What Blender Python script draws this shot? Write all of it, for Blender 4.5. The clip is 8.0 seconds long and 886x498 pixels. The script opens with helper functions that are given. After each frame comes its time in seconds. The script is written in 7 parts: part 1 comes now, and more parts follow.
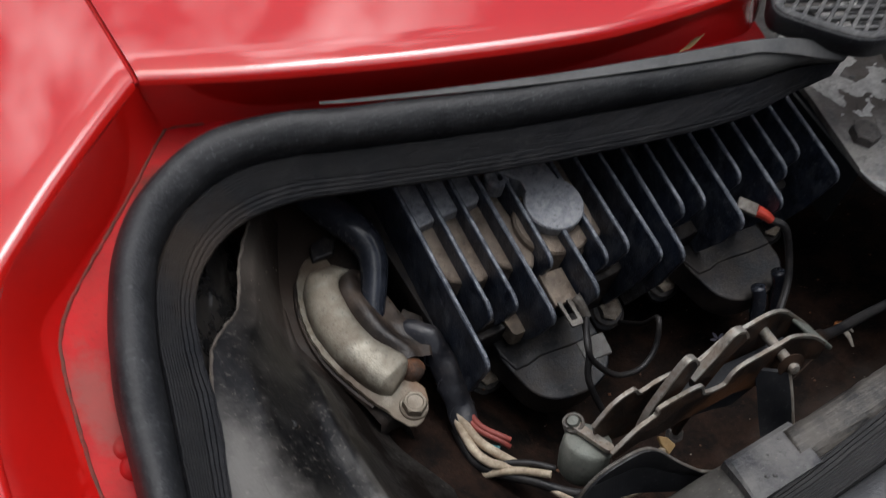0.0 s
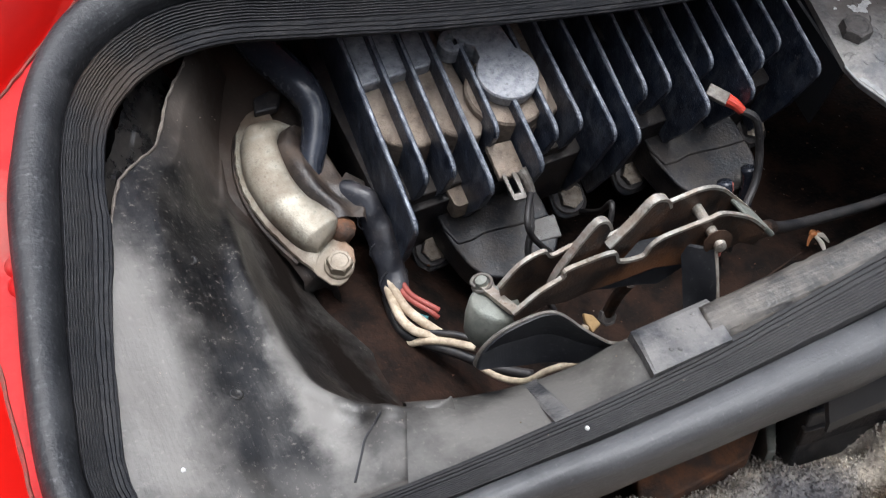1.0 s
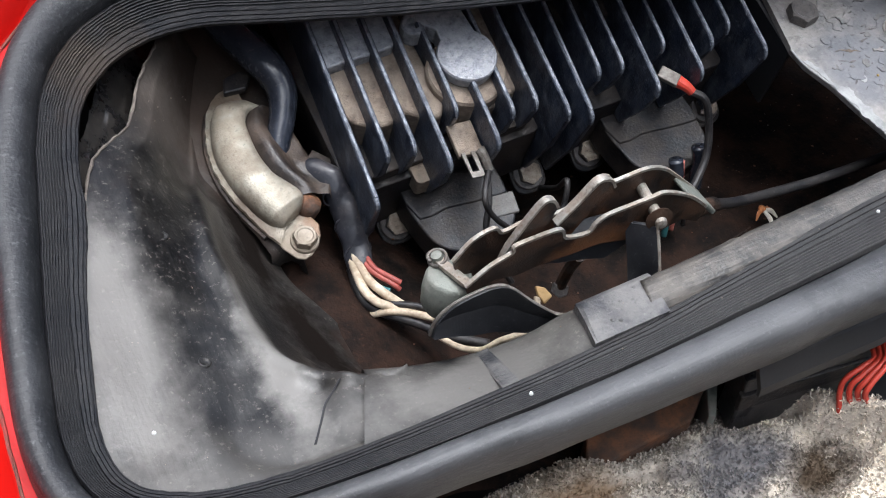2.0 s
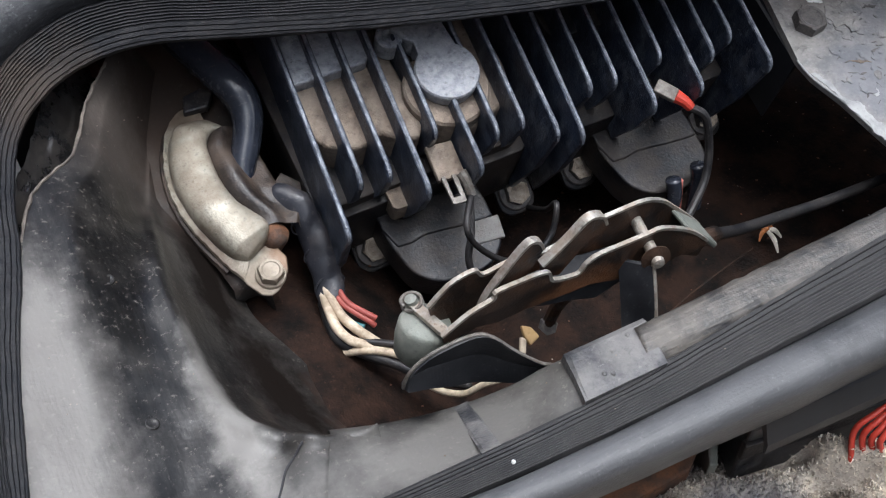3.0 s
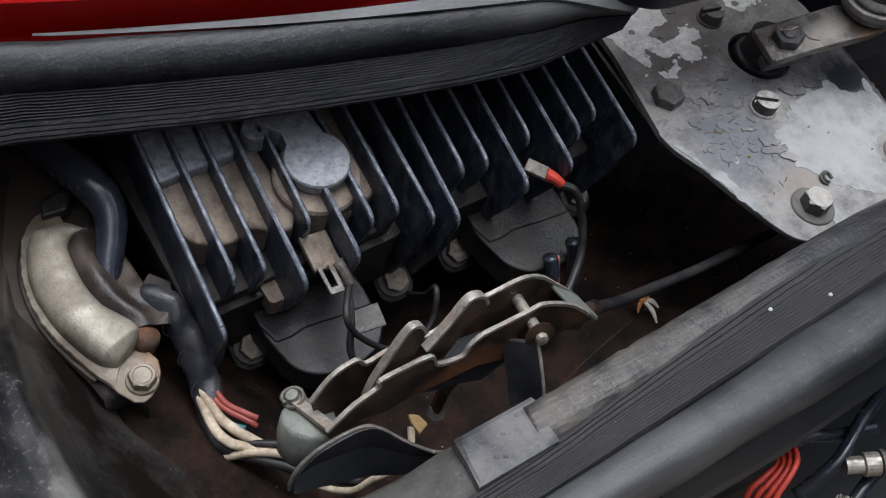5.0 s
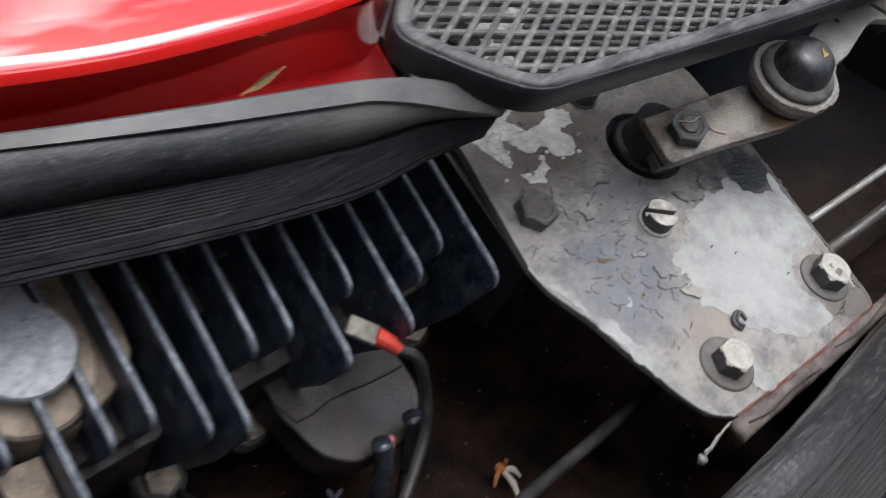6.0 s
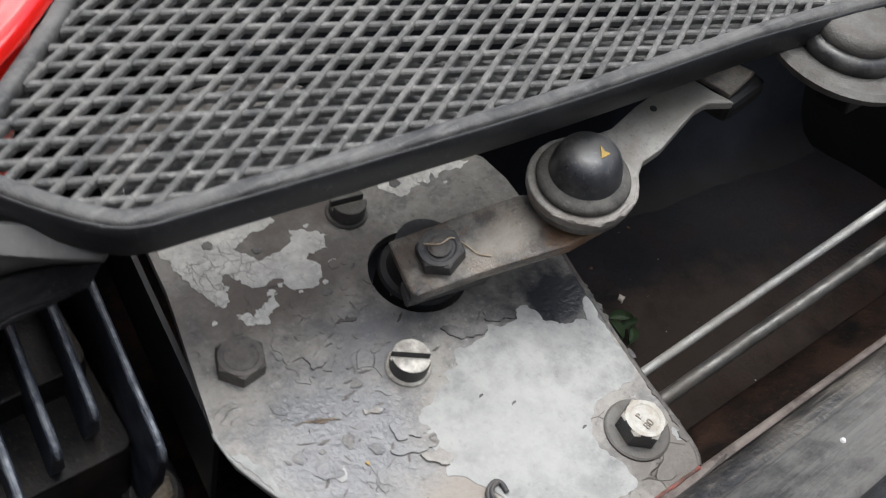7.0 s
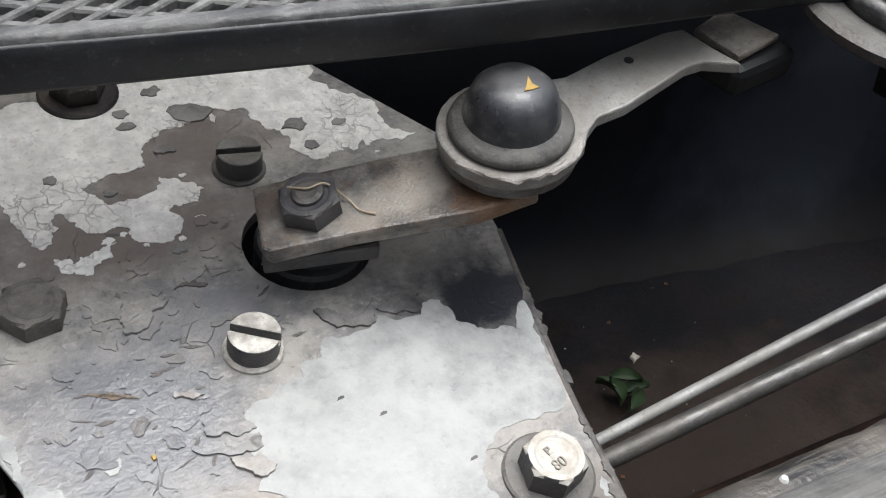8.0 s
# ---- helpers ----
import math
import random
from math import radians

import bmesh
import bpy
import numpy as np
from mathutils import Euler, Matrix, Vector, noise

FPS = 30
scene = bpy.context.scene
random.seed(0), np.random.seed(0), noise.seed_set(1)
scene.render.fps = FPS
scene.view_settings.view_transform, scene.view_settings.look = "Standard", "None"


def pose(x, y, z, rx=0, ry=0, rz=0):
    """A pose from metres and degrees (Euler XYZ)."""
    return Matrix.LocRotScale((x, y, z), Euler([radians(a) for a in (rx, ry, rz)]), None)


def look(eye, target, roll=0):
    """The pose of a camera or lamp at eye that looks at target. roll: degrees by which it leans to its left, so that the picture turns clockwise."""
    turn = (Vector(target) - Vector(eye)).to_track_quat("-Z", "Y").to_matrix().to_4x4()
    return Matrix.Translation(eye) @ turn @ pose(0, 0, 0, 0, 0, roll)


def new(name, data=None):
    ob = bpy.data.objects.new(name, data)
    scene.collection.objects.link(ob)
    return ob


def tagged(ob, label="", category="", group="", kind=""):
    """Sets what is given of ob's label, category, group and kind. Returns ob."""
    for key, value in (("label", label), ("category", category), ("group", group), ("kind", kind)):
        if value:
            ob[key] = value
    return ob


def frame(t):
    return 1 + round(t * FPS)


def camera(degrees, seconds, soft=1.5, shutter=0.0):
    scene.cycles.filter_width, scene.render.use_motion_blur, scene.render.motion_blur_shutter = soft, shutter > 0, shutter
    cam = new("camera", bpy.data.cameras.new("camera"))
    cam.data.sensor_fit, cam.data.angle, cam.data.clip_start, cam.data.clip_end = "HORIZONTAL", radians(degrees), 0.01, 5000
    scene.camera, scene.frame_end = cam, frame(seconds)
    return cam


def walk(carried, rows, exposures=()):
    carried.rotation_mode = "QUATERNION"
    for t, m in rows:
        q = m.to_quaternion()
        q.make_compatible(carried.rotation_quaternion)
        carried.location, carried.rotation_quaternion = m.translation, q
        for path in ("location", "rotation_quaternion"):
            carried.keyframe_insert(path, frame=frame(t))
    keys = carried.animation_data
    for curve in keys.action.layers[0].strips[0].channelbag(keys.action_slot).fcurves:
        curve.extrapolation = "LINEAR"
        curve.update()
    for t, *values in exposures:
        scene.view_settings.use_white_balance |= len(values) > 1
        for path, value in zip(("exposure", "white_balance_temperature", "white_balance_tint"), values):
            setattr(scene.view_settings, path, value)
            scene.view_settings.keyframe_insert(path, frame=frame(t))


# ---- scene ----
cam = camera(45.4, 8.0, soft=1.1, shutter=0.25)
PATH = [
    (0, (0.021, 0.003, 1.091), (0.753, 1.206, -0.329), -1.3),
    (0.2, (0.042, 0.005, 1.063), (0.707, 1.222, -0.378), -1.5),
    (0.5, (0.056, -0.023, 1.059), (0.659, 1.193, -0.41), -1.1),
    (1, (0.066, -0.04, 1.052), (0.657, 1.149, -0.444), -0.5),
    (1.5, (0.064, -0.065, 1.076), (0.67, 1.092, -0.439), 0.5),
    (3, (0.097, -0.022, 1.056), (0.693, 1.087, -0.498), 0.7),
    (3.5, (0.113, -0.012, 1.048), (0.739, 1.111, -0.484), 0.6),
    (4, (0.122, -0.019, 1.047), (0.814, 1.116, -0.447), 1.6),
    (4.2, (0.122, -0.024, 1.049), (0.844, 1.111, -0.432), 1.8),
    (5.3, (0.095, -0.009, 1.045), (1.004, 1.07, -0.372), 5.9),
    (5.5, (0.109, 0.02, 1.037), (1.061, 1.05, -0.39), 8.1),
    (5.8, (0.163, 0.079, 1.004), (1.237, 1.012, -0.401), 12.3),
    (6, (0.206, 0.118, 0.986), (1.326, 0.957, -0.442), 14.5),
    (6.2, (0.264, 0.121, 0.968), (1.339, 1.01, -0.465), 12.7),
    (6.5, (0.323, 0.124, 0.975), (1.354, 1.071, -0.453), 9.5),
    (6.8, (0.37, 0.086, 0.98), (1.327, 1.125, -0.436), 4.0),
    (7, (0.377, 0.065, 0.968), (1.334, 1.179, -0.39), 4.0),
    (7.2, (0.396, 0.047, 0.92), (1.304, 1.306, -0.343), 3.6),
    (7.5, (0.423, 0.04, 0.875), (1.275, 1.453, -0.256), 3.7),
    (7.7, (0.447, 0.047, 0.879), (1.29, 1.432, -0.292), 3.6),
    (8, (0.468, 0.048, 0.875), (1.254, 1.465, -0.297), 2.6),
]
EXPOSURES = [(0, -1.0, 6300, 10), (0.2, -0.8, 6300, 10), (0.5, -0.25, 6250, 10), (1, 0.25, 6150, 10), (1.5, 0.4, 6100, 10), (3.0, 0.2, 6050, 10), (3.5, 0.36, 6020, 10), (4.0, 0.23, 6000, 10), (5.3, -0.45, 6100, 10), (5.5, -0.42, 6150, 10), (5.8, -0.12, 6250, 10), (6.5, -0.2, 6400, 8), (7.0, -0.03, 6420, 8), (7.25, 0.3, 6400, 8), (8, 0.30, 6400, 8)]
walk(cam, [(t, look(eye, target, roll)) for t, eye, target, roll in PATH], EXPOSURES)

# ---- world and light: thin overcast, wide soft sun ----
world = bpy.data.worlds.new("sky")
scene.world = world
world.use_nodes = True
wn, wl = world.node_tree.nodes, world.node_tree.links
sky = wn.new("ShaderNodeTexSky")
sky.sky_type = "NISHITA"
sky.sun_disc = False
sky.sun_elevation, sky.sun_rotation = radians(83), radians(42)
sky.dust_density, sky.air_density = 4.0, 1.0
# broken cloud all over the sky: whiter and brighter than the blue between
where = wn.new("ShaderNodeTexCoord")
puffs = wn.new("ShaderNodeTexNoise")
puffs.inputs["Scale"].default_value, puffs.inputs["Detail"].default_value, puffs.inputs["Roughness"].default_value = 2.6, 7.0, 0.55
wl.new(where.outputs["Generated"], puffs.inputs["Vector"])
cover = wn.new("ShaderNodeMapRange")
cover.inputs["From Min"].default_value, cover.inputs["From Max"].default_value = 0.48, 0.57
wl.new(puffs.outputs["Fac"], cover.inputs["Value"])
grey = wn.new("ShaderNodeRGBToBW")
wl.new(sky.outputs["Color"], grey.inputs["Color"])
gain = wn.new("ShaderNodeMath")
gain.operation = "MULTIPLY"
gain.inputs[1].default_value = 5.8
wl.new(grey.outputs["Val"], gain.inputs[0])
clouds = wn.new("ShaderNodeMix")
clouds.data_type = "RGBA"
wl.new(cover.outputs["Result"], clouds.inputs["Factor"])
wl.new(sky.outputs["Color"], clouds.inputs["A"])
wl.new(gain.outputs["Value"], clouds.inputs["B"])
wl.new(clouds.outputs["Result"], wn["Background"].inputs["Color"])
wn["Background"].inputs["Strength"].default_value = 0.15
sun_data = bpy.data.lights.new("sun", "SUN")
sun_data.energy, sun_data.angle, sun_data.color = 1.15, radians(46), (1.0, 0.985, 0.965)
sun = new("sun", sun_data)
sun.matrix_world = look((0.22, -0.30, 2.9), (0, 0, 0))


# ---- materials ----
def surface(name, c1, c2, scale=60.0, rough=0.5, metal=0.0, bump=0.15, grain=900.0, dust=None, dust_amount=0.0, dust_scale=25.0, coat=0.0, rough2=None, spec=0.5, lo=0.35, hi=0.65, specks=0.45, speck_scale=420.0):
    """Two colours mixed by coarse noise, fine grain in bump and roughness, an uneven film of dust on top."""
    m = bpy.data.materials.new(name)
    m.use_nodes = True
    n, l = m.node_tree.nodes, m.node_tree.links
    b = n["Principled BSDF"]
    co = n.new("ShaderNodeTexCoord")
    coarse = n.new("ShaderNodeTexNoise")
    coarse.inputs["Scale"].default_value, coarse.inputs["Detail"].default_value, coarse.inputs["Roughness"].default_value = scale, 6.0, 0.6
    fine = n.new("ShaderNodeTexNoise")
    fine.inputs["Scale"].default_value, fine.inputs["Detail"].default_value = grain, 4.0
    for t in (coarse, fine):
        l.new(co.outputs["Object"], t.inputs["Vector"])
    ramp = n.new("ShaderNodeMapRange")
    ramp.inputs["From Min"].default_value, ramp.inputs["From Max"].default_value = lo, hi
    l.new(coarse.outputs["Fac"], ramp.inputs["Value"])
    mix = n.new("ShaderNodeMix")
    mix.data_type = "RGBA"
    mix.inputs["A"].default_value, mix.inputs["B"].default_value = (*c1, 1), (*c2, 1)
    l.new(ramp.outputs["Result"], mix.inputs["Factor"])
    colour = mix.outputs["Result"]
    r = n.new("ShaderNodeMapRange")
    r.inputs["To Min"].default_value, r.inputs["To Max"].default_value = rough, rough if rough2 is None else rough2
    l.new(fine.outputs["Fac"], r.inputs["Value"])
    rough_out, metal_out = r.outputs["Result"], None
    if specks:
        grit = n.new("ShaderNodeTexNoise")
        grit.inputs["Scale"].default_value, grit.inputs["Detail"].default_value, grit.inputs["Roughness"].default_value = speck_scale, 5.0, 0.7
        l.new(co.outputs["Object"], grit.inputs["Vector"])
        pick = n.new("ShaderNodeMapRange")
        pick.inputs["From Min"].default_value, pick.inputs["From Max"].default_value, pick.inputs["To Max"].default_value = 0.58, 0.70, specks
        l.new(grit.outputs["Fac"], pick.inputs["Value"])
        spot = n.new("ShaderNodeMix")
        spot.data_type = "RGBA"
        spot.inputs["B"].default_value = (*(dust or c2), 1)
        l.new(pick.outputs["Result"], spot.inputs["Factor"])
        l.new(colour, spot.inputs["A"])
        colour = spot.outputs["Result"]
        dark = n.new("ShaderNodeMapRange")
        dark.inputs["From Min"].default_value, dark.inputs["From Max"].default_value, dark.inputs["To Min"].default_value, dark.inputs["To Max"].default_value = 0.32, 0.44, 1 - 0.7 * specks, 1.0
        l.new(grit.outputs["Fac"], dark.inputs["Value"])
        worn = n.new("ShaderNodeMix")
        worn.data_type, worn.blend_type = "RGBA", "MULTIPLY"
        worn.inputs["Factor"].default_value = 1.0
        l.new(colour, worn.inputs["A"])
        l.new(dark.outputs["Result"], worn.inputs["B"])
        colour = worn.outputs["Result"]
    if dust:
        film = n.new("ShaderNodeTexNoise")
        film.inputs["Scale"].default_value, film.inputs["Detail"].default_value, film.inputs["Roughness"].default_value = dust_scale, 8.0, 0.65
        l.new(co.outputs["Object"], film.inputs["Vector"])
        amount = n.new("ShaderNodeMapRange")
        amount.inputs["From Min"].default_value, amount.inputs["From Max"].default_value = 0.43, 0.60
        amount.inputs["To Max"].default_value = dust_amount
        l.new(film.outputs["Fac"], amount.inputs["Value"])
        over = n.new("ShaderNodeMix")
        over.data_type = "RGBA"
        over.inputs["B"].default_value = (*dust, 1)
        l.new(amount.outputs["Result"], over.inputs["Factor"])
        l.new(colour, over.inputs["A"])
        colour = over.outputs["Result"]
        rr = n.new("ShaderNodeMix")
        rr.inputs["B"].default_value = 0.9
        l.new(amount.outputs["Result"], rr.inputs["Factor"])
        l.new(rough_out, rr.inputs["A"])
        rough_out = rr.outputs["Result"]
        if metal:
            mm = n.new("ShaderNodeMix")
            mm.inputs["A"].default_value, mm.inputs["B"].default_value = metal, 0.0
            l.new(amount.outputs["Result"], mm.inputs["Factor"])
            metal_out = mm.outputs["Result"]
    l.new(colour, b.inputs["Base Color"])
    l.new(rough_out, b.inputs["Roughness"])
    if metal_out:
        l.new(metal_out, b.inputs["Metallic"])
    else:
        b.inputs["Metallic"].default_value = metal
    b.inputs["Coat Weight"].default_value = coat
    b.inputs["Coat Roughness"].default_value = 0.03
    b.inputs["Coat IOR"].default_value = 2.1
    b.inputs["Specular IOR Level"].default_value = spec
    if bump:
        add = n.new("ShaderNodeMath")
        add.operation = "ADD"
        l.new(coarse.outputs["Fac"], add.inputs[0])
        l.new(fine.outputs["Fac"], add.inputs[1])
        bm_node = n.new("ShaderNodeBump")
        bm_node.inputs["Strength"].default_value, bm_node.inputs["Distance"].default_value = bump, 0.001
        l.new(add.outputs["Value"], bm_node.inputs["Height"])
        l.new(bm_node.outputs["Normal"], b.inputs["Normal"])
    return m


RED = surface("red_paint", (0.76, 0.010, 0.006), (0.70, 0.009, 0.006), 8, 0.2, 0, 0.01, 400, coat=1.0, specks=0.0, spec=0.1)
RED_DIRTY = surface("red_paint_dirty", (0.66, 0.010, 0.014), (0.46, 0.010, 0.012), 40, 0.42, 0, 0.06, 700, (0.30, 0.07, 0.055), 0.22, 45, coat=0.0, specks=0.25, spec=0.2)
SEALANT = surface("brown_seam_dirt", (0.16, 0.05, 0.035), (0.34, 0.030, 0.026), 140, 0.7, 0, 0.5, 900, (0.10, 0.07, 0.05), 0.5, 120)
RUBBER = surface("black_rubber", (0.007, 0.008, 0.010), (0.015, 0.016, 0.018), 45, 0.42, 0, 0.28, 700, (0.13, 0.13, 0.135), 0.14, 30, rough2=0.56, specks=0.6)
RUBBER_RIB = surface("ribbed_rubber", (0.004, 0.0045, 0.007), (0.010, 0.0105, 0.013), 60, 0.48, 0, 0.25, 1500, (0.085, 0.075, 0.066), 0.08, 45, rough2=0.72, specks=0.35, spec=0.28)
LINER = surface("liner_plastic", (0.0045, 0.0045, 0.005), (0.012, 0.0112, 0.0105), 30, 0.24, 0, 0.18, 420, (0.20, 0.180, 0.158), 0.12, 26, rough2=0.44, specks=0.55, speck_scale=420, spec=0.36)
TORN = surface("frayed_edge", (0.16, 0.135, 0.11), (0.07, 0.058, 0.05), 120, 0.7, 0, 0.4, 900)
FILM = surface("black_film", (0.008, 0.008, 0.009), (0.018, 0.017, 0.017), 60, 0.16, 0, 0.1, 500, (0.10, 0.085, 0.07), 0.25, 60, rough2=0.30)
TAPE = surface("dusty_tab", (0.040, 0.041, 0.045), (0.115, 0.112, 0.109), 55, 0.38, 0, 0.6, 500, (0.215, 0.205, 0.193), 0.55, 60, lo=0.42, hi=0.58, specks=0.7)
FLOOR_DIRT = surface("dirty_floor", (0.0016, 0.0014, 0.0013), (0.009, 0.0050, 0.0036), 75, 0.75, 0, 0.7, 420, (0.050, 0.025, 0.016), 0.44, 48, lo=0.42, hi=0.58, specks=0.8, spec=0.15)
DARK = surface("dark_paint", (0.010, 0.011, 0.013), (0.018, 0.018, 0.020), 30, 0.5, 0, 0.05, 700)
FIN = surface("black_cast_alloy", (0.007, 0.011, 0.023), (0.026, 0.036, 0.060), 130, 0.27, 0.0, 0.4, 1000, (0.19, 0.20, 0.225), 0.14, 90, rough2=0.44, lo=0.42, hi=0.6, specks=0.8, speck_scale=420)
CREST = surface("worn_alloy_crest", (0.11, 0.125, 0.155), (0.34, 0.36, 0.395), 200, 0.36, 0.2, 0.5, 1500, (0.05, 0.056, 0.07), 0.6, 120, specks=0.4)
CAST = surface("dusty_cast_alloy", (0.225, 0.175, 0.132), (0.115, 0.088, 0.068), 130, 0.8, 0, 0.5, 1200, (0.30, 0.250, 0.200), 0.6, 60, specks=0.7)
CAP = surface("grey_cast_cap", (0.18, 0.19, 0.215), (0.30, 0.31, 0.335), 200, 0.5, 0.2, 0.5, 1000, (0.40, 0.40, 0.41), 0.6, 260, specks=0.8)
HOUSING = surface("grimy_black_plastic", (0.005, 0.006, 0.009), (0.017, 0.0165, 0.019), 60, 0.40, 0, 0.3, 700, (0.100, 0.080, 0.064), 0.34, 45, lo=0.44, hi=0.58, specks=0.7, spec=0.3)
STEEL = surface("bare_steel", (0.50, 0.48, 0.43), (0.28, 0.25, 0.21), 160, 0.36, 0.7, 0.2, 1500, (0.20, 0.12, 0.07), 0.4, 120, rough2=0.5, specks=0.7)
STEEL_DARK = surface("oily_steel", (0.010, 0.008, 0.0075), (0.034, 0.024, 0.018), 80, 0.40, 0.2, 0.3, 1000, (0.10, 0.045, 0.020), 0.5, 70, lo=0.4, hi=0.62)
ZINC = surface("zinc_plate", (0.36, 0.335, 0.272), (0.225, 0.203, 0.16), 80, 0.38, 0.40, 0.2, 900, (0.19, 0.14, 0.095), 0.5, 70, rough2=0.5, specks=0.6)
BOLT = surface("dull_bolt", (0.46, 0.39, 0.31), (0.21, 0.165, 0.125), 320, 0.5, 0.2, 0.4, 2000, (0.44, 0.375, 0.30), 0.5, 260, specks=0.8)
BOLT_DARK = surface("painted_bolt", (0.055, 0.052, 0.052), (0.125, 0.115, 0.108), 200, 0.42, 0.2, 0.35, 2000, (0.2, 0.17, 0.15), 0.3, 150, specks=0.7)
RAIL = surface("brown_rail_paint", (0.125, 0.102, 0.092), (0.060, 0.046, 0.042), 90, 0.5, 0, 0.4, 700, (0.24, 0.205, 0.185), 0.5, 70, lo=0.42, hi=0.6, specks=0.6)
BLUISH_DARK = surface("bluish_dark", (0.030, 0.031, 0.038), (0.062, 0.060, 0.062), 200, 0.45, 0, 0.3, 1500, (0.14, 0.125, 0.11), 0.3, 150)
BOLT_WHITE = surface("worn_white_bolt", (0.47, 0.46, 0.43), (0.36, 0.345, 0.31), 300, 0.5, 0.1, 0.25, 2000, (0.32, 0.25, 0.17), 0.35, 220)
SCREW = surface("zinc_screw", (0.56, 0.54, 0.50), (0.38, 0.36, 0.33), 300, 0.45, 0.3, 0.2, 2000, (0.18, 0.16, 0.14), 0.6, 200)
PLATE = surface("worn_grey_paint", (0.240, 0.226, 0.208), (0.130, 0.125, 0.125), 75, 0.28, 0.0, 0.30, 600, (0.36, 0.34, 0.315), 0.45, 80, rough2=0.52, lo=0.43, hi=0.58, specks=0.75)
PRIMER = surface("bare_primer", (0.330, 0.332, 0.326), (0.205, 0.210, 0.208), 38, 0.5, 0.0, 0.6, 300, (0.41, 0.412, 0.402), 0.55, 95, specks=0.35, spec=0.35, lo=0.4, hi=0.6)
PRIMER_OLD = surface("old_primer", (0.84, 0.83, 0.80), (0.60, 0.59, 0.57), 190, 0.5, 0.0, 0.7, 500, (0.42, 0.40, 0.375), 0.28, 75)


def crackle(m, scale, width, dark, cover=1.0, mask_scale=30.0, relief=0.0):
    """Cracks between chips over a material's own colour, in uneven fields, with some relief."""
    n, l = m.node_tree.nodes, m.node_tree.links
    b = n["Principled BSDF"]
    old = b.inputs["Base Color"].links[0].from_socket
    co, warp = n.new("ShaderNodeTexCoord"), n.new("ShaderNodeTexNoise")
    warp.inputs["Scale"].default_value = scale * 0.6
    l.new(co.outputs["Object"], warp.inputs["Vector"])
    add = n.new("ShaderNodeMix")
    add.data_type = "VECTOR"
    add.inputs["Factor"].default_value = 2.6 / scale
    l.new(co.outputs["Object"], add.inputs["A"])
    l.new(warp.outputs["Color"], add.inputs["B"])
    cells = n.new("ShaderNodeTexVoronoi")
    cells.feature = "DISTANCE_TO_EDGE"
    cells.inputs["Scale"].default_value = scale
    l.new(add.outputs["Result"], cells.inputs["Vector"])
    edge = n.new("ShaderNodeMapRange")
    edge.inputs["From Min"].default_value, edge.inputs["From Max"].default_value = 0.0, width
    edge.inputs["To Min"].default_value, edge.inputs["To Max"].default_value = 1.0, 0.0
    l.new(cells.outputs["Distance"], edge.inputs["Value"])
    field = n.new("ShaderNodeTexNoise")
    field.inputs["Scale"].default_value, field.inputs["Detail"].default_value = mask_scale, 5.0
    l.new(co.outputs["Object"], field.inputs["Vector"])
    grade = n.new("ShaderNodeMapRange")
    grade.inputs["From Min"].default_value, grade.inputs["From Max"].default_value = 0.62 - 0.32 * cover, 0.74 - 0.32 * cover
    l.new(field.outputs["Fac"], grade.inputs["Value"])
    fac = n.new("ShaderNodeMath")
    fac.operation = "MULTIPLY"
    l.new(edge.outputs["Result"], fac.inputs[0])
    l.new(grade.outputs["Result"], fac.inputs[1])
    mix = n.new("ShaderNodeMix")
    mix.data_type = "RGBA"
    mix.inputs["B"].default_value = (*dark, 1)
    l.new(fac.outputs["Value"], mix.inputs["Factor"])
    l.new(old, mix.inputs["A"])
    l.new(mix.outputs["Result"], b.inputs["Base Color"])
    if relief:
        under = b.inputs["Normal"].links[0].from_socket
        dent = n.new("ShaderNodeBump")
        dent.invert = True
        dent.inputs["Strength"].default_value, dent.inputs["Distance"].default_value = relief, 0.0008
        l.new(fac.outputs["Value"], dent.inputs["Height"])
        l.new(under, dent.inputs["Normal"])
        l.new(dent.outputs["Normal"], b.inputs["Normal"])


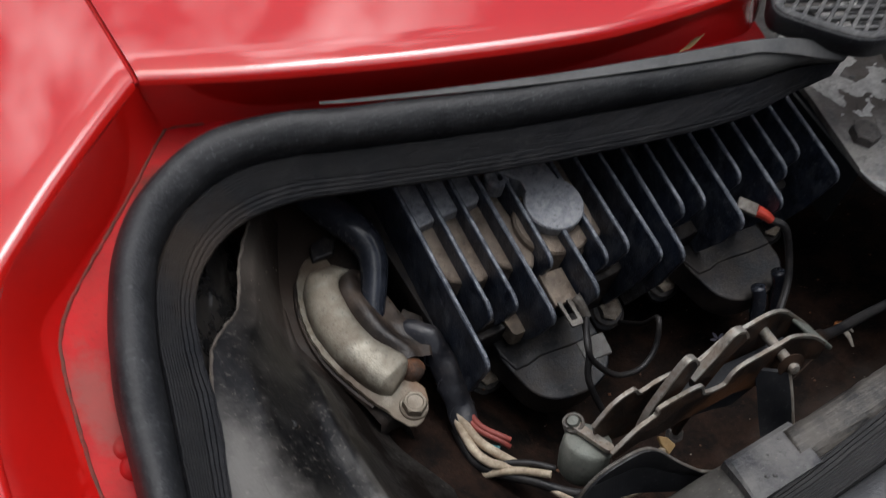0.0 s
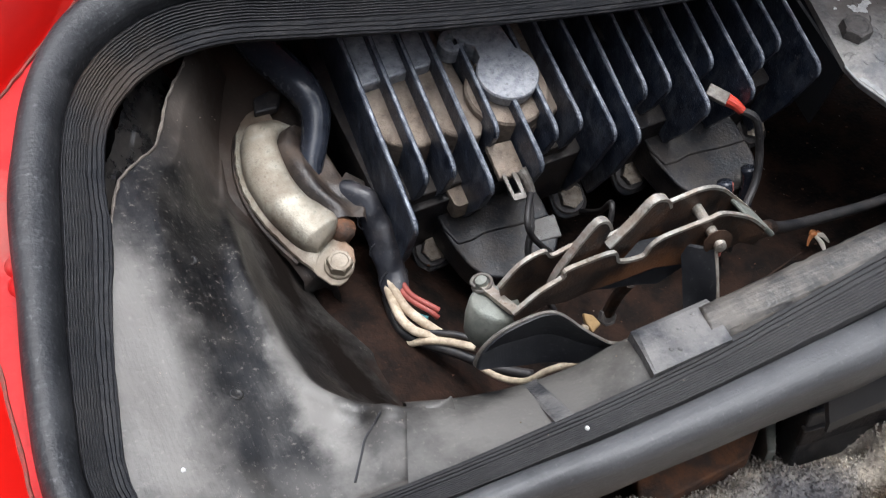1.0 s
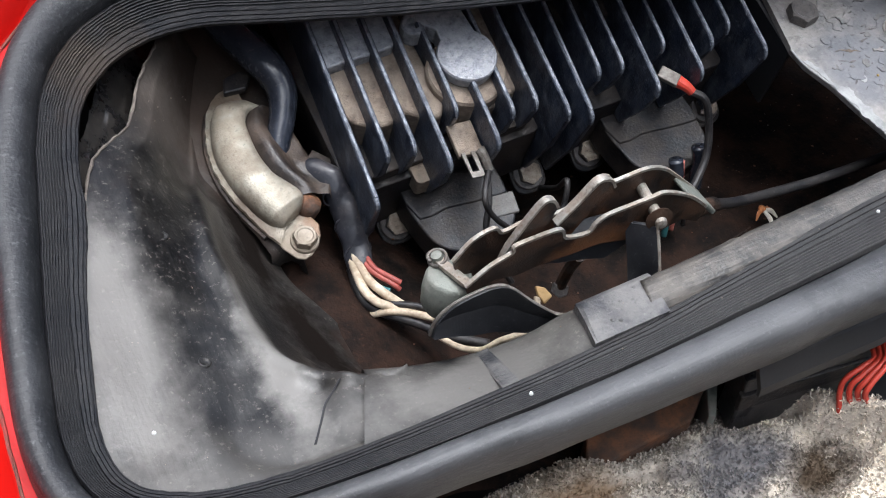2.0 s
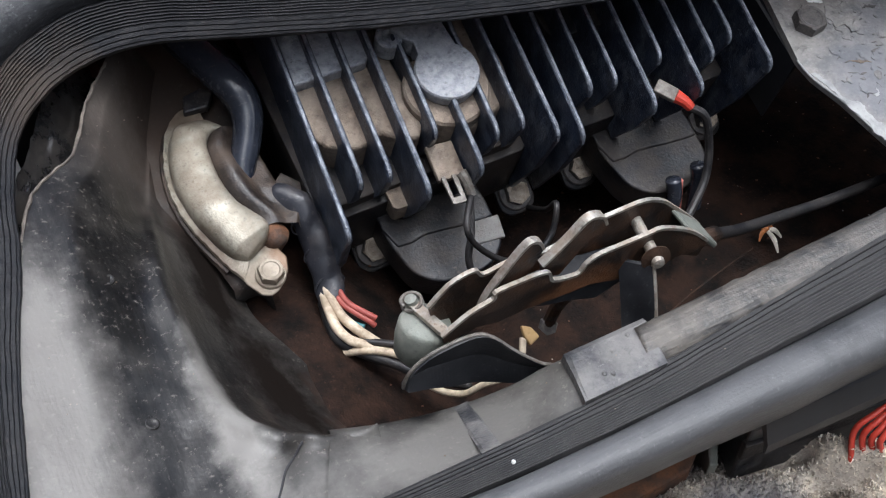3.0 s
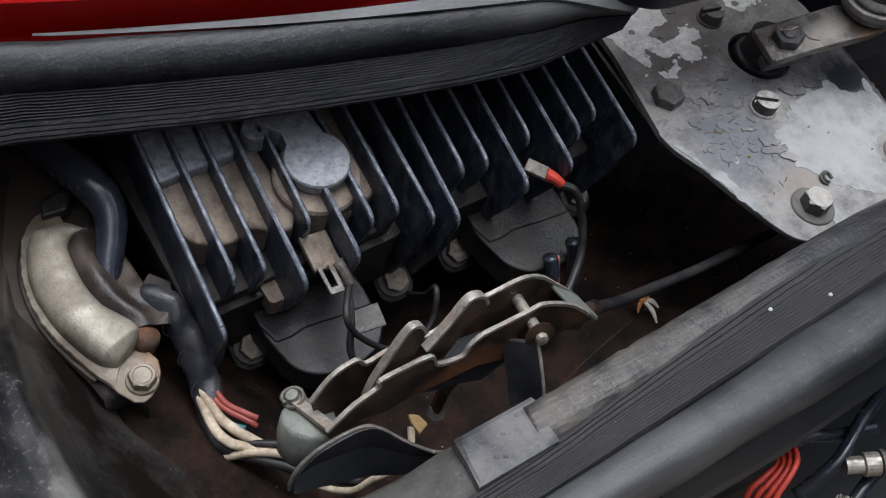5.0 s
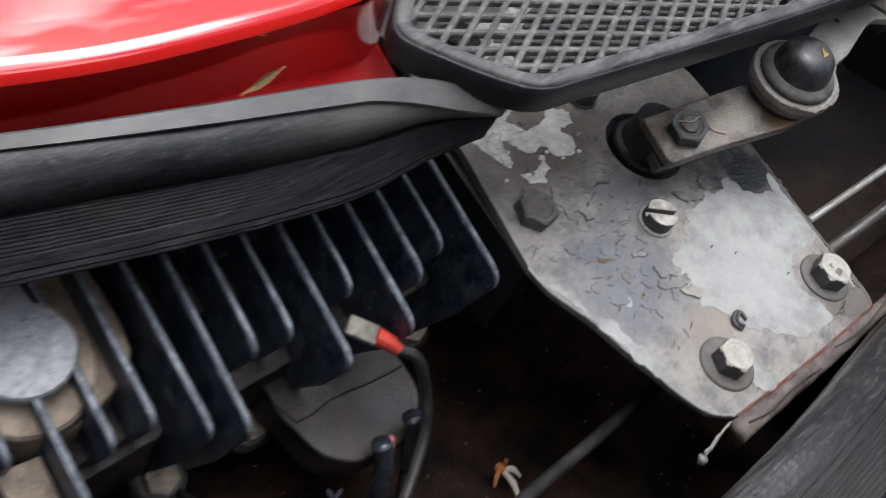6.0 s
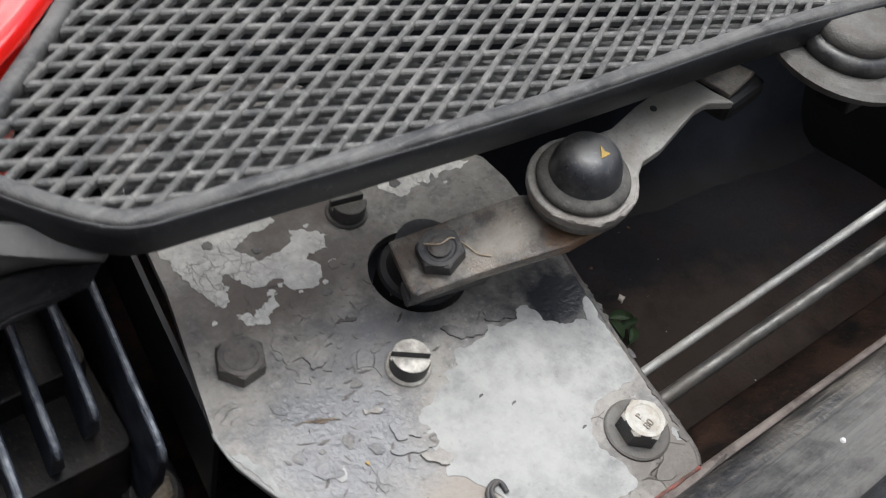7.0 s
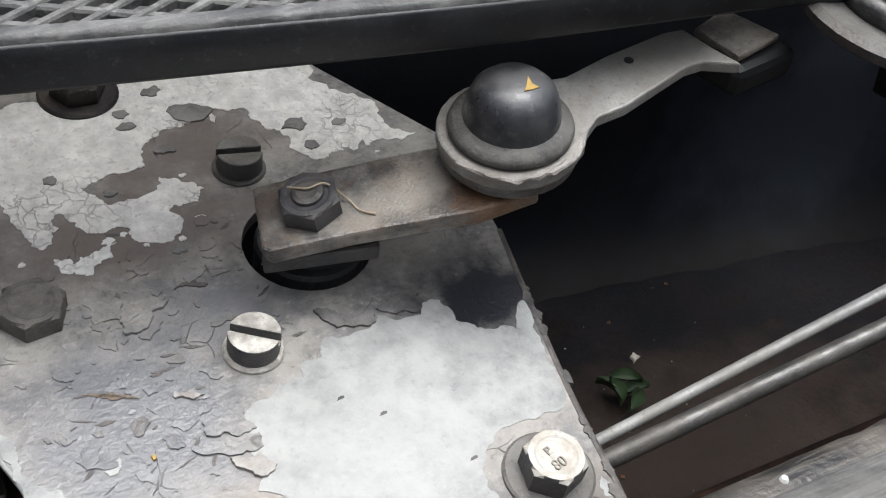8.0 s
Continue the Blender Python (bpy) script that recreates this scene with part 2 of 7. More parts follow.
def stain_or_shading(m, centre, radii, colour, amount, ragged=45.0, rough=None, spec=None):
    """A patch of colour with a ragged border round a place of the bay: dirt, wear or painted light."""
    n, l = m.node_tree.nodes, m.node_tree.links
    b = n["Principled BSDF"]
    old = b.inputs["Base Color"].links[0].from_socket
    co, mp, dist = n.new("ShaderNodeTexCoord"), n.new("ShaderNodeMapping"), n.new("ShaderNodeVectorMath")
    mp.inputs["Scale"].default_value = [1 / r for r in radii]
    mp.inputs["Location"].default_value = [-c / r for c, r in zip(centre, radii)]
    l.new(co.outputs["Object"], mp.inputs["Vector"])
    dist.operation = "LENGTH"
    l.new(mp.outputs["Vector"], dist.inputs[0])
    nz = n.new("ShaderNodeTexNoise")
    nz.inputs["Scale"].default_value, nz.inputs["Detail"].default_value, nz.inputs["Roughness"].default_value = ragged, 7.0, 0.65
    l.new(co.outputs["Object"], nz.inputs["Vector"])
    mul = n.new("ShaderNodeMath")
    mul.operation = "MULTIPLY_ADD"
    mul.inputs[1].default_value = 1.6
    l.new(nz.outputs["Fac"], mul.inputs[0])
    l.new(dist.outputs["Value"], mul.inputs[2])
    rng_ = n.new("ShaderNodeMapRange")
    rng_.inputs["From Min"].default_value, rng_.inputs["From Max"].default_value = 1.25, 1.95
    rng_.inputs["To Min"].default_value, rng_.inputs["To Max"].default_value = amount, 0.0
    l.new(mul.outputs["Value"], rng_.inputs["Value"])
    mix = n.new("ShaderNodeMix")
    mix.data_type = "RGBA"
    mix.inputs["B"].default_value = (*colour, 1)
    l.new(rng_.outputs["Result"], mix.inputs["Factor"])
    l.new(old, mix.inputs["A"])
    l.new(mix.outputs["Result"], b.inputs["Base Color"])
    if rough is not None:
        was = b.inputs["Roughness"].links[0].from_socket
        rr = n.new("ShaderNodeMix")
        rr.inputs["B"].default_value = rough
        l.new(rng_.outputs["Result"], rr.inputs["Factor"])
        l.new(was, rr.inputs["A"])
        l.new(rr.outputs["Result"], b.inputs["Roughness"])
    if spec is not None:
        gloss = b.inputs["Specular IOR Level"]
        ss = n.new("ShaderNodeMix")
        ss.inputs["A"].default_value, ss.inputs["B"].default_value = gloss.default_value, spec
        if gloss.is_linked:
            l.new(gloss.links[0].from_socket, ss.inputs["A"])
        l.new(rng_.outputs["Result"], ss.inputs["Factor"])
        l.new(ss.outputs["Result"], gloss)


ARM = surface("worn_arm_paint", (0.085, 0.080, 0.077), (0.25, 0.232, 0.210), 70, 0.34, 0.1, 0.5, 1000, (0.20, 0.115, 0.055), 0.25, 50, lo=0.43, hi=0.57, specks=0.75)
ARM_PALE = surface("pale_arm_paint", (0.38, 0.37, 0.35), (0.26, 0.25, 0.24), 70, 0.45, 0.1, 0.3, 1000, (0.18, 0.15, 0.125), 0.45, 90, specks=0.6)
ARM_WORN = surface("dull_pivot_paint", (0.160, 0.155, 0.147), (0.090, 0.087, 0.083), 70, 0.5, 0.1, 0.4, 1000, (0.10, 0.085, 0.07), 0.45, 90, specks=0.6)
GLOSS = surface("gloss_rubber", (0.012, 0.012, 0.014), (0.024, 0.024, 0.027), 60, 0.22, 0, 0.10, 700, (0.15, 0.142, 0.13), 0.34, 110, rough2=0.38, specks=0.7, speck_scale=520)
GRILLE = surface("grey_mesh_plastic", (0.068, 0.068, 0.070), (0.125, 0.122, 0.118), 90, 0.6, 0, 0.3, 1200, (0.22, 0.215, 0.205), 0.5, 70, spec=0.3)
FRAME = surface("grille_frame_plastic", (0.048, 0.048, 0.051), (0.092, 0.092, 0.092), 60, 0.5, 0, 0.25, 1200, (0.19, 0.185, 0.18), 0.45, 60, spec=0.35)
RIM_SIDE = surface("black_rim_plastic", (0.012, 0.013, 0.016), (0.022, 0.023, 0.027), 50, 0.45, 0, 0.1, 1200, (0.12, 0.12, 0.12), 0.12, 45)
CREAM = surface("cream_insulation", (0.70, 0.60, 0.45), (0.52, 0.42, 0.30), 160, 0.5, 0, 0.1, 900, (0.20, 0.13, 0.08), 0.5, 130)
REDWIRE = surface("salmon_red_insulation", (0.36, 0.080, 0.062), (0.24, 0.050, 0.040), 120, 0.5, 0, 0.05, 900)
ORANGE = surface("orange_red_insulation", (0.62, 0.06, 0.035), (0.48, 0.05, 0.03), 90, 0.45, 0, 0.03, 900)
BLACKWIRE = surface("black_insulation", (0.009, 0.009, 0.011), (0.018, 0.018, 0.019), 90, 0.4, 0, 0.1, 900, (0.11, 0.095, 0.085), 0.2, 60, spec=0.4)
HOSE = surface("black_hose", (0.013, 0.016, 0.024), (0.026, 0.030, 0.041), 50, 0.14, 0, 0.10, 300, (0.12, 0.11, 0.11), 0.08, 40, rough2=0.28)
TAPED = surface("creased_black_tape", (0.012, 0.013, 0.018), (0.030, 0.031, 0.038), 60, 0.22, 0, 0.35, 260, (0.15, 0.13, 0.12), 0.22, 40, rough2=0.40)
BUSH = surface("grey_green_bush", (0.20, 0.21, 0.18), (0.13, 0.14, 0.12), 90, 0.5, 0.2, 0.25, 900, (0.27, 0.265, 0.23), 0.5, 60)
RUST = surface("rusty_steel", (0.22, 0.088, 0.036), (0.06, 0.036, 0.024), 90, 0.8, 0, 0.6, 700, (0.03, 0.03, 0.03), 0.5, 60)
BOOT_DUST = surface("dusty_boot_flange", (0.040, 0.039, 0.038), (0.085, 0.081, 0.076), 90, 0.6, 0, 0.3, 900, (0.20, 0.188, 0.172), 0.4, 80, specks=0.6)
EDGE_DUST = surface("dusty_sheet_edge", (0.014, 0.0138, 0.014), (0.040, 0.037, 0.034), 55, 0.32, 0, 0.5, 500, (0.21, 0.185, 0.155), 0.40, 48, specks=0.6, lo=0.42, hi=0.6)
RUST_RED = surface("red_brown_edge", (0.26, 0.045, 0.034), (0.075, 0.045, 0.036), 160, 0.7, 0, 0.6, 900, (0.20, 0.17, 0.15), 0.5, 130)
TOWEL = surface("grey_towelling", (0.78, 0.70, 0.58), (0.52, 0.47, 0.41), 26, 0.95, 0, 0.9, 700, (0.20, 0.165, 0.14), 0.6, 26, spec=0.1, specks=0.6, speck_scale=500)
LEAF_GREEN = surface("green_leaf", (0.022, 0.048, 0.018), (0.035, 0.062, 0.022), 90, 0.6, 0, 0.1, 900)
LEAF_DRY = surface("dry_leaf", (0.50, 0.33, 0.15), (0.36, 0.22, 0.09), 150, 0.7, 0, 0.2, 900)
LEAF_YELLOW = surface("yellow_leaf", (0.42, 0.27, 0.05), (0.30, 0.19, 0.04), 300, 0.6, 0, 0.1, 900)
SPECK = surface("white_grit", (0.75, 0.75, 0.73), (0.65, 0.65, 0.62), 300, 0.6, 0, 0.1, 900)
SPADE = surface("dull_spade", (0.24, 0.225, 0.20), (0.11, 0.10, 0.09), 260, 0.42, 0.4, 0.3, 1500, (0.10, 0.075, 0.055), 0.5, 150)
RUBBER_BROWN = surface("dusty_brown_rubber", (0.014, 0.011, 0.010), (0.040, 0.030, 0.024), 70, 0.32, 0, 0.3, 900, (0.12, 0.085, 0.062), 0.4, 55, rough2=0.45)
SCREW_DARK = surface("stamped_grey", (0.26, 0.235, 0.20), (0.18, 0.16, 0.135), 300, 0.5, 0.1, 0.1, 2000)
STEEL_ROD = surface("dark_steel_rod", (0.06, 0.06, 0.058), (0.15, 0.145, 0.14), 120, 0.30, 0.5, 0.2, 1500, (0.08, 0.065, 0.05), 0.4, 80)
LILAC = surface("withered_lilac", (0.34, 0.32, 0.40), (0.24, 0.22, 0.28), 300, 0.7, 0, 0.2, 900)
WING = surface("pale_wing", (0.58, 0.54, 0.48), (0.44, 0.40, 0.34), 300, 0.6, 0, 0.1, 900)
ORANGE_DRY = surface("dry_orange_body", (0.42, 0.16, 0.05), (0.28, 0.10, 0.035), 300, 0.6, 0, 0.2, 900)
FLAKE = surface("dark_paint_flake", (0.09, 0.087, 0.086), (0.17, 0.162, 0.155), 120, 0.4, 0, 0.4, 900, (0.28, 0.27, 0.26), 0.3, 120)
FLAKE_DARK = surface("dark_nicked_paint", (0.045, 0.042, 0.042), (0.09, 0.083, 0.078), 150, 0.5, 0, 0.3, 900, (0.16, 0.14, 0.12), 0.3, 150)
ROD_PALE = surface("pale_rod", (0.56, 0.56, 0.545), (0.44, 0.435, 0.42), 120, 0.4, 0.3, 0.15, 1500, (0.22, 0.18, 0.14), 0.35, 90)
WALL_GREY = surface("added_wall_grey", (0.16, 0.155, 0.15), (0.12, 0.117, 0.113), 3, 0.9, 0, 0.4, 150)
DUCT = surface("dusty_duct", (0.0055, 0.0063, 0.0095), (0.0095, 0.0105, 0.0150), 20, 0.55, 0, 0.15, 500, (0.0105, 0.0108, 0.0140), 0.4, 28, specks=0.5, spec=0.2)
TEAL = surface("teal_insulation", (0.05, 0.19, 0.20), (0.035, 0.14, 0.15), 120, 0.45, 0, 0.05, 900)
PINK = surface("salmon_insulation", (0.60, 0.20, 0.16), (0.48, 0.15, 0.12), 120, 0.45, 0, 0.05, 900)
LIP_GREY = surface("dusty_sky_pale_rubber", (0.045, 0.046, 0.048), (0.085, 0.085, 0.086), 50, 0.36, 0, 0.12, 900, (0.16, 0.155, 0.15), 0.35, 40, rough2=0.5)
ASPHALT = surface("asphalt", (0.05, 0.05, 0.052), (0.07, 0.068, 0.066), 4, 0.9, 0, 0.6, 120)


def streaks(m, stretch, strength, pale, amount):
    """Fine drawn-out scuffs along one direction, in colour and relief."""
    n, l = m.node_tree.nodes, m.node_tree.links
    b = n["Principled BSDF"]
    old, under = b.inputs["Base Color"].links[0].from_socket, b.inputs["Normal"].links[0].from_socket
    co, mp, nz = n.new("ShaderNodeTexCoord"), n.new("ShaderNodeMapping"), n.new("ShaderNodeTexNoise")
    mp.inputs["Scale"].default_value = stretch
    nz.inputs["Scale"].default_value, nz.inputs["Detail"].default_value = 1.0, 5.0
    l.new(co.outputs["Object"], mp.inputs["Vector"])
    l.new(mp.outputs["Vector"], nz.inputs["Vector"])
    grade = n.new("ShaderNodeMapRange")
    grade.inputs["From Min"].default_value, grade.inputs["From Max"].default_value, grade.inputs["To Max"].default_value = 0.52, 0.70, amount
    l.new(nz.outputs["Fac"], grade.inputs["Value"])
    mix = n.new("ShaderNodeMix")
    mix.data_type = "RGBA"
    mix.inputs["B"].default_value = (*pale, 1)
    l.new(grade.outputs["Result"], mix.inputs["Factor"])
    l.new(old, mix.inputs["A"])
    l.new(mix.outputs["Result"], b.inputs["Base Color"])
    dent = n.new("ShaderNodeBump")
    dent.inputs["Strength"].default_value, dent.inputs["Distance"].default_value = strength, 0.001
    l.new(nz.outputs["Fac"], dent.inputs["Height"])
    l.new(under, dent.inputs["Normal"])
    l.new(dent.outputs["Normal"], b.inputs["Normal"])


TOWEL_NAP = surface("towelling_loops", (0.74, 0.66, 0.55), (0.48, 0.44, 0.39), 26, 0.95, 0, 0.9, 700, (0.17, 0.145, 0.125), 0.6, 26, spec=0.1, specks=0.6, speck_scale=500)
nn_, ll_ = TOWEL_NAP.node_tree.nodes, TOWEL_NAP.node_tree.links
island, shade, tone = nn_.new("ShaderNodeNewGeometry"), nn_.new("ShaderNodeMapRange"), nn_.new("ShaderNodeMix")
shade.inputs["To Min"].default_value, shade.inputs["To Max"].default_value = 0.55, 1.5
ll_.new(island.outputs["Random Per Island"], shade.inputs["Value"])
tone.data_type, tone.blend_type = "RGBA", "MULTIPLY"
tone.inputs["Factor"].default_value = 1.0
ll_.new(nn_["Principled BSDF"].inputs["Base Color"].links[0].from_socket, tone.inputs["A"])
ll_.new(shade.outputs["Result"], tone.inputs["B"])
ll_.new(tone.outputs["Result"], nn_["Principled BSDF"].inputs["Base Color"])
streaks(RUBBER_RIB, (50, 800, 300), 0.5, (0.060, 0.057, 0.055), 0.16)
streaks(RUBBER, (60, 420, 420), 0.25, (0.06, 0.06, 0.062), 0.28)
streaks(RUBBER, (28, 900, 900), 0.12, (0.15, 0.15, 0.155), 0.13)
streaks(FIN, (900, 120, 60), 0.2, (0.22, 0.235, 0.26), 0.35)
streaks(GRILLE, (300, 300, 300), 0.3, (0.30, 0.295, 0.285), 0.5)
streaks(FRAME, (80, 500, 300), 0.2, (0.25, 0.245, 0.24), 0.4)
streaks(LINER, (500, 60, 120), 0.15, (0.10, 0.096, 0.09), 0.10)
streaks(PLATE, (260, 420, 300), 0.22, (0.36, 0.35, 0.34), 0.35)
crackle(PRIMER_OLD, 190, 0.05, (0.44, 0.42, 0.40), 0.35, 30, 0.7)
crackle(PLATE, 60, 0.014, (0.12, 0.115, 0.11), 0.25, 60, 0.8)
stain_or_shading(PRIMER, (0.545, 0.215, 0.68), (0.030, 0.026, 0.03), (0.40, 0.402, 0.392), 0.5, 140)
# near-black ragged patch on the plate below the link's ring
stain_or_shading(PLATE, (0.594, 0.249, 0.688), (0.026, 0.022, 0.03), (0.012, 0.013, 0.018), 1.0, 90, 0.3)
stain_or_shading(PLATE, (0.575, 0.285, 0.69), (0.024, 0.022, 0.03), (0.13, 0.122, 0.115), 0.45, 90)
# bluish sky reflection painted into the plate's left half, with smoother gloss
stain_or_shading(PLATE, (0.490, 0.240, 0.684), (0.030, 0.034, 0.03), (0.125, 0.132, 0.150), 0.75, 60, 0.25)
stain_or_shading(PLATE, (0.522, 0.268, 0.69), (0.024, 0.016, 0.03), (0.13, 0.132, 0.145), 0.7, 120, 0.25)
stain_or_shading(PLATE, (0.512, 0.205, 0.68), (0.026, 0.012, 0.03), (0.25, 0.215, 0.182), 0.7, 80)
stain_or_shading(PLATE, (0.585, 0.180, 0.67), (0.022, 0.020, 0.03), (0.10, 0.085, 0.072), 0.8, 80)
stain_or_shading(LINER, (0.130, 0.352, 0.715), (0.040, 0.045, 0.05), (0.095, 0.078, 0.066), 0.7, 50, 0.8, 0.15)
stain_or_shading(LINER, (0.150, 0.325, 0.68), (0.018, 0.060, 0.03), (0.042, 0.026, 0.019), 0.7, 45, 0.85, 0.1)
stain_or_shading(LINER, (0.070, 0.210, 0.735), (0.026, 0.080, 0.03), (0.21, 0.197, 0.18), 0.56, 50, 0.45)
stain_or_shading(LINER, (0.105, 0.140, 0.72), (0.060, 0.022, 0.03), (0.17, 0.162, 0.15), 0.32, 40, 0.5)
stain_or_shading(LINER, (0.195, 0.140, 0.72), (0.060, 0.026, 0.03), (0.22, 0.21, 0.192), 0.55, 60, 0.5)
# sheen along the lining's ridge, painted as a pale band
stain_or_shading(LINER, (0.123, 0.185, 0.715), (0.011, 0.055, 0.008), (0.25, 0.238, 0.218), 0.72, 60, 0.42)
# lining's inner slope nearly black and matt
stain_or_shading(LINER, (0.150, 0.215, 0.672), (0.030, 0.045, 0.026), (0.0085, 0.0060, 0.0048), 1.0, 60, 0.9, 0.06)
stain_or_shading(LINER, (0.140, 0.275, 0.680), (0.014, 0.045, 0.022), (0.0085, 0.0062, 0.005), 1.0, 60, 0.9, 0.06)
stain_or_shading(LINER, (0.182, 0.200, 0.645), (0.022, 0.040, 0.03), (0.060, 0.036, 0.026), 0.8, 60, 0.75)
# far end of the well floor painted blue-black, where it fades into shade
stain_or_shading(FLOOR_DIRT, (0.82, 0.38, 0.58), (0.24, 0.15, 0.12), (0.0075, 0.0082, 0.0115), 0.9, 30, 0.7)
# sunlit look of the brown floor along the front, painted as a paler strip
stain_or_shading(FLOOR_DIRT, (0.41, 0.190, 0.58), (0.11, 0.026, 0.05), (0.050, 0.036, 0.029), 0.6, 50, 0.7, 0.3)
stain_or_shading(FLOOR_DIRT, (0.70, 0.255, 0.58), (0.10, 0.050, 0.06), (0.050, 0.038, 0.032), 0.8, 50, 0.8)
stain_or_shading(LINER, (0.160, 0.385, 0.70), (0.040, 0.060, 0.04), (0.050, 0.036, 0.028), 0.85, 60, 0.85, 0.1)
# rolled edge darker and smoother along its middle stretch
stain_or_shading(EDGE_DUST, (0.52, 0.140, 0.725), (0.16, 0.05, 0.05), (0.022, 0.022, 0.025), 0.9, 40, 0.28)
streaks(EDGE_DUST, (60, 700, 500), 0.45, (0.25, 0.225, 0.19), 0.30)
stain_or_shading(ARM_PALE, (0.598, 0.246, 0.74), (0.026, 0.020, 0.03), (0.12, 0.105, 0.092), 0.75, 130)
stain_or_shading(ARM_PALE, (0.655, 0.262, 0.745), (0.022, 0.014, 0.03), (0.20, 0.185, 0.165), 0.6, 90)
# bluish highlight painted on the front of the boot's dome
stain_or_shading(GLOSS, (0.600, 0.244, 0.75), (0.018, 0.012, 0.03), (0.05, 0.056, 0.072), 0.35, 120)
# bluish haze of reflected light, painted on the far right of the duct face
stain_or_shading(DUCT, (0.835, 0.353, 0.63), (0.075, 0.05, 0.060), (0.050, 0.058, 0.076), 0.55, 26, 0.5)

stain_or_shading(PLATE, (0.505, 0.305, 0.70), (0.046, 0.022, 0.03), (0.130, 0.107, 0.094), 0.9, 90)
stain_or_shading(PLATE, (0.535, 0.335, 0.70), (0.030, 0.018, 0.03), (0.120, 0.098, 0.086), 0.9, 90)
stain_or_shading(ZINC, (0.166, 0.271, 0.672), (0.012, 0.011, 0.02), (0.16, 0.12, 0.085), 0.6, 120)
stain_or_shading(ZINC, (0.178, 0.284, 0.674), (0.012, 0.012, 0.02), (0.13, 0.065, 0.03), 0.8, 90)
stain_or_shading(ZINC, (0.165, 0.362, 0.69), (0.016, 0.012, 0.02), (0.15, 0.10, 0.065), 0.7, 90)
stain_or_shading(ZINC, (0.146, 0.29, 0.676), (0.010, 0.03, 0.02), (0.11, 0.08, 0.058), 0.85, 110)
stain_or_shading(STEEL_DARK, (0.262, 0.174, 0.722), (0.026, 0.02, 0.012), (0.16, 0.065, 0.025), 0.7, 90)
stain_or_shading(STEEL_DARK, (0.222, 0.174, 0.728), (0.022, 0.02, 0.012), (0.03, 0.022, 0.018), 0.7, 90)
stain_or_shading(ARM, (0.592, 0.247, 0.722), (0.012, 0.012, 0.02), (0.20, 0.095, 0.035), 0.7, 100)
stain_or_shading(ARM, (0.570, 0.258, 0.72), (0.014, 0.008, 0.02), (0.36, 0.33, 0.29), 0.6, 110)
stain_or_shading(RUBBER, (0.24, 0.085, 0.735), (0.18, 0.050, 0.05), (0.17, 0.17, 0.173), 0.40, 40, 0.5)
# seal's tip painted paler, like the sky-reflecting lip above it
stain_or_shading(RUBBER, (0.425, 0.300, 0.755), (0.06, 0.04, 0.06), (0.15, 0.147, 0.14), 0.65, 30, 0.5)
# foot of the duct coloured like the floor so that the two blend
stain_or_shading(DUCT, (0.74, 0.335, 0.570), (0.22, 0.05, 0.030), (0.009, 0.0075, 0.0070), 0.8, 30, 0.75)
stain_or_shading(RUBBER_RIB, (0.68, 0.130, 0.72), (0.15, 0.06, 0.06), (0.23, 0.225, 0.215), 0.62, 110, 0.7)
stain_or_shading(RUBBER_RIB, (0.105, 0.335, 0.76), (0.030, 0.030, 0.04), (0.075, 0.055, 0.040), 0.5, 60, 0.75)
stain_or_shading(RUBBER_RIB, (0.36, 0.115, 0.735), (0.24, 0.045, 0.05), (0.19, 0.180, 0.167), 0.12, 90, 0.7)
stain_or_shading(RED_DIRTY, (0.105, 0.385, 0.765), (0.022, 0.014, 0.02), (0.11, 0.045, 0.032), 0.8, 110, 0.8)
stain_or_shading(RED_DIRTY, (0.036, 0.300, 0.745), (0.010, 0.030, 0.02), (0.30, 0.14, 0.12), 0.6, 130, 0.7)
stain_or_shading(RED_DIRTY, (0.040, 0.250, 0.738), (0.008, 0.020, 0.02), (0.30, 0.012, 0.02), 0.6, 90)
stain_or_shading(TOWEL, (0.225, 0.105, 0.62), (0.03, 0.03, 0.06), (0.26, 0.16, 0.08), 0.8, 40)
stain_or_shading(TOWEL_NAP, (0.225, 0.105, 0.62), (0.03, 0.03, 0.06), (0.26, 0.16, 0.08), 0.8, 40)
stain_or_shading(TOWEL, (0.305, 0.092, 0.63), (0.030, 0.020, 0.05), (0.11, 0.115, 0.14), 0.8, 50)
stain_or_shading(TOWEL_NAP, (0.305, 0.092, 0.63), (0.030, 0.020, 0.05), (0.11, 0.115, 0.14), 0.8, 50)
stain_or_shading(TOWEL, (0.340, 0.072, 0.63), (0.016, 0.014, 0.05), (0.07, 0.045, 0.025), 0.9, 60)
stain_or_shading(TOWEL_NAP, (0.340, 0.072, 0.63), (0.016, 0.014, 0.05), (0.07, 0.045, 0.025), 0.9, 60)


# ---- builders ----
def part(name, bm, material, parent=None, label="", smooth=False):
    """Links a bmesh as one mesh object, under a thing or a part."""
    bmesh.ops.recalc_face_normals(bm, faces=bm.faces[:])
    me = bpy.data.meshes.new(name)
    bm.to_mesh(me)
    bm.free()
    me.materials.append(material)
    if smooth:
        for p in me.polygons:
            p.use_smooth = True
    ob = new(name, me)
    if parent:
        ob.parent = parent
        if parent.type == "EMPTY":
            ob.matrix_parent_inverse = Matrix.Translation(parent.location).inverted()
    if label:
        tagged(ob, label)
    return ob


def thing(name, at, label, category, group="", kind=""):
    ob = new(name)
    ob.empty_display_size = 0.01
    ob.location = at
    return tagged(ob, label, category, group, kind)


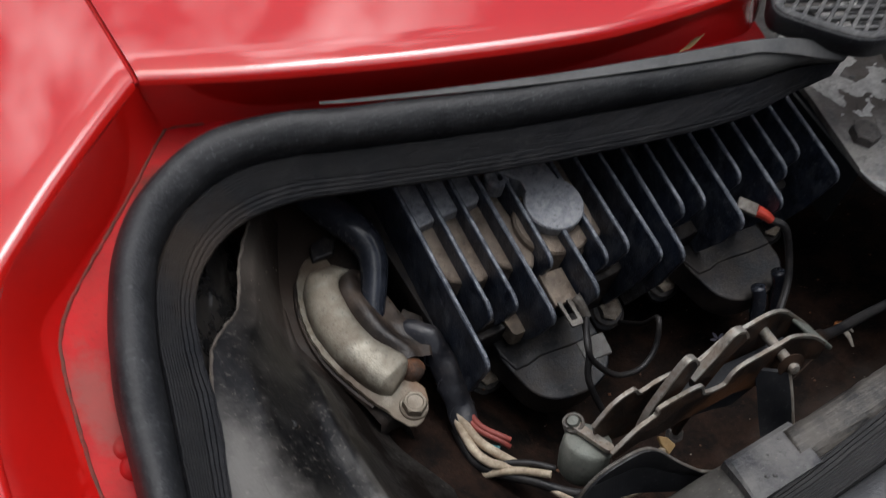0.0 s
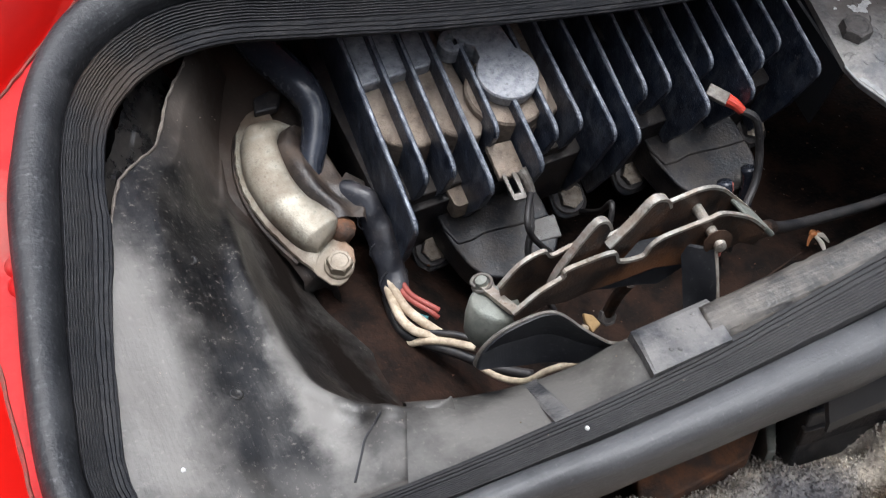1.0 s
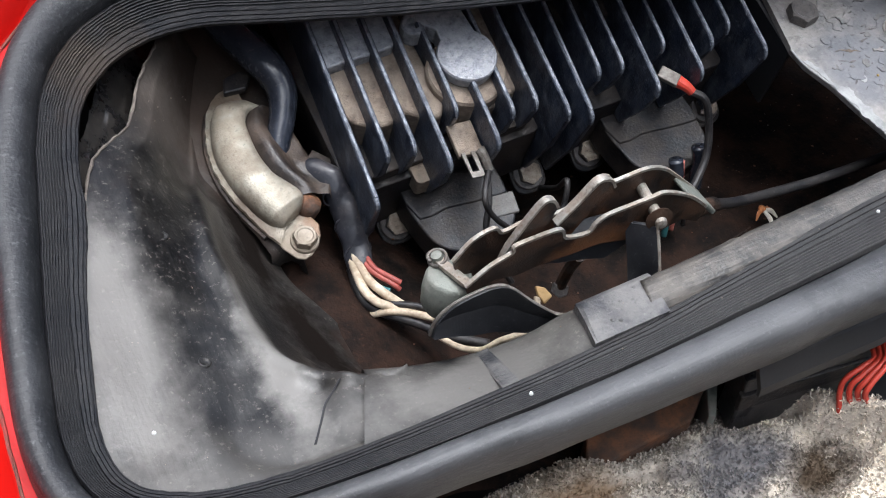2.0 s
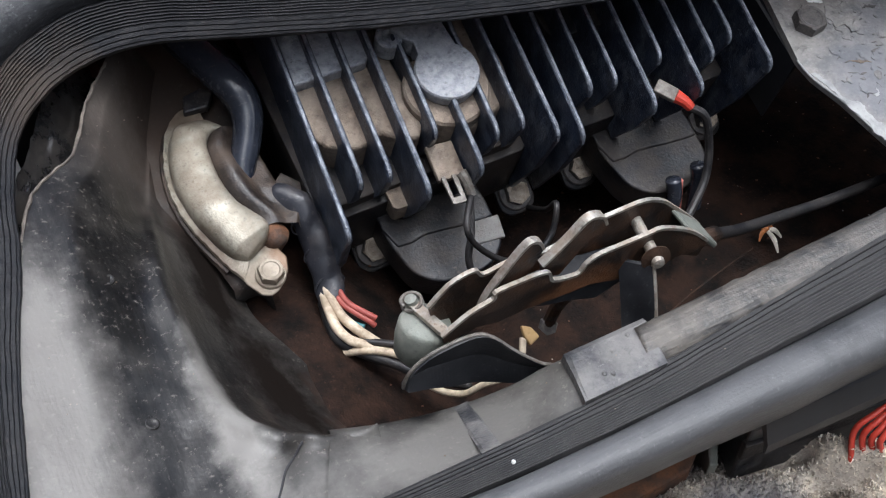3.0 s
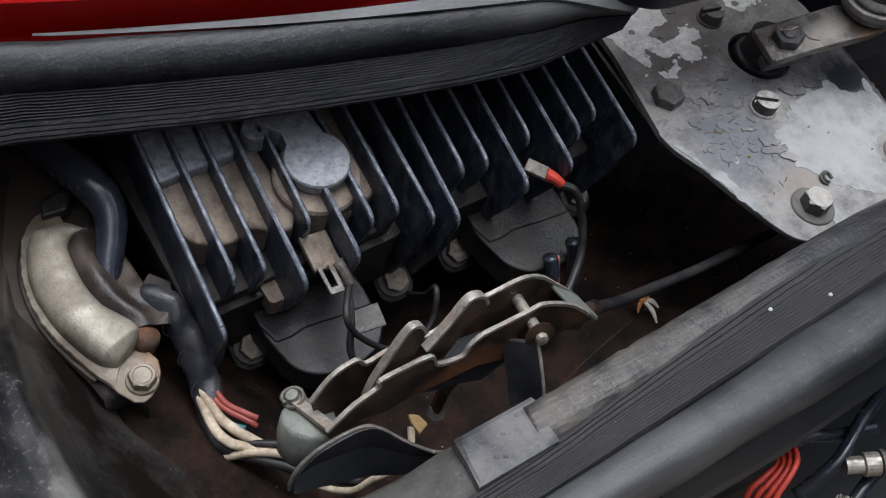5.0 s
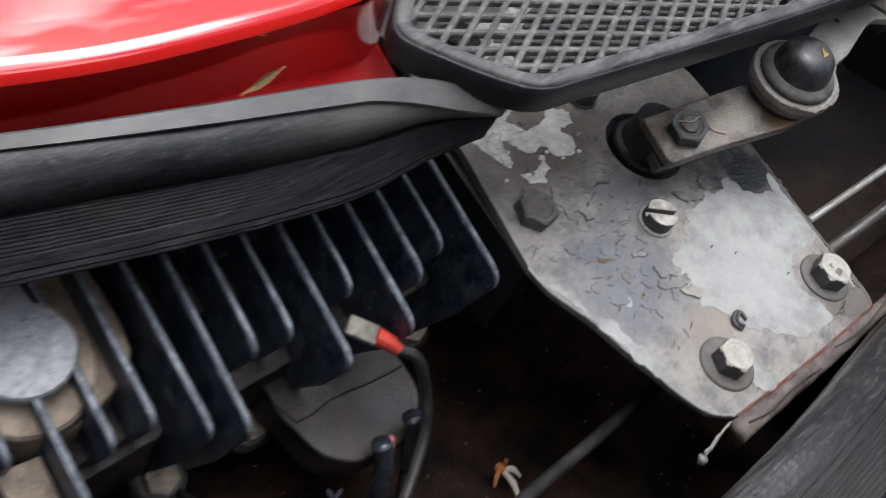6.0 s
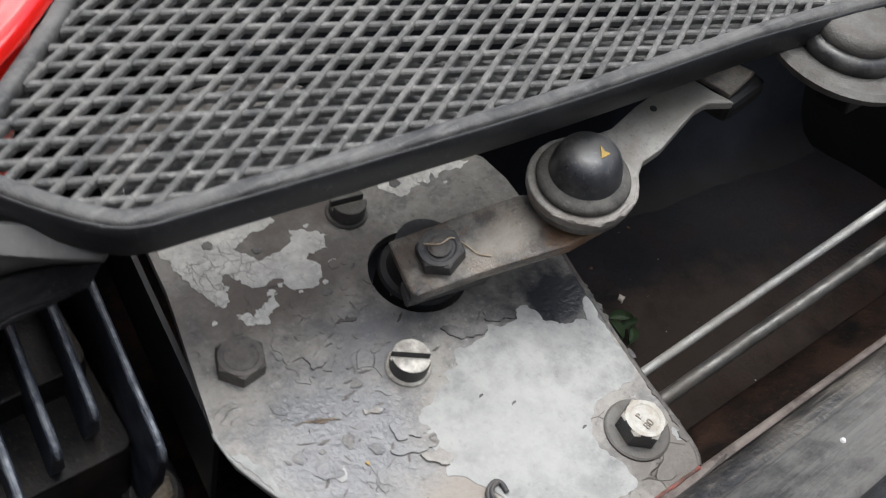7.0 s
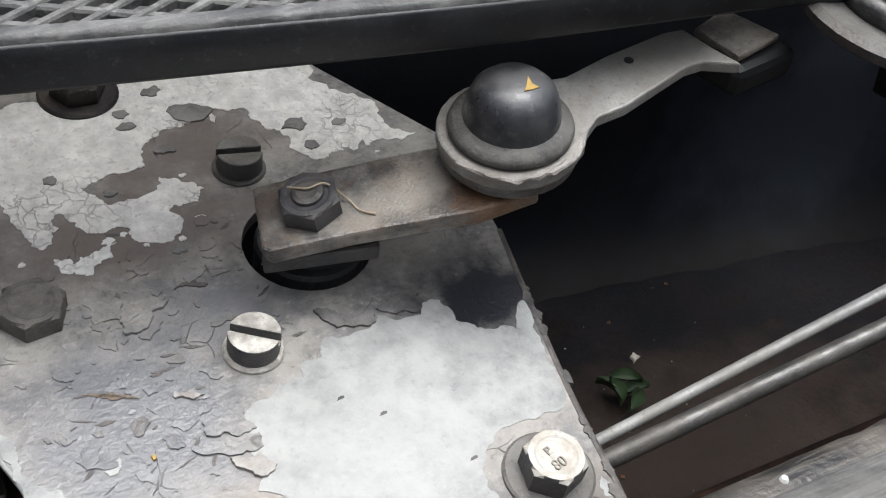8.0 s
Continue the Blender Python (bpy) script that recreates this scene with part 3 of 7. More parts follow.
def frame_of(origin, ex, n):
    """A pose whose x runs along ex and whose z runs along n."""
    n = Vector(n).normalized()
    ex = Vector(ex)
    ex = (ex - n * ex.dot(n)).normalized()
    ey = n.cross(ex)
    m = Matrix((ex, ey, n)).transposed().to_4x4()
    m.translation = Vector(origin)
    return m


def spline(points, steps=8, closed=False):
    """Catmull-Rom through the points."""
    pts = [Vector(p) for p in points]
    k = len(pts)
    out = []
    for i in range(k if closed else k - 1):
        a, b, c, d = (pts[j % k] if closed else pts[max(0, min(k - 1, j))] for j in (i - 1, i, i + 1, i + 2))
        for s in range(steps):
            u = s / steps
            out.append(0.5 * (2 * b + (c - a) * u + (2 * a - 5 * b + 4 * c - d) * u * u + (3 * b - a - 3 * c + d) * u ** 3))
    if not closed:
        out.append(pts[-1])
    return out


def loft(rings, closed_ring=True, caps=True):
    """A skin over rings of equally many points."""
    bm = bmesh.new()
    rows = [[bm.verts.new(p) for p in ring] for ring in rings]
    k = len(rows[0])
    for a, b in zip(rows, rows[1:]):
        for j in range(k if closed_ring else k - 1):
            bm.faces.new((a[j], a[(j + 1) % k], b[(j + 1) % k], b[j]))
    if caps and closed_ring:
        bm.faces.new(rows[0][::-1])
        bm.faces.new(rows[-1])
    return bm


def tube(points, radius, seg=10, steps=6, flat=1.0):
    """A round bar along a curve; radius is one number or one for each control point."""
    path = spline(points, steps)
    k = len(points)
    rings = []
    side = None
    for i, p in enumerate(path):
        t = (path[min(i + 1, len(path) - 1)] - path[max(i - 1, 0)]).normalized()
        if side is None:
            side = t.orthogonal().normalized()
        side = (side - t * side.dot(t)).normalized()
        up = t.cross(side)
        if isinstance(radius, (int, float)):
            r = radius
        else:
            u = min(i / steps, k - 1.001)
            r = radius[int(u)] * (1 - u % 1) + radius[int(u) + 1] * (u % 1)
        rings.append([p + (side * math.cos(a) + up * math.sin(a) * flat) * r for a in (2 * math.pi * j / seg for j in range(seg))])
    return loft(rings)


def lathe(profile, m, seg=28):
    """Turns (radius, height) pairs round the z axis of the pose m."""
    rings = [[m @ Vector((max(r, 1e-5) * math.cos(2 * math.pi * j / seg), max(r, 1e-5) * math.sin(2 * math.pi * j / seg), z)) for j in range(seg)] for r, z in profile]
    return loft(rings)


def prism(outline, low, high, m, bevel=0.0, segments=2):
    """A plate with the given outline in the pose's x and y, from low to high."""
    bm = bmesh.new()
    bottom = [bm.verts.new(m @ Vector((x, y, low))) for x, y in outline]
    top = [bm.verts.new(m @ Vector((x, y, high))) for x, y in outline]
    k = len(outline)
    bm.faces.new(bottom[::-1])
    bm.faces.new(top)
    for j in range(k):
        bm.faces.new((bottom[j], bottom[(j + 1) % k], top[(j + 1) % k], top[j]))
    if bevel:
        bmesh.ops.recalc_face_normals(bm, faces=bm.faces[:])
        bmesh.ops.bevel(bm, geom=bm.edges[:], offset=bevel, segments=segments, profile=0.5, affect="EDGES", clamp_overlap=True)
    return bm


def block(x0, x1, y0, y1, z0, z1, m, bevel=0.0008):
    return prism([(x0, y0), (x1, y0), (x1, y1), (x0, y1)], z0, z1, m, bevel)


def rounded(x0, x1, y0, y1, r, n=5):
    out = []
    for cx, cy, a0 in ((x1 - r, y1 - r, 0), (x0 + r, y1 - r, 90), (x0 + r, y0 + r, 180), (x1 - r, y0 + r, 270)):
        for j in range(n + 1):
            a = radians(a0 + 90 * j / n)
            out.append((cx + r * math.cos(a), cy + r * math.sin(a)))
    return out


def join(a, b):
    """Adds bmesh b to a."""
    me = bpy.data.meshes.new("tmp")
    b.to_mesh(me)
    b.free()
    a.from_mesh(me)
    bpy.data.meshes.remove(me)
    return a


def crumple(bm, amount, scale):
    """Uneven, worn shape: every point moved a little by smooth noise."""
    for v in bm.verts:
        v.co += noise.noise_vector(v.co * scale) * amount
    return bm


def hex_head(m, across, height, dish=0.0003):
    """A hexagon head with a chamfered, slightly dished crown."""
    r = across / math.sqrt(3)
    rings = []
    for z, k, round_off in ((0, 1.0, 0), (height * 0.88, 1.0, 0), (height, 0.93, 1), (height, 0.74, 1), (height - dish, 0.66, 1), (height - dish, 0.05, 1)):
        ring = []
        for j in range(24):
            a = 2 * math.pi * j / 24
            hexr = across / 2 / math.cos((a % (math.pi / 3)) - math.pi / 6)
            rr = (across / 2 * 1.06 * k) if round_off else hexr * k
            ring.append(m @ Vector((rr * math.cos(a), rr * math.sin(a), z)))
        rings.append(ring)
    return loft(rings)


def washer(m, r, height=0.0014):
    return lathe([(r * 0.3, 0), (r, 0), (r, height * 0.6), (r * 0.94, height), (r * 0.3, height)], m, 32)


def slotted(m, r, height):
    """A cheese-head screw with a slot cut across it."""
    bm = bmesh.new()
    for sgn in (-1, 1):
        half = []
        a0 = math.asin(min(0.95, 0.0011 / r))
        for j in range(15):
            a = a0 + (math.pi - 2 * a0) * j / 14
            half.append((r * math.cos(a), sgn * r * math.sin(a)))
        join(bm, prism(half, 0, height, m, 0.0005, 2))
    join(bm, lathe([(r * 0.98, 0), (r * 0.98, height * 0.55), (0, height * 0.55)], m, 28))
    return bm


def jagged(outline, rounds=4, amount=0.16, seed=1):
    """Breaks a coarse outline up into a ragged one, as paint flakes off."""
    rng = random.Random(seed)
    pts = [Vector(p) for p in outline]
    for _ in range(rounds):
        nxt = []
        for a, b in zip(pts, pts[1:] + pts[:1]):
            d = b - a
            nxt += [a, (a + b) / 2 + Vector((-d.y, d.x)) * rng.uniform(-amount, amount)]
        pts = nxt
    return [(p.x, p.y) for p in pts]


WORLD = Matrix.Identity(4)


def tilt(z0, y):
    """Height on the bodywork's slope."""
    return z0 + 0.2 * (y - 0.128)


# ---- the bodywork ----
body = thing("car_body", (0.1, 0.5, 0.6), "glossy red painted car body round an open service bay", "car body", kind="structure")
COWL_EDGE = [(0.1092, 0.4079), (0.138, 0.3955), (0.1677, 0.3838), (0.205, 0.3705), (0.2424, 0.3585), (0.285, 0.3460), (0.3245, 0.3365), (0.365, 0.3318), (0.400, 0.3300), (0.420, 0.3318), (0.4348, 0.3393), (0.457, 0.354), (0.50, 0.392), (0.60, 0.48), (0.80, 0.66)]
FENDER_EDGE = [(0.1066, 0.4072), (0.082, 0.3885), (0.057, 0.368), (0.038, 0.351), (0.0227, 0.336), (0.010, 0.314), (0.002, 0.29), (-0.003, 0.262), (-0.006, 0.22), (-0.006, 0.16), (-0.003, 0.10), (0.004, 0.03), (0.01, -0.05)]


def top_z(y):
    return 0.80 + 0.2 * (y - 0.36)


edge = spline([(x, y, top_z(y)) for x, y in COWL_EDGE], 5)
rows = []
for d, drop in ((0.0, 0.0045), (0.0008, 0.002), (0.0025, 0.0006), (0.0055, 0.0), (0.02, 0), (0.06, 0), (0.12, 0), (0.2, 0), (0.35, 0), (0.55, 0), (0.8, 0)):
    ring = []
    for i, p in enumerate(edge):
        y = p.y + d
        ring.append(Vector((p.x + (0.0 if i else 0.0), y, top_z(p.y) + 0.19 * d - 0.05 * d * d - drop)))
    rows.append(ring)
part("cowl_panel", loft(rows, False), RED, body, smooth=True)
edge = spline([(x, y, top_z(y)) for x, y in FENDER_EDGE], 5)
rows = []
for d, drop in ((0.0, 0.0045), (0.0008, 0.002), (0.0025, 0.0006), (0.0055, 0.0), (0.015, 0), (0.035, 0), (0.06, 0), (0.10, 0), (0.16, 0), (0.25, 0), (0.4, 0), (0.6, 0)):
    ring = []
    for i, p in enumerate(edge):
        u = i / (len(edge) - 1)
        a = radians(90 + 90 * min(1, u * 1.7))
        q = p + Vector((math.cos(a), math.sin(a), 0)) * d
        if i == 0:
            q.x = p.x
        lateral = p.x - q.x
        ring.append(Vector((q.x, q.y, top_z(q.y) - drop - 1.1 * lateral * lateral - 0.05 * lateral - 0.05 * (q.y - p.y) ** 2)))
    rows.append(ring)
part("fender_panel", loft(rows, False), RED, body, smooth=True)
part("seam_joint", tube([(0.108, 0.409, top_z(0.409) - 0.005), (0.108, 0.46, top_z(0.46) - 0.004), (0.108, 0.7, top_z(0.7) - 0.009)], 0.0022, 8), RED_DIRTY, body)

FOLD = [(-0.004, -0.05), (0.006, 0.03), (0.013, 0.09), (0.0165, 0.15), (0.019, 0.20), (0.022, 0.259), (0.0258, 0.297), (0.0339, 0.3337), (0.0542, 0.3577), (0.085, 0.386), (0.112, 0.4125), (0.120, 0.4165), (0.140, 0.4105), (0.170, 0.3995), (0.2424, 0.3755), (0.3245, 0.3535), (0.40, 0.3420), (0.425, 0.3395), (0.437, 0.344)]
UPPER = [(0.01, -0.05), (0.004, 0.03), (-0.003, 0.10), (-0.006, 0.16), (-0.006, 0.22), (-0.003, 0.262), (0.002, 0.29), (0.0227, 0.336), (0.057, 0.368), (0.088, 0.3925), (0.1066, 0.4072), (0.110, 0.4079), (0.138, 0.3955), (0.1677, 0.3838), (0.2424, 0.3585), (0.3245, 0.3365), (0.40, 0.3300), (0.420, 0.3318), (0.457, 0.354)]
low = spline([(x, y, 0.756 + 0.2 * (y - 0.347)) for x, y in FOLD], 5)
high = spline([(x, y, top_z(y) - 0.0045) for x, y in UPPER], 5)
rows = [[h.lerp(l, u) for h, l in zip(high, low)] for u in (0, 0.25, 0.5, 0.75, 0.92, 1.0)]
part("recess_wall", loft(rows, False), RED, body, smooth=True)

# ---- the rubber seal: outer and inner lines, from the grille round to the far right ----
SEAL_OUT = [(0.447, 0.2865), (0.425, 0.302), (0.400, 0.3115), (0.35, 0.3235), (0.297, 0.337), (0.245, 0.3525), (0.193, 0.3694), (0.165, 0.3795), (0.140, 0.385), (0.117, 0.382), (0.093, 0.3705), (0.0755, 0.3535), (0.0615, 0.331), (0.050, 0.3035), (0.0426, 0.2792), (0.0345, 0.238), (0.0278, 0.203), (0.0245, 0.172), (0.0285, 0.147), (0.044, 0.126), (0.077, 0.1125), (0.134, 0.1044), (0.2256, 0.0968), (0.30, 0.0935), (0.38, 0.091), (0.46, 0.0915), (0.54, 0.0935), (0.62, 0.096), (0.72, 0.099), (0.85, 0.10)]
SEAL_IN = [(0.436, 0.2845, 0.754), (0.4195, 0.2885, 0.748), (0.385, 0.2893, 0.7477), (0.334, 0.299, 0.749), (0.2812, 0.3115, 0.752), (0.232, 0.325, 0.7545), (0.18, 0.341, 0.758), (0.158, 0.348, 0.7595), (0.142, 0.350, 0.7605), (0.128, 0.349, 0.7605), (0.113, 0.342, 0.7615), (0.099, 0.329, 0.7625), (0.0885, 0.312, 0.763), (0.081, 0.290, 0.761), (0.0749, 0.2615, 0.757), (0.064, 0.2265, 0.750), (0.056, 0.194, 0.7445), (0.0515, 0.170, 0.7405), (0.054, 0.152, 0.7375), (0.066, 0.140, 0.736), (0.092, 0.1315, 0.734), (0.144, 0.1268, 0.733), (0.2436, 0.1258, 0.733), (0.3137, 0.131, 0.734), (0.39, 0.137, 0.735), (0.465, 0.1415, 0.732), (0.54, 0.149, 0.711), (0.62, 0.153, 0.703), (0.72, 0.153, 0.702), (0.85, 0.153, 0.702)]
outer = spline([(x, y, tilt(0.735, y)) for x, y in SEAL_OUT], 8)
inner = spline(SEAL_IN, 8)
BULB = [(0.22, -0.030), (0.08, -0.028), (0.00, -0.022), (-0.02, -0.011), (0.0, -0.001), (0.04, 0.0032), (0.12, 0.0050), (0.22, 0.0052), (0.32, 0.0042), (0.39, 0.0026), (0.44, 0.0002), (0.475, -0.0030), (0.50, -0.0062), (0.53, -0.009), (0.49, -0.02)]
RIBS = [(0.50, -0.0055)]
for j in range(9):
    s0 = 0.53 + j * 0.031
    RIBS += [(s0, -0.0034 - 0.00025 * j), (s0 + 0.013, -0.0033 - 0.00025 * j), (s0 + 0.019, -0.0043 - 0.00025 * j), (s0 + 0.027, -0.0043 - 0.00025 * j)]
for j in range(3):
    s0 = 0.815 + j * 0.054
    RIBS += [(s0, -0.0054 - 0.0003 * j), (s0 + 0.004, -0.0050 - 0.0003 * j), (s0 + 0.044, -0.0052 - 0.0003 * j), (s0 + 0.048, -0.0060 - 0.0003 * j)]
RIBS += [(0.982, -0.0064), (1.0, -0.0066), (1.012, -0.009), (0.99, -0.0115), (0.90, -0.011), (0.7, -0.013), (0.52, -0.014)]


def seal_rings(section, fade=False):
    rings = []
    k = len(outer)
    for i in range(k):
        o, w = outer[i], inner[i] - outer[i]
        t = (outer[min(i + 1, k - 1)] + inner[min(i + 1, k - 1)] - outer[max(i - 1, 0)] - inner[max(i - 1, 0)]).normalized()
        up = t.cross(w).normalized()
        if up.z < 0:
            up = -up
        size = min(1.0, 0.35 + i / 12)
        worn = min(1.0, max(0.0, (i - 20) / 30), max(0.40, (176 - i) / 30, min(0.9, (i - 200) / 25))) if fade else 1.0
        rings.append([o + w * s + up * ((h if worn == 1.0 or s < 0.52 or s > 0.87 or h < -0.009 else h * worn + (1 - worn) * (-0.0036 - 0.0068 * (s - 0.53))) * size) for s, h in section])
    return rings


seal = thing("rubber_seal", (0.05, 0.25, 0.73), "black rubber weather seal with fine ribs round the bay opening", "seal")
part("bulb", crumple(loft(seal_rings(BULB)), 0.0010, 28), RUBBER, seal, smooth=True)
rings = []
for i in range(52):
    o, w = outer[i], inner[i] - outer[i]
    t = (outer[i + 1] + inner[i + 1] - outer[max(i - 1, 0)] - inner[max(i - 1, 0)]).normalized()
    up = t.cross(w).normalized()
    up = -up if up.z < 0 else up
    size = min(1.0, 0.35 + i / 12)
    taper = min(1.0, (51.6 - i) / 34)
    s1 = (0.20 + 0.30 * max(0.0, 1 - i / 16)) * taper - 0.05
    size *= 0.15 + 0.85 * min(1.0, 1.3 * taper)
    rings.append([o - w * 0.07 + up * 0.0030 * size, o - w * 0.05 + up * 0.0050 * size, o + w * s1 * 0.9 + up * 0.0068 * size, o + w * s1 + up * 0.0060 * size, o + w * s1 * 0.9 + up * 0.0030 * size, o - w * 0.05 + up * 0.0020 * size])
# the lip's paler grey stands in for sky reflected on its flat top
part("top_lip", loft(rings), LIP_GREY, seal, "dusty flat lip on top, painted paler for reflected sky", smooth=False)
part("ribbed_flange", crumple(loft(seal_rings(RIBS, True)), 0.0004, 200), RUBBER_RIB, seal, "dusty ribbed inner flange")

# flange of the body on which the seal sits
rows = []
fold_in = [(0.030, -0.05), (0.034, 0.03), (0.04, 0.09), (0.042, 0.15), (0.042, 0.20), (0.047, 0.255), (0.055, 0.29), (0.066, 0.32), (0.085, 0.345), (0.105, 0.362), (0.126, 0.372), (0.138, 0.375), (0.155, 0.370), (0.180, 0.362), (0.245, 0.342), (0.325, 0.318), (0.395, 0.305), (0.415, 0.303), (0.428, 0.302)]
inward = spline([(x, y, 0.754 + 0.2 * (y - 0.347)) for x, y in fold_in], 5)
part("seal_flange", loft([low, [a.lerp(b, 0.5) for a, b in zip(low, inward)], inward], False), RED_DIRTY, body, smooth=True)
part("seam_sealant", crumple(tube([p + Vector((0, 0, 0.0004)) for p in low[8:62:3]], 0.0009, 6, 5), 0.0007, 300), SEALANT, body, "cracked brown dirt line in the fold")
for x, y in ((0.0375, 0.266), (0.0385, 0.275)):
    m = frame_of((x, y, 0.754 + 0.2 * (y - 0.347)), (1, 0, 0), (0, -0.2, 1))
    part("rivet", lathe([(0.006, 0), (0.006, 0.001), (0.004, 0.0035), (0.0, 0.004)], m, 16), RED_DIRTY, body, smooth=True)

# ---- the bay's lining ----
liner = thing("bay_liner", (0.1, 0.22, 0.66), "black moulded plastic bay lining with grey dust and scuffs", "lining", kind="structure")
LIP = [(0.142, 0.388, 0.735), (0.1335, 0.3690, 0.7385), (0.1186, 0.347, 0.7385), (0.1050, 0.320, 0.7385), (0.0850, 0.2990, 0.744), (0.0715, 0.262, 0.747), (0.061, 0.226, 0.740), (0.053, 0.194, 0.735), (0.050, 0.170, 0.7305), (0.053, 0.152, 0.7275), (0.066, 0.1385, 0.725), (0.092, 0.1295, 0.724), (0.130, 0.126, 0.724), (0.165, 0.1255, 0.7235)]
RIDGE = [(0.164, 0.402, 0.690), (0.155, 0.386, 0.685), (0.1405, 0.352, 0.682), (0.1315, 0.319, 0.688), (0.1275, 0.288, 0.706), (0.122, 0.258, 0.715), (0.1205, 0.225, 0.714), (0.1205, 0.207, 0.714), (0.1225, 0.195, 0.714), (0.127, 0.185, 0.714), (0.133, 0.177, 0.7145), (0.1405, 0.170, 0.715), (0.150, 0.163, 0.7165), (0.168, 0.160, 0.7125)]
FOOT = [(0.190, 0.415, 0.668), (0.184, 0.388, 0.664), (0.176, 0.350, 0.658), (0.165, 0.318, 0.655), (0.156, 0.290, 0.655), (0.154, 0.268, 0.658), (0.162, 0.248, 0.653), (0.169, 0.232, 0.647), (0.175, 0.219, 0.641), (0.180, 0.209, 0.637), (0.185, 0.200, 0.633), (0.190, 0.192, 0.631), (0.196, 0.185, 0.629), (0.208, 0.179, 0.624)]


def step(a, b, v):
    v = max(0.0, min(1.0, (v - a) / (b - a)))
    return v * v * (3 - 2 * v)


lip, ridge, foot = spline(LIP, 6), spline(RIDGE, 6), spline(FOOT, 6)
rows = []
for u in [i / 60 for i in range(61)]:
    ring = []
    for i, (a, b, c) in enumerate(zip(lip, ridge, foot)):
        v = i / (len(lip) - 1)
        if u < 0.6:
            k = u / 0.6
            p = a.lerp(b, k)
            end = 0.88 - 0.63 * max(0.0, min(1.0, (v - 0.60) / 0.26))
            start = min(0.30, end - 0.18)
            stair = 0.10 * min(1, k / max(0.05, start)) + 0.78 * step(start, end, k) + 0.12 * step(end, 1.0, k)
            p.z = a.z + (b.z - a.z) * (stair + (k - stair) * 0.15)
            p.z += 0.0022 * math.exp(-((k - 0.95) / 0.05) ** 2)
            p.z += 0.0022 * math.sin(v * 46 + 5 * k) * max(0, v - 0.72) * 6 * k
        else:
            k = (u - 0.6) / 0.4
            e = k * k * (3 - 2 * k)
            p = b.lerp(c, k)
            p.z = b.z + (c.z - b.z) * (0.65 * k ** 0.7 + 0.35 * e)
        p.z += 0.0012 * noise.noise(p * 60)
        ring.append(p)
    rows.append(ring)
spots = [p for ring in rows[5:34] for p in ring]
wall_points = [p.copy() for ring in rows for p in ring]
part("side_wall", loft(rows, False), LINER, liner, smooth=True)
rows = []
for k in range(15):
    y = 0.275 + 0.160 * k / 14
    x0, x1 = 0.150 - 0.020 * step(0.268, 0.345, y), 0.160 + 0.026 * step(0.272, 0.36, y)
    ring = [Vector((x0 + (x1 - x0) * u, y, 0.6685 + 0.24 * (y - 0.2715) - 0.05 * (x0 + (x1 - x0) * u - 0.1655) + 0.0014 * noise.noise(Vector((u * 4, y * 40, 2))))) for u in (j / 10 for j in range(11))]
    rows.append(ring + [ring[-1] + Vector((0.003, 0, -0.004)), ring[-1] + Vector((0.006, -0.004, -0.022))])
rows.insert(0, [p + Vector((0.0, 0.002, -0.012)) for p in rows[0]])
part("rear_shelf", loft(rows, False), LINER, liner, "brown dusty shelf of the lining behind the clamp", smooth=True)
# front edge of the lining with its folded tabs
FRONT = [(0.1512, 0.1634, 0.7165), (0.175, 0.160, 0.7085), (0.201, 0.1575, 0.7035), (0.222, 0.153, 0.709), (0.2393, 0.149, 0.719), (0.2748, 0.1415, 0.7285), (0.32, 0.1405, 0.7285), (0.37, 0.1425, 0.7285), (0.42, 0.145, 0.728), (0.50, 0.151, 0.715), (0.60, 0.160, 0.694), (0.85, 0.160, 0.692)]
under = [(0.1345, 0.126, 0.7255), (0.175, 0.1255, 0.7245), (0.201, 0.125, 0.7245), (0.222, 0.125, 0.7245), (0.2393, 0.125, 0.725), (0.2748, 0.126, 0.7255), (0.32, 0.129, 0.726), (0.37, 0.133, 0.7265), (0.42, 0.136, 0.727), (0.50, 0.143, 0.714), (0.60, 0.150, 0.692), (0.85, 0.150, 0.690)]
bottom = [(0.186, 0.178, 0.648), (0.20, 0.176, 0.636), (0.22, 0.172, 0.618), (0.24, 0.168, 0.602), (0.26, 0.166, 0.588), (0.29, 0.164, 0.582), (0.33, 0.164, 0.58), (0.37, 0.164, 0.58), (0.42, 0.164, 0.58), (0.50, 0.164, 0.580), (0.60, 0.164, 0.580), (0.85, 0.164, 0.580)]
fr, un, bo = spline(FRONT, 6), spline(under, 6), spline(bottom, 6)
for p in fr + un:
    p.z -= 0.005 * step(0.255, 0.285, p.x)
mid = [a + Vector((0, 0.004, -0.006)) for a in fr]
rows = [un, [a.lerp(b, 0.5) + Vector((0, 0, 0.0015)) for a, b in zip(un, fr)], fr, [a + Vector((0, 0.002, -0.0012)) for a in fr], mid, [a.lerp(b, 0.5) for a, b in zip(mid, bo)], bo]
part("front_wall", loft(rows, False), LINER, liner, smooth=True)


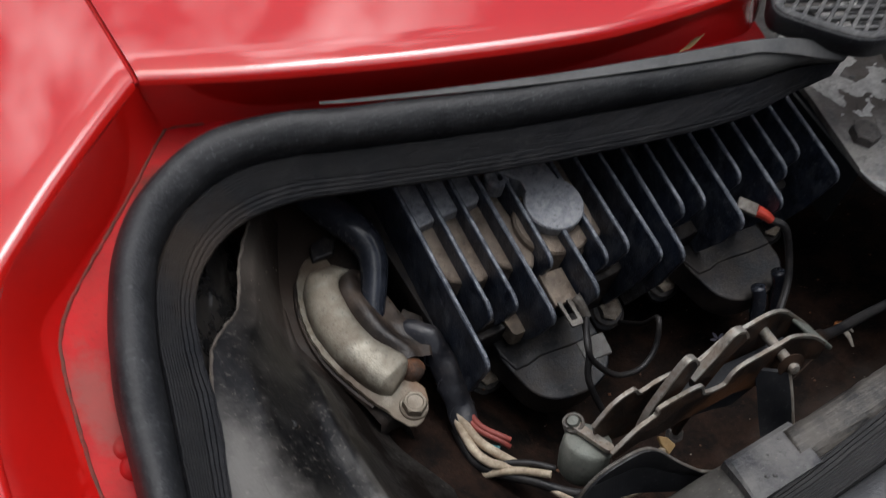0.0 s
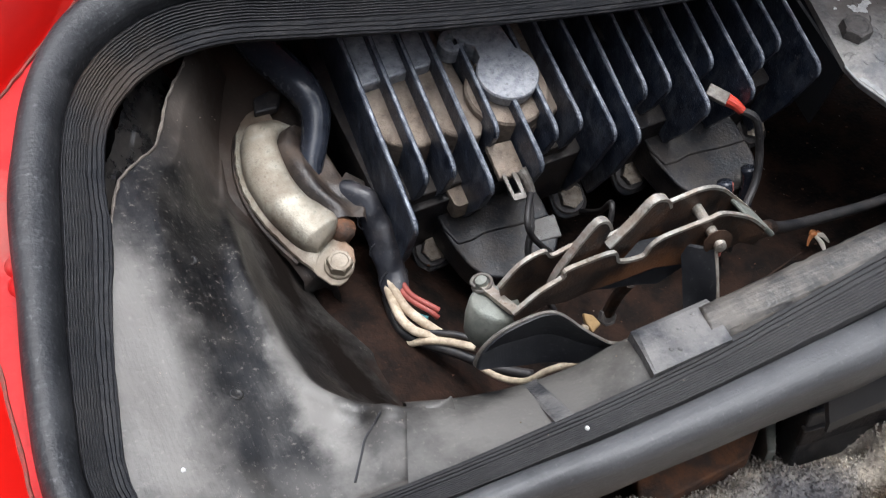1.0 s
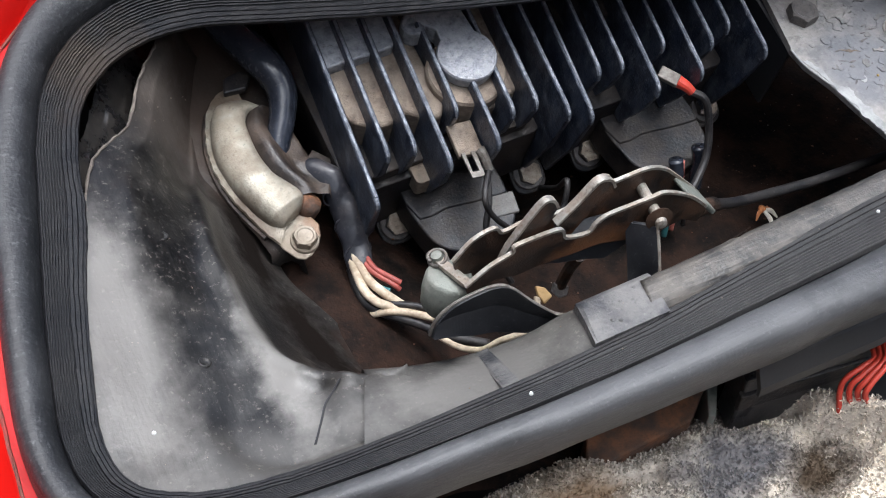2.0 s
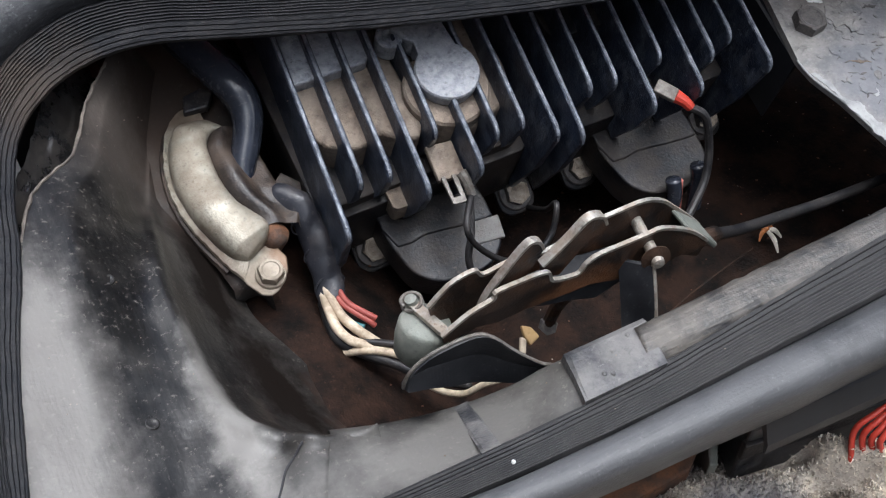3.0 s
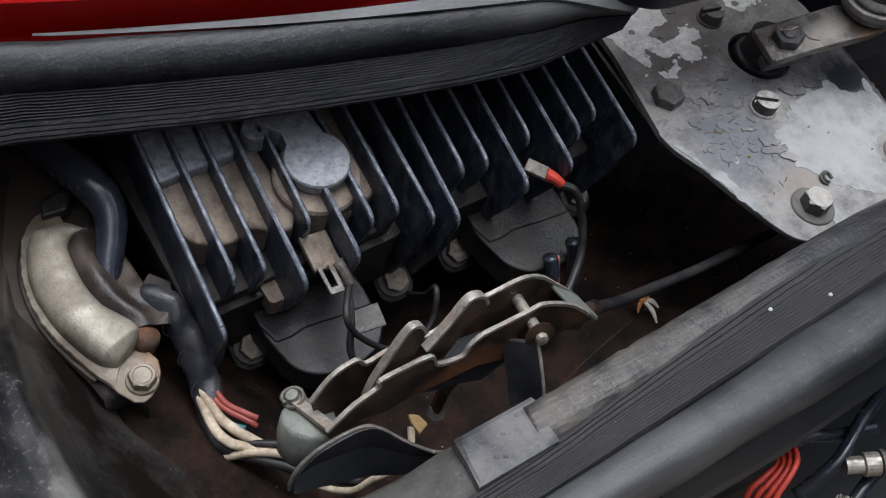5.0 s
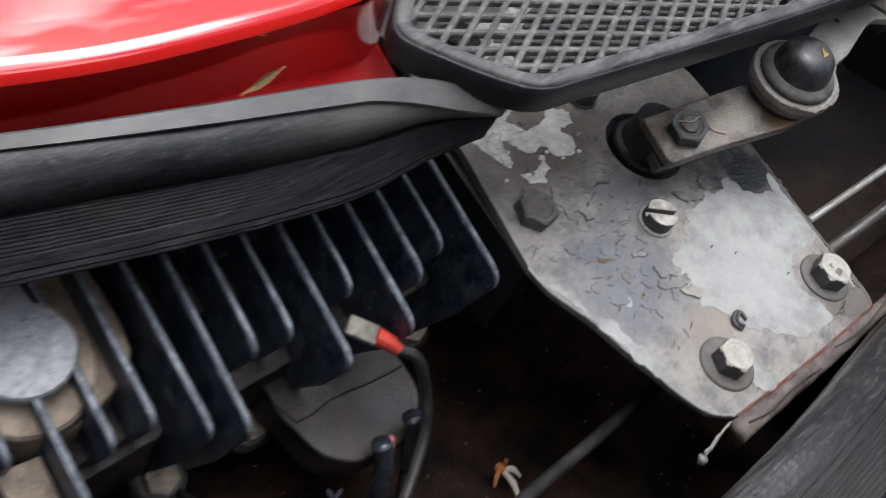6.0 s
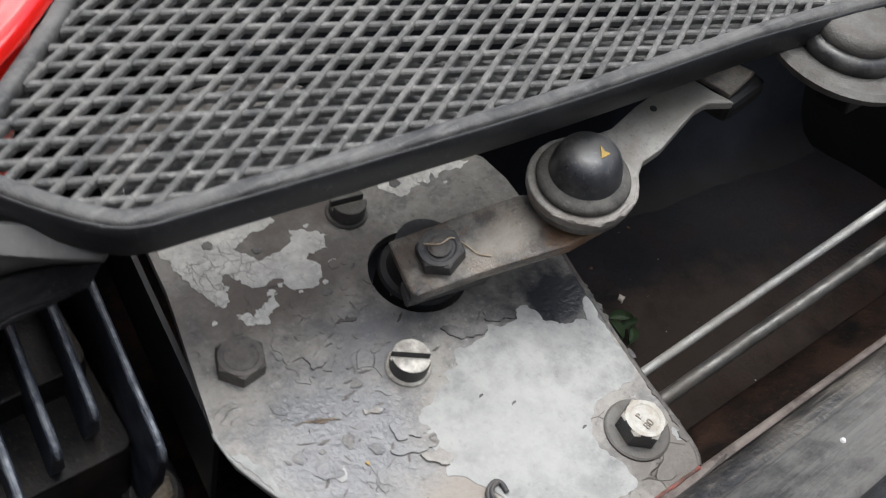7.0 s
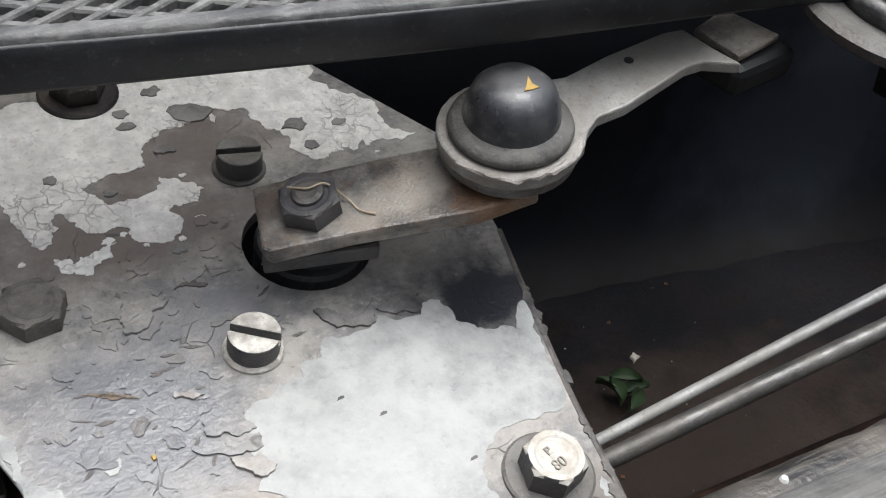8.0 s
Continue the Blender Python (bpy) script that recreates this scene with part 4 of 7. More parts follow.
def tab(x0, x1, y_in, z_in, y_out, z_out, lift, name="folded_tab"):
    """A sheet tab folded over the front edge of the lining."""
    rings = []
    for x in (x0, x0 + 0.0012, (x0 + x1) / 2, x1 - 0.0012, x1):
        k = 0.0 if x in (x0, x1) else 0.0009
        rings.append([Vector((x, y_in + 0.003, z_in - 0.010)), Vector((x, y_in + 0.0016, z_in - 0.001 + lift)), Vector((x, y_in - 0.001, z_in + lift + k)),
                      Vector((x - 0.0028, (y_in + y_out) / 2, (z_in + z_out) / 2 + lift + k)), Vector((x - 0.0056, y_out, z_out + lift)), Vector((x - 0.0056, y_out, z_out - 0.003)), Vector((x, y_in, z_in - 0.010))])
    return part(name, loft(rings), TAPE, liner, "grey dusty folded tab")


tab(0.2405, 0.2762, 0.1475, 0.7240, 0.126, 0.7275, 0.0016)
for x, y in ((0.2475, 0.1330), (0.2560, 0.1400), (0.2610, 0.1385), (0.2655, 0.1440), (0.2505, 0.1315)):
    part("weld_spot", lathe([(0, 0.0007), (0.0006, 0.0006), (0.0010, 0.0002), (0.0012, -0.002)], Matrix.Translation((x, y, 0.7262 + (0.1475 - y) * 0.16)), 10), TAPE, liner, "small raised weld spot", smooth=True)
tab(0.1985, 0.206, 0.1577, 0.7030, 0.126, 0.7266, 0.0004)
# rolled edge of the sheet beyond the tab, dusty and chipped along its inner side
rings = []
for i in range(97):
    x = 0.2695 + 0.5805 * (i / 96) ** 1.3
    y = 0.1440 + 0.004 * min(1.0, (x - 0.2765) / 0.2)
    wob = 0.0007 * noise.noise(Vector((x * 160, 0, 0))) + 0.0004 * noise.noise(Vector((x * 500, 3, 0)))
    section = ((0.0035 + wob, 0.714), (0.0030 + wob, 0.7235), (0.0016 + wob, 0.7272), (-0.0015 + wob * 0.4, 0.7292), (-0.0055, 0.7296), (-0.0100, 0.7286), (-0.0150, 0.7272), (-0.0150, 0.714))
    dip = step(0.44, 0.60, x)
    rings.append([Vector((x - 0.26 * max(0.0, 0.0016 - dy) * max(0.0, 1 - i / 30), y + dy + 0.010 * dip, z - 0.034 * dip)) for dy, z in section])
part("rolled_edge", loft(rings), EDGE_DUST, liner, "dark rolled sheet edge with tan dust", smooth=True)
wall_points += [p.copy() for p in fr + un]


def on_wall(x, y):
    """Height of the lining at a place of the plan."""
    near = sorted(wall_points, key=lambda q: (q.x - x) ** 2 + (q.y - y) ** 2)[:4]
    weights = [1 / (1e-7 + (q.x - x) ** 2 + (q.y - y) ** 2) for q in near]
    return sum(w * q.z for w, q in zip(weights, near)) / sum(weights)


for ends in (((0.1450, 0.1663), (0.1315, 0.1572), (0.1208, 0.1420)),):
    pts = [Vector((x, y, on_wall(x, y) - 0.0001)) for x, y in (Vector(ends[0]).lerp(Vector(ends[1]), k / 3) for k in range(3))]
    pts += [Vector((x, y, on_wall(x, y) - 0.0001)) for x, y in (Vector(ends[1]).lerp(Vector(ends[2]), k / 3) for k in range(4))]
    part("slit", tube(pts, 0.0006, 6, 3), DARK, liner)
for x, y in ((0.0955, 0.1935), (0.1000, 0.2560)):
    part("dimple", lathe([(0, 0.0002), (0.0016, 0.0002), (0.0022, 0.0007), (0.0028, 0.0004), (0.0030, -0.001)], frame_of((x, y, on_wall(x, y)), (1, 0, 0), (0.45, 0, 1)), 14), LINER, liner, smooth=True)
torn = [Vector((x, y, z)) for x, y, z in LIP[1:6]]
part("torn_edge", crumple(tube([p + Vector((0.0006, 0, 0.0002)) for p in torn], 0.0008, 6, 8), 0.0012, 190), TORN, liner, "frayed paler torn edge of the lining")
film = thing("plastic_film", (0.10, 0.33, 0.72), "crumpled glossy black plastic film behind the torn lining", "plastic film")
rows = []
for i in range(31):
    ring = []
    for j in range(31):
        u, v = i / 30, j / 30
        p = Vector((0.068, 0.285, 0.736)).lerp(Vector((0.114, 0.378, 0.742)), v).lerp(Vector((0.104, 0.292, 0.700)).lerp(Vector((0.140, 0.388, 0.705)), v), u)
        p.z += 0.004 * noise.noise(p * 55) + 0.0035 * abs(noise.noise(p * 120)) + 0.0012 * noise.noise(p * 300)
        ring.append(p)
    rows.append(ring)
part("sheet", loft(rows, False), FILM, film, smooth=True)

# ---- the tray under everything ----
tray = thing("bay_tray", (0.45, 0.3, 0.55), "brown dirty sheet metal floor of the bay", "bay floor", kind="structure")
rows = []
for i in range(41):
    x = 0.10 + i * 0.02
    ring = []
    for j in range(25):
        y = 0.13 + j * 0.0142
        z = max(0.578, 0.652 - 0.75 * max(0, x - 0.17)) + 0.35 * max(0, 0.182 - y) * (1 if x > 0.2 else 0)
        z += 0.055 * max(0.0, (y - 0.37) / 0.10) ** 2 * (1 if x > 0.42 else 0)
        z += 0.0015 * noise.noise(Vector((x, y, 0)) * 40) + 0.003 * noise.noise(Vector((x, y, 3)) * 12)
        ring.append(Vector((x, y, z)))
    rows.append(ring)
floor_points = [p for ring in rows for p in ring if 0.19 < p.x < 0.75 and p.y < 0.33]
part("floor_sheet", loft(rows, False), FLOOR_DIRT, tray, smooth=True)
# back wall, plus added walls and lower floor that close the bay against light
for name, box_ in (("back_wall", (0.08, 1.0, 0.46, 0.475, 0.45, 0.775)), ("side_wall", (0.90, 0.915, -0.45, 0.46, 0.45, 0.80)), ("side_wall", (-0.02, -0.005, -0.45, 0.46, 0.40, 0.70)), ("front_wall", (-0.005, 0.9, -0.45, -0.435, 0.40, 0.70)), ("lower_floor", (-0.02, 0.915, -0.45, 0.46, 0.44, 0.45))):
    part(name, block(*box_, WORLD), DARK, tray)


# ---- finned electronic modules ----
MOD = frame_of((0, 0.262, 0.697), (1, 0, 0), (0, -0.313, 0.95))
FIN_STEP = 0.0142
STARTS = ((-0.003, 0.0195, 0.018, 0.003, 0.030, 0.005, 0.0185, 0.019, 0.007), (0.001, 0.023, 0.022, 0.0025, 0.026, 0.0025, 0.0175, 0.0235, 0.0013))


def fin_mesh(x, s0, s1, deep, lean, top=0.0):
    """A cast cooling fin, thinner at its crest, with a rounded front corner."""
    side = [(s1, -deep), (s1, top), (s0 + 0.007, top), (s0 + 0.0035, top - 0.0008), (s0 + 0.001, top - 0.003), (s0, top - 0.0065), (s0 + 0.004, -deep * 0.5), (s0 + 0.013, -deep)]
    rings = []
    for off, k in ((-1, 1), (1, 1)):
        ring = []
        for s, z in side:
            half = 0.0015 + 0.0009 * min(1.0, (top - z) / 0.03)
            ring.append(MOD @ Vector((x + lean * s + off * half, s, z)))
        rings.append(ring)
    bm = loft(rings)
    bmesh.ops.bevel(bm, geom=[e for e in bm.edges if abs(((MOD.inverted() @ (e.verts[0].co - e.verts[1].co + MOD.translation)).x) - lean * (MOD.inverted() @ (e.verts[0].co - e.verts[1].co + MOD.translation)).y) < 0.0012], offset=0.0011, segments=3, profile=0.5, affect="EDGES", clamp_overlap=True)
    return bm


def module(x0, starts, lean, label):
    mod = thing("heat_sink_module", (x0 + 0.06, 0.32, 0.61), label, "electronic module", "finned modules")
    part("base_flange", prism(rounded(x0 + 0.004, x0 + 0.112, 0.024, 0.15, 0.006), -0.092, -0.086, MOD, 0.0008), HOUSING, mod)
    part("case", prism(rounded(x0 + 0.0, x0 + 0.115, 0.022, 0.15, 0.005), -0.086, -0.040, MOD, 0.0015), HOUSING, mod)
    for k, s0 in enumerate(starts):
        edge_fin = k in (0, 8)
        fin = part("fin", fin_mesh(x0 + k * FIN_STEP, s0, 0.15, 0.082 if edge_fin else 0.055, lean), FIN, mod)
        x = x0 + k * FIN_STEP
        part("worn_crest", tube([MOD @ Vector((x + lean * s, s, z)) for s, z in ((s0 + 0.0008, -0.0075), (s0 + 0.0018, -0.0030), (s0 + 0.0050, -0.0011), (s0 + 0.012, -0.0006), (0.08, -0.0006), (0.149, -0.0006))], 0.00108, 6, 3), CREST, fin, "worn paler crest")
    return mod


mod1 = module(0.2022, STARTS[0], 0.08, "black finned cast alloy module with brown dust")
mod2 = module(0.3270, STARTS[1], 0.115, "black finned cast alloy module beside the painted plate")
# dusty castings between the fins of the first module
PLATEAU_A = [(0.2158, 0.15), (0.2090, 0.066), (0.2086, 0.0558), (0.2138, 0.0481), (0.2205, 0.0440), (0.2269, 0.0418), (0.2350, 0.0425), (0.2405, 0.0462), (0.2435, 0.0420), (0.2500, 0.0380), (0.2570, 0.0364), (0.2612, 0.0420), (0.2625, 0.050), (0.2625, 0.15)]
PLATEAU_B = [(0.2640, 0.15), (0.2640, 0.055), (0.2680, 0.0395), (0.2780, 0.0333), (0.2860, 0.0330), (0.2925, 0.0348), (0.3050, 0.0390), (0.3137, 0.0470), (0.3160, 0.060), (0.3160, 0.15)]
part("plateau", prism(PLATEAU_A, -0.042, -0.0125, MOD, 0.0022, 3), CAST, mod1, "tan dusty plateau between fins")
part("plateau", prism(PLATEAU_B, -0.042, -0.0150, MOD, 0.0022, 3), CAST, mod1, "tan dusty plateau between fins")
part("tan_step", prism(rounded(0.2365, 0.2560, 0.0150, 0.06, 0.003), -0.050, -0.0365, MOD, 0.0012), CAST, mod1, "tan dusty lower step")
part("dark_step", prism(rounded(0.2075, 0.3120, 0.0260, 0.06, 0.006), -0.050, -0.0330, MOD, 0.0015), HOUSING, mod1, "grimy lower wall behind the fins")
part("raised_pad", prism([(0.2105, 0.080), (0.2480, 0.080), (0.2505, 0.0825), (0.2540, 0.15), (0.2160, 0.15)], -0.02, -0.0055, MOD, 0.0012), CAP, mod1, "grey dusty raised pad")
part("lower_disc", lathe([(0.0, -0.03), (0.0215, -0.03), (0.0215, -0.0085), (0.0205, -0.007), (0, -0.007)], MOD @ Matrix.Translation((0.2795, 0.0545, 0)), 36), CAST, mod1, smooth=False)
part("round_cap", lathe([(0, -0.006), (0.0155, -0.006), (0.0160, -0.002), (0.0160, 0.0004), (0.0154, 0.0014), (0.012, 0.0017), (0, 0.0016)], MOD @ Matrix.Translation((0.2805, 0.0585, 0)), 40), CAP, mod1, "speckled grey round cap", smooth=False)
part("cap_neck", prism([(0.270, 0.066), (0.291, 0.068), (0.290, 0.085), (0.284, 0.092), (0.279, 0.098), (0.268, 0.096), (0.264, 0.088), (0.268, 0.082), (0.272, 0.078)], -0.012, 0.0013, MOD, 0.0010), CAP, mod1, "speckled grey neck of the cap")
part("boss", lathe([(0.002, -0.01), (0.0068, -0.01), (0.0068, 0.0), (0.0060, 0.0010), (0.0036, 0.0010), (0.003, -0.003), (0, -0.003)], MOD @ Matrix.Translation((0.2628, 0.0865, -0.001)), 20), CAP, mod1)
part("web", prism(rounded(0.331, 0.44, 0.05, 0.15, 0.006), -0.042, -0.024, MOD, 0.001), HOUSING, mod2)
part("step", prism(rounded(0.345, 0.383, 0.062, 0.15, 0.008), -0.026, -0.014, MOD, 0.001), HOUSING, mod2)
for mod, dx in ((mod1, 0.0), (mod2, 0.1287)):
    # plug housing that sticks out under the fins, with a lid and a seam
    shield = [(x + dx - 0.1287, y) for x, y in ((0.3610, 0.0230), (0.3606, 0.0120), (0.3622, 0.0015), (0.3650, -0.0100), (0.3700, -0.0170), (0.3770, -0.0215), (0.3860, -0.0238), (0.3960, -0.0242), (0.4050, -0.0222), (0.4120, -0.0172), (0.4166, -0.0100), (0.4174, 0.0020), (0.4160, 0.0230))]
    shield = [tuple(v.xy) for v in spline([(x, y, 0) for x, y in shield], 3)]
    part("plug_housing", prism(shield, -0.078, -0.0570, MOD, 0.0070, 5), HOUSING, mod, smooth=False)
    lid = [(x + dx - 0.1287, y) for x, y in ((0.3612, 0.0290), (0.3606, 0.0150), (0.3640, 0.0035), (0.3720, 0.0028), (0.3800, 0.0042), (0.3890, 0.0032), (0.3978, 0.0018), (0.4080, 0.0008), (0.4168, 0.0004), (0.4174, 0.0100), (0.4160, 0.0290))]
    part("housing_lid", prism(lid, -0.080, -0.0558, MOD, 0.0012, 3), HOUSING, mod, "dusty lid of the plug housing")
    if dx == 0:
        part("pale_label", prism([(0.2739, 0.0022), (0.2912, 0.0004), (0.2891, -0.0126), (0.2725, -0.0107)], -0.0590, -0.0562, MOD, 0.0008), ARM_WORN, mod, "dull dusty raised tab")
    for bx in (0.232, 0.319):
        m = MOD @ Matrix.Translation((bx + dx, 0.019, -0.0895)) @ Matrix.Rotation(radians(24), 4, "X")
        part("lug", prism(rounded(-0.011, 0.011, -0.012, 0.014, 0.008), -0.004, 0.0, m, 0.0008), HOUSING, mod)
        w = part("bolt", hex_head(m @ Matrix.Translation((0, 0, 0.0015)) @ Matrix.Rotation(bx * 90, 4, "Z"), 0.0125, 0.0050), BOLT, mod, "dull weathered hexagon bolt")
        # shade painted on the bolt's sides: darker material where faces don't point up
        w.data.materials.append(BOLT_DARK)
        up = m.to_3x3() @ Vector((0, 0, 1))
        for f in w.data.polygons:
            f.material_index = 0 if f.normal.dot(up) > 0.55 else 1
        part("washer", washer(m, 0.0098, 0.002), BOLT_DARK, w)

# terminals and their leads
m = frame_of((0.2648, 0.2895, 0.6865), (1, 0, 0), (0, -0.36, 0.93))
part("terminal_tab", prism([(-0.0072, -0.0085), (0.0066, -0.0098), (0.0080, 0.0090), (-0.0058, 0.0105)], -0.004, 0.0, m, 0.0006), CAST, mod1, "tan dusty terminal tab")
lead = thing("terminal_lead", (0.263, 0.262, 0.68), "black lead looping from an open spade connector on the terminal tab", "wire")
part("spade", prism([(-0.0066, -0.0095), (-0.0056, -0.0100), (-0.0004, -0.0106), (0.0006, -0.0100), (0.0018, 0.004), (-0.0008, 0.0045), (-0.0014, -0.0070), (-0.0048, -0.0065), (-0.0040, 0.005), (-0.0062, 0.005)], -0.001, 0.0008, m @ Matrix.Translation((0.0002, -0.0125, 0.0006)), 0.0003), SPADE, lead, "dull open spade blade")
part("crimp", tube([m @ Vector((0.0040, -0.0090, 0.0014)), m @ Vector((0.0048, -0.0140, 0.0010)), m @ Vector((0.0052, -0.0205, -0.0020))], (0.0036, 0.0027, 0.0024), 10, 3, 0.7), SPADE, lead, "dull crimped ferrule")
part("insulation", tube([m @ Vector((0.0052, -0.0200, -0.0020)), (0.2595, 0.257, 0.6758), (0.2619, 0.253, 0.6651), (0.2757, 0.252, 0.6463), (0.2886, 0.252, 0.6382), (0.3001, 0.253, 0.6376), (0.3101, 0.257, 0.6437), (0.3154, 0.264, 0.655), (0.3195, 0.278, 0.634), (0.325, 0.305, 0.606)], 0.0016, 10), BLACKWIRE, lead, smooth=True)
lead = thing("bracket_lead", (0.262, 0.25, 0.66), "thin black lead looping below the module", "wire")
part("insulation", tube([m @ Vector((0.0044, -0.0195, -0.0030)), (0.2640, 0.260, 0.666), (0.2585, 0.252, 0.655), (0.262, 0.245, 0.638), (0.268, 0.238, 0.622)], 0.0018, 10), BLACKWIRE, lead)
lead = thing("sleeved_lead", (0.38, 0.26, 0.66), "black lead with a red crimp sleeve on a silver spade", "wire")
m = frame_of((0.3900, 0.2735, 0.6875), (0.6, -0.78, -0.15), (0, -0.35, 0.93))
part("spade", prism([(-0.013, -0.0035), (-0.001, -0.0035), (-0.001, 0.0045), (-0.013, 0.0045)], -0.0014, 0.0014, m, 0.0006), SPADE, lead, "dull silver spade")
part("sleeve", tube([m @ Vector((-0.0015, 0.0005, 0)), m @ Vector((0.004, 0.0005, -0.0005)), m @ Vector((0.0085, 0.0, -0.002))], (0.0036, 0.0030, 0.0025), 12, 4), ORANGE, lead, "bright red crimp sleeve")
part("insulation", tube([m @ Vector((0.008, 0, -0.002)), (0.4005, 0.262, 0.680), (0.403, 0.256, 0.662), (0.399, 0.249, 0.648), (0.389, 0.242, 0.640), (0.379, 0.236, 0.636)], 0.0022, 10), BLACKWIRE, lead)
for px, py, z0, z1, r, mt, what in ((0.3840, 0.2525, 0.646, 0.618, 0.0042, HOSE, "black rubber boot"), (0.4005, 0.2540, 0.648, 0.622, 0.0042, HOSE, "black rubber boot"), (0.3915, 0.2545, 0.640, 0.588, 0.0015, PINK, "salmon pink lead"), (0.3848, 0.2525, 0.626, 0.588, 0.0019, TEAL, "teal lead"), (0.4000, 0.2545, 0.630, 0.588, 0.0014, BLACKWIRE, "black lead")):
    lead = thing("plug_lead", (px, py, z1), what + " dropping from the plug housing", "wire", "plug leads")
    part("insulation", tube([(px, py + 0.004, z0), (px + 0.0005, py + 0.001, z0 * 0.66 + z1 * 0.34), (px - 0.001, py - 0.001, z0 * 0.33 + z1 * 0.67), (px - 0.002, py - 0.003, z1)], r, 10), mt, lead, smooth=True)

def in_frame(m, pts):
    inv = m.inverted()
    return [tuple((inv @ Vector(p)).xy) for p in pts]


# ---- horn-shaped clamp, hose and wiring at the side ----
clamp = thing("saddle_clamp", (0.16, 0.31, 0.665), "zinc-plated crescent clamp bolted to the lining, brown at its ends", "clamp")
UP = Vector((0.05, -0.24, 1.0)).normalized()
outer = spline([(0.1685, 0.3592, 0.6950), (0.1555, 0.3580, 0.6953), (0.1488, 0.3507, 0.6938), (0.1453, 0.3415, 0.6918), (0.1433, 0.3303, 0.6892), (0.1437, 0.3183, 0.6863), (0.1460, 0.3058, 0.6832), (0.1500, 0.2944, 0.6802), (0.1540, 0.2866, 0.6781), (0.1600, 0.2826, 0.6768)], 7)
inner = spline([(0.1772, 0.3500, 0.6925), (0.1690, 0.3490, 0.6927), (0.1648, 0.3425, 0.6913), (0.1634, 0.3330, 0.6891), (0.1634, 0.3215, 0.6864), (0.1656, 0.3108, 0.6837), (0.1700, 0.3026, 0.6815), (0.1738, 0.2975, 0.6801), (0.1745, 0.2925, 0.6789), (0.1720, 0.2885, 0.6780)], 7)
rings = []
for i, (a, b) in enumerate(zip(outer, inner)):
    u = i / (len(outer) - 1)
    high = 0.0105 * min(1.0, 0.22 + 1.35 * math.sin(math.pi * (0.03 + 0.90 * u)) ** 0.8)
    ring = []
    for j in range(21):
        k = j / 20
        rise = math.sin(math.pi * min(1.0, k * 0.86 + 0.02)) ** 0.62
        ring.append(a.lerp(b, 0.5 - 0.5 * math.cos(math.pi * k)) + UP * high * rise)
    ring += [b - UP * 0.003, a - UP * 0.003]
    rings.append(ring)
part("crescent", crumple(loft(rings), 0.0005, 110), ZINC, clamp, "domed zinc-plated crescent, brown at its ends", smooth=True)
rim = spline([(0.1690, 0.3722, 0.6967), (0.1568, 0.3675, 0.6957), (0.1497, 0.3593, 0.6939), (0.1450, 0.3490, 0.6917), (0.1417, 0.3365, 0.6888), (0.1410, 0.3209, 0.6851), (0.1434, 0.3066, 0.6816), (0.1473, 0.2945, 0.6785), (0.1515, 0.2840, 0.6758), (0.1556, 0.2760, 0.6736)], 7)
rings = []
for i, (a, b, q) in enumerate(zip(outer, inner, rim)):
    w = UP * 0.0006 * noise.noise(q * 220)
    q = q + (q - b).normalized() * 0.0007 * noise.noise(q * 330)
    a = a.lerp(b, 0.12)
    rings.append([a + UP * 0.0012, q + UP * 0.0012 + w, q + (q - a).normalized() * 0.0006 + w, q - UP * 0.0005 + w, a - UP * 0.001])
part("edge_flange", loft(rings), ZINC, clamp, "thin bent edge flange with chipped plating")
part("gasket_edge", tube([q - UP * 0.0022 + (q - a).normalized() * 0.0010 for q, a in list(zip(rim, outer))[14:60:6]], 0.0016, 8, 5), RUBBER_BROWN, clamp, "crumbling brown gasket edge under the flange")
m = frame_of((0.1670, 0.2735, 0.6733), (1, -0.6, 0), (0.05, -0.24, 1.0))
part("lug", prism(in_frame(m, [(0.1480, 0.2935, 0.6779), (0.1524, 0.2837, 0.6764), (0.1557, 0.2728, 0.6737), (0.1598, 0.2660, 0.6715), (0.1636, 0.2642, 0.6710), (0.1675, 0.2654, 0.6713), (0.1722, 0.2690, 0.6718), (0.1758, 0.2740, 0.6730), (0.1775, 0.2800, 0.6739), (0.1745, 0.2880, 0.6757), (0.1644, 0.2900, 0.6768), (0.1545, 0.2940, 0.678)]), -0.0014, 0.0, m, 0.0006), ZINC, clamp)
b = part("bolt", hex_head(m @ Matrix.Translation((0.0, 0.0, 0.001)), 0.0108, 0.0050), ZINC, clamp, "zinc hexagon bolt")
part("washer", washer(m, 0.0072), ZINC, b)
part("end_knob", lathe([(0, -0.006), (0.0058, -0.006), (0.0060, 0.001), (0.0050, 0.0040), (0, 0.0048)], frame_of((0.1768, 0.2905, 0.6775), (1, 0, 0), (0.5, -0.1, 0.85)), 16), RUST, clamp, "rust-brown knob", smooth=True)
rows = []
for i in range(25):
    u = i / 24
    a = inner[4 + int(u * (len(inner) - 14))]
    ring = []
    for j in range(13):
        k = j / 12
        p = a + Vector((0.0195 * k * (0.75 + 0.5 * math.sin(math.pi * u)), -0.0015 * k, 0.0040 - 0.005 * k))
        p.z += 0.0052 * math.sin(math.pi * min(1, k * 1.7)) * math.sin(math.pi * (0.1 + 0.8 * u)) + 0.0016 * noise.noise(p * 120)
        ring.append(p)
    ring += [ring[-1] + Vector((0.001, 0, -0.006))]
    rows.append(ring)
part("inner_rubber", loft(rows, False), RUBBER_BROWN, clamp, "brown dusty rubber moulding inside the crescent", smooth=True)
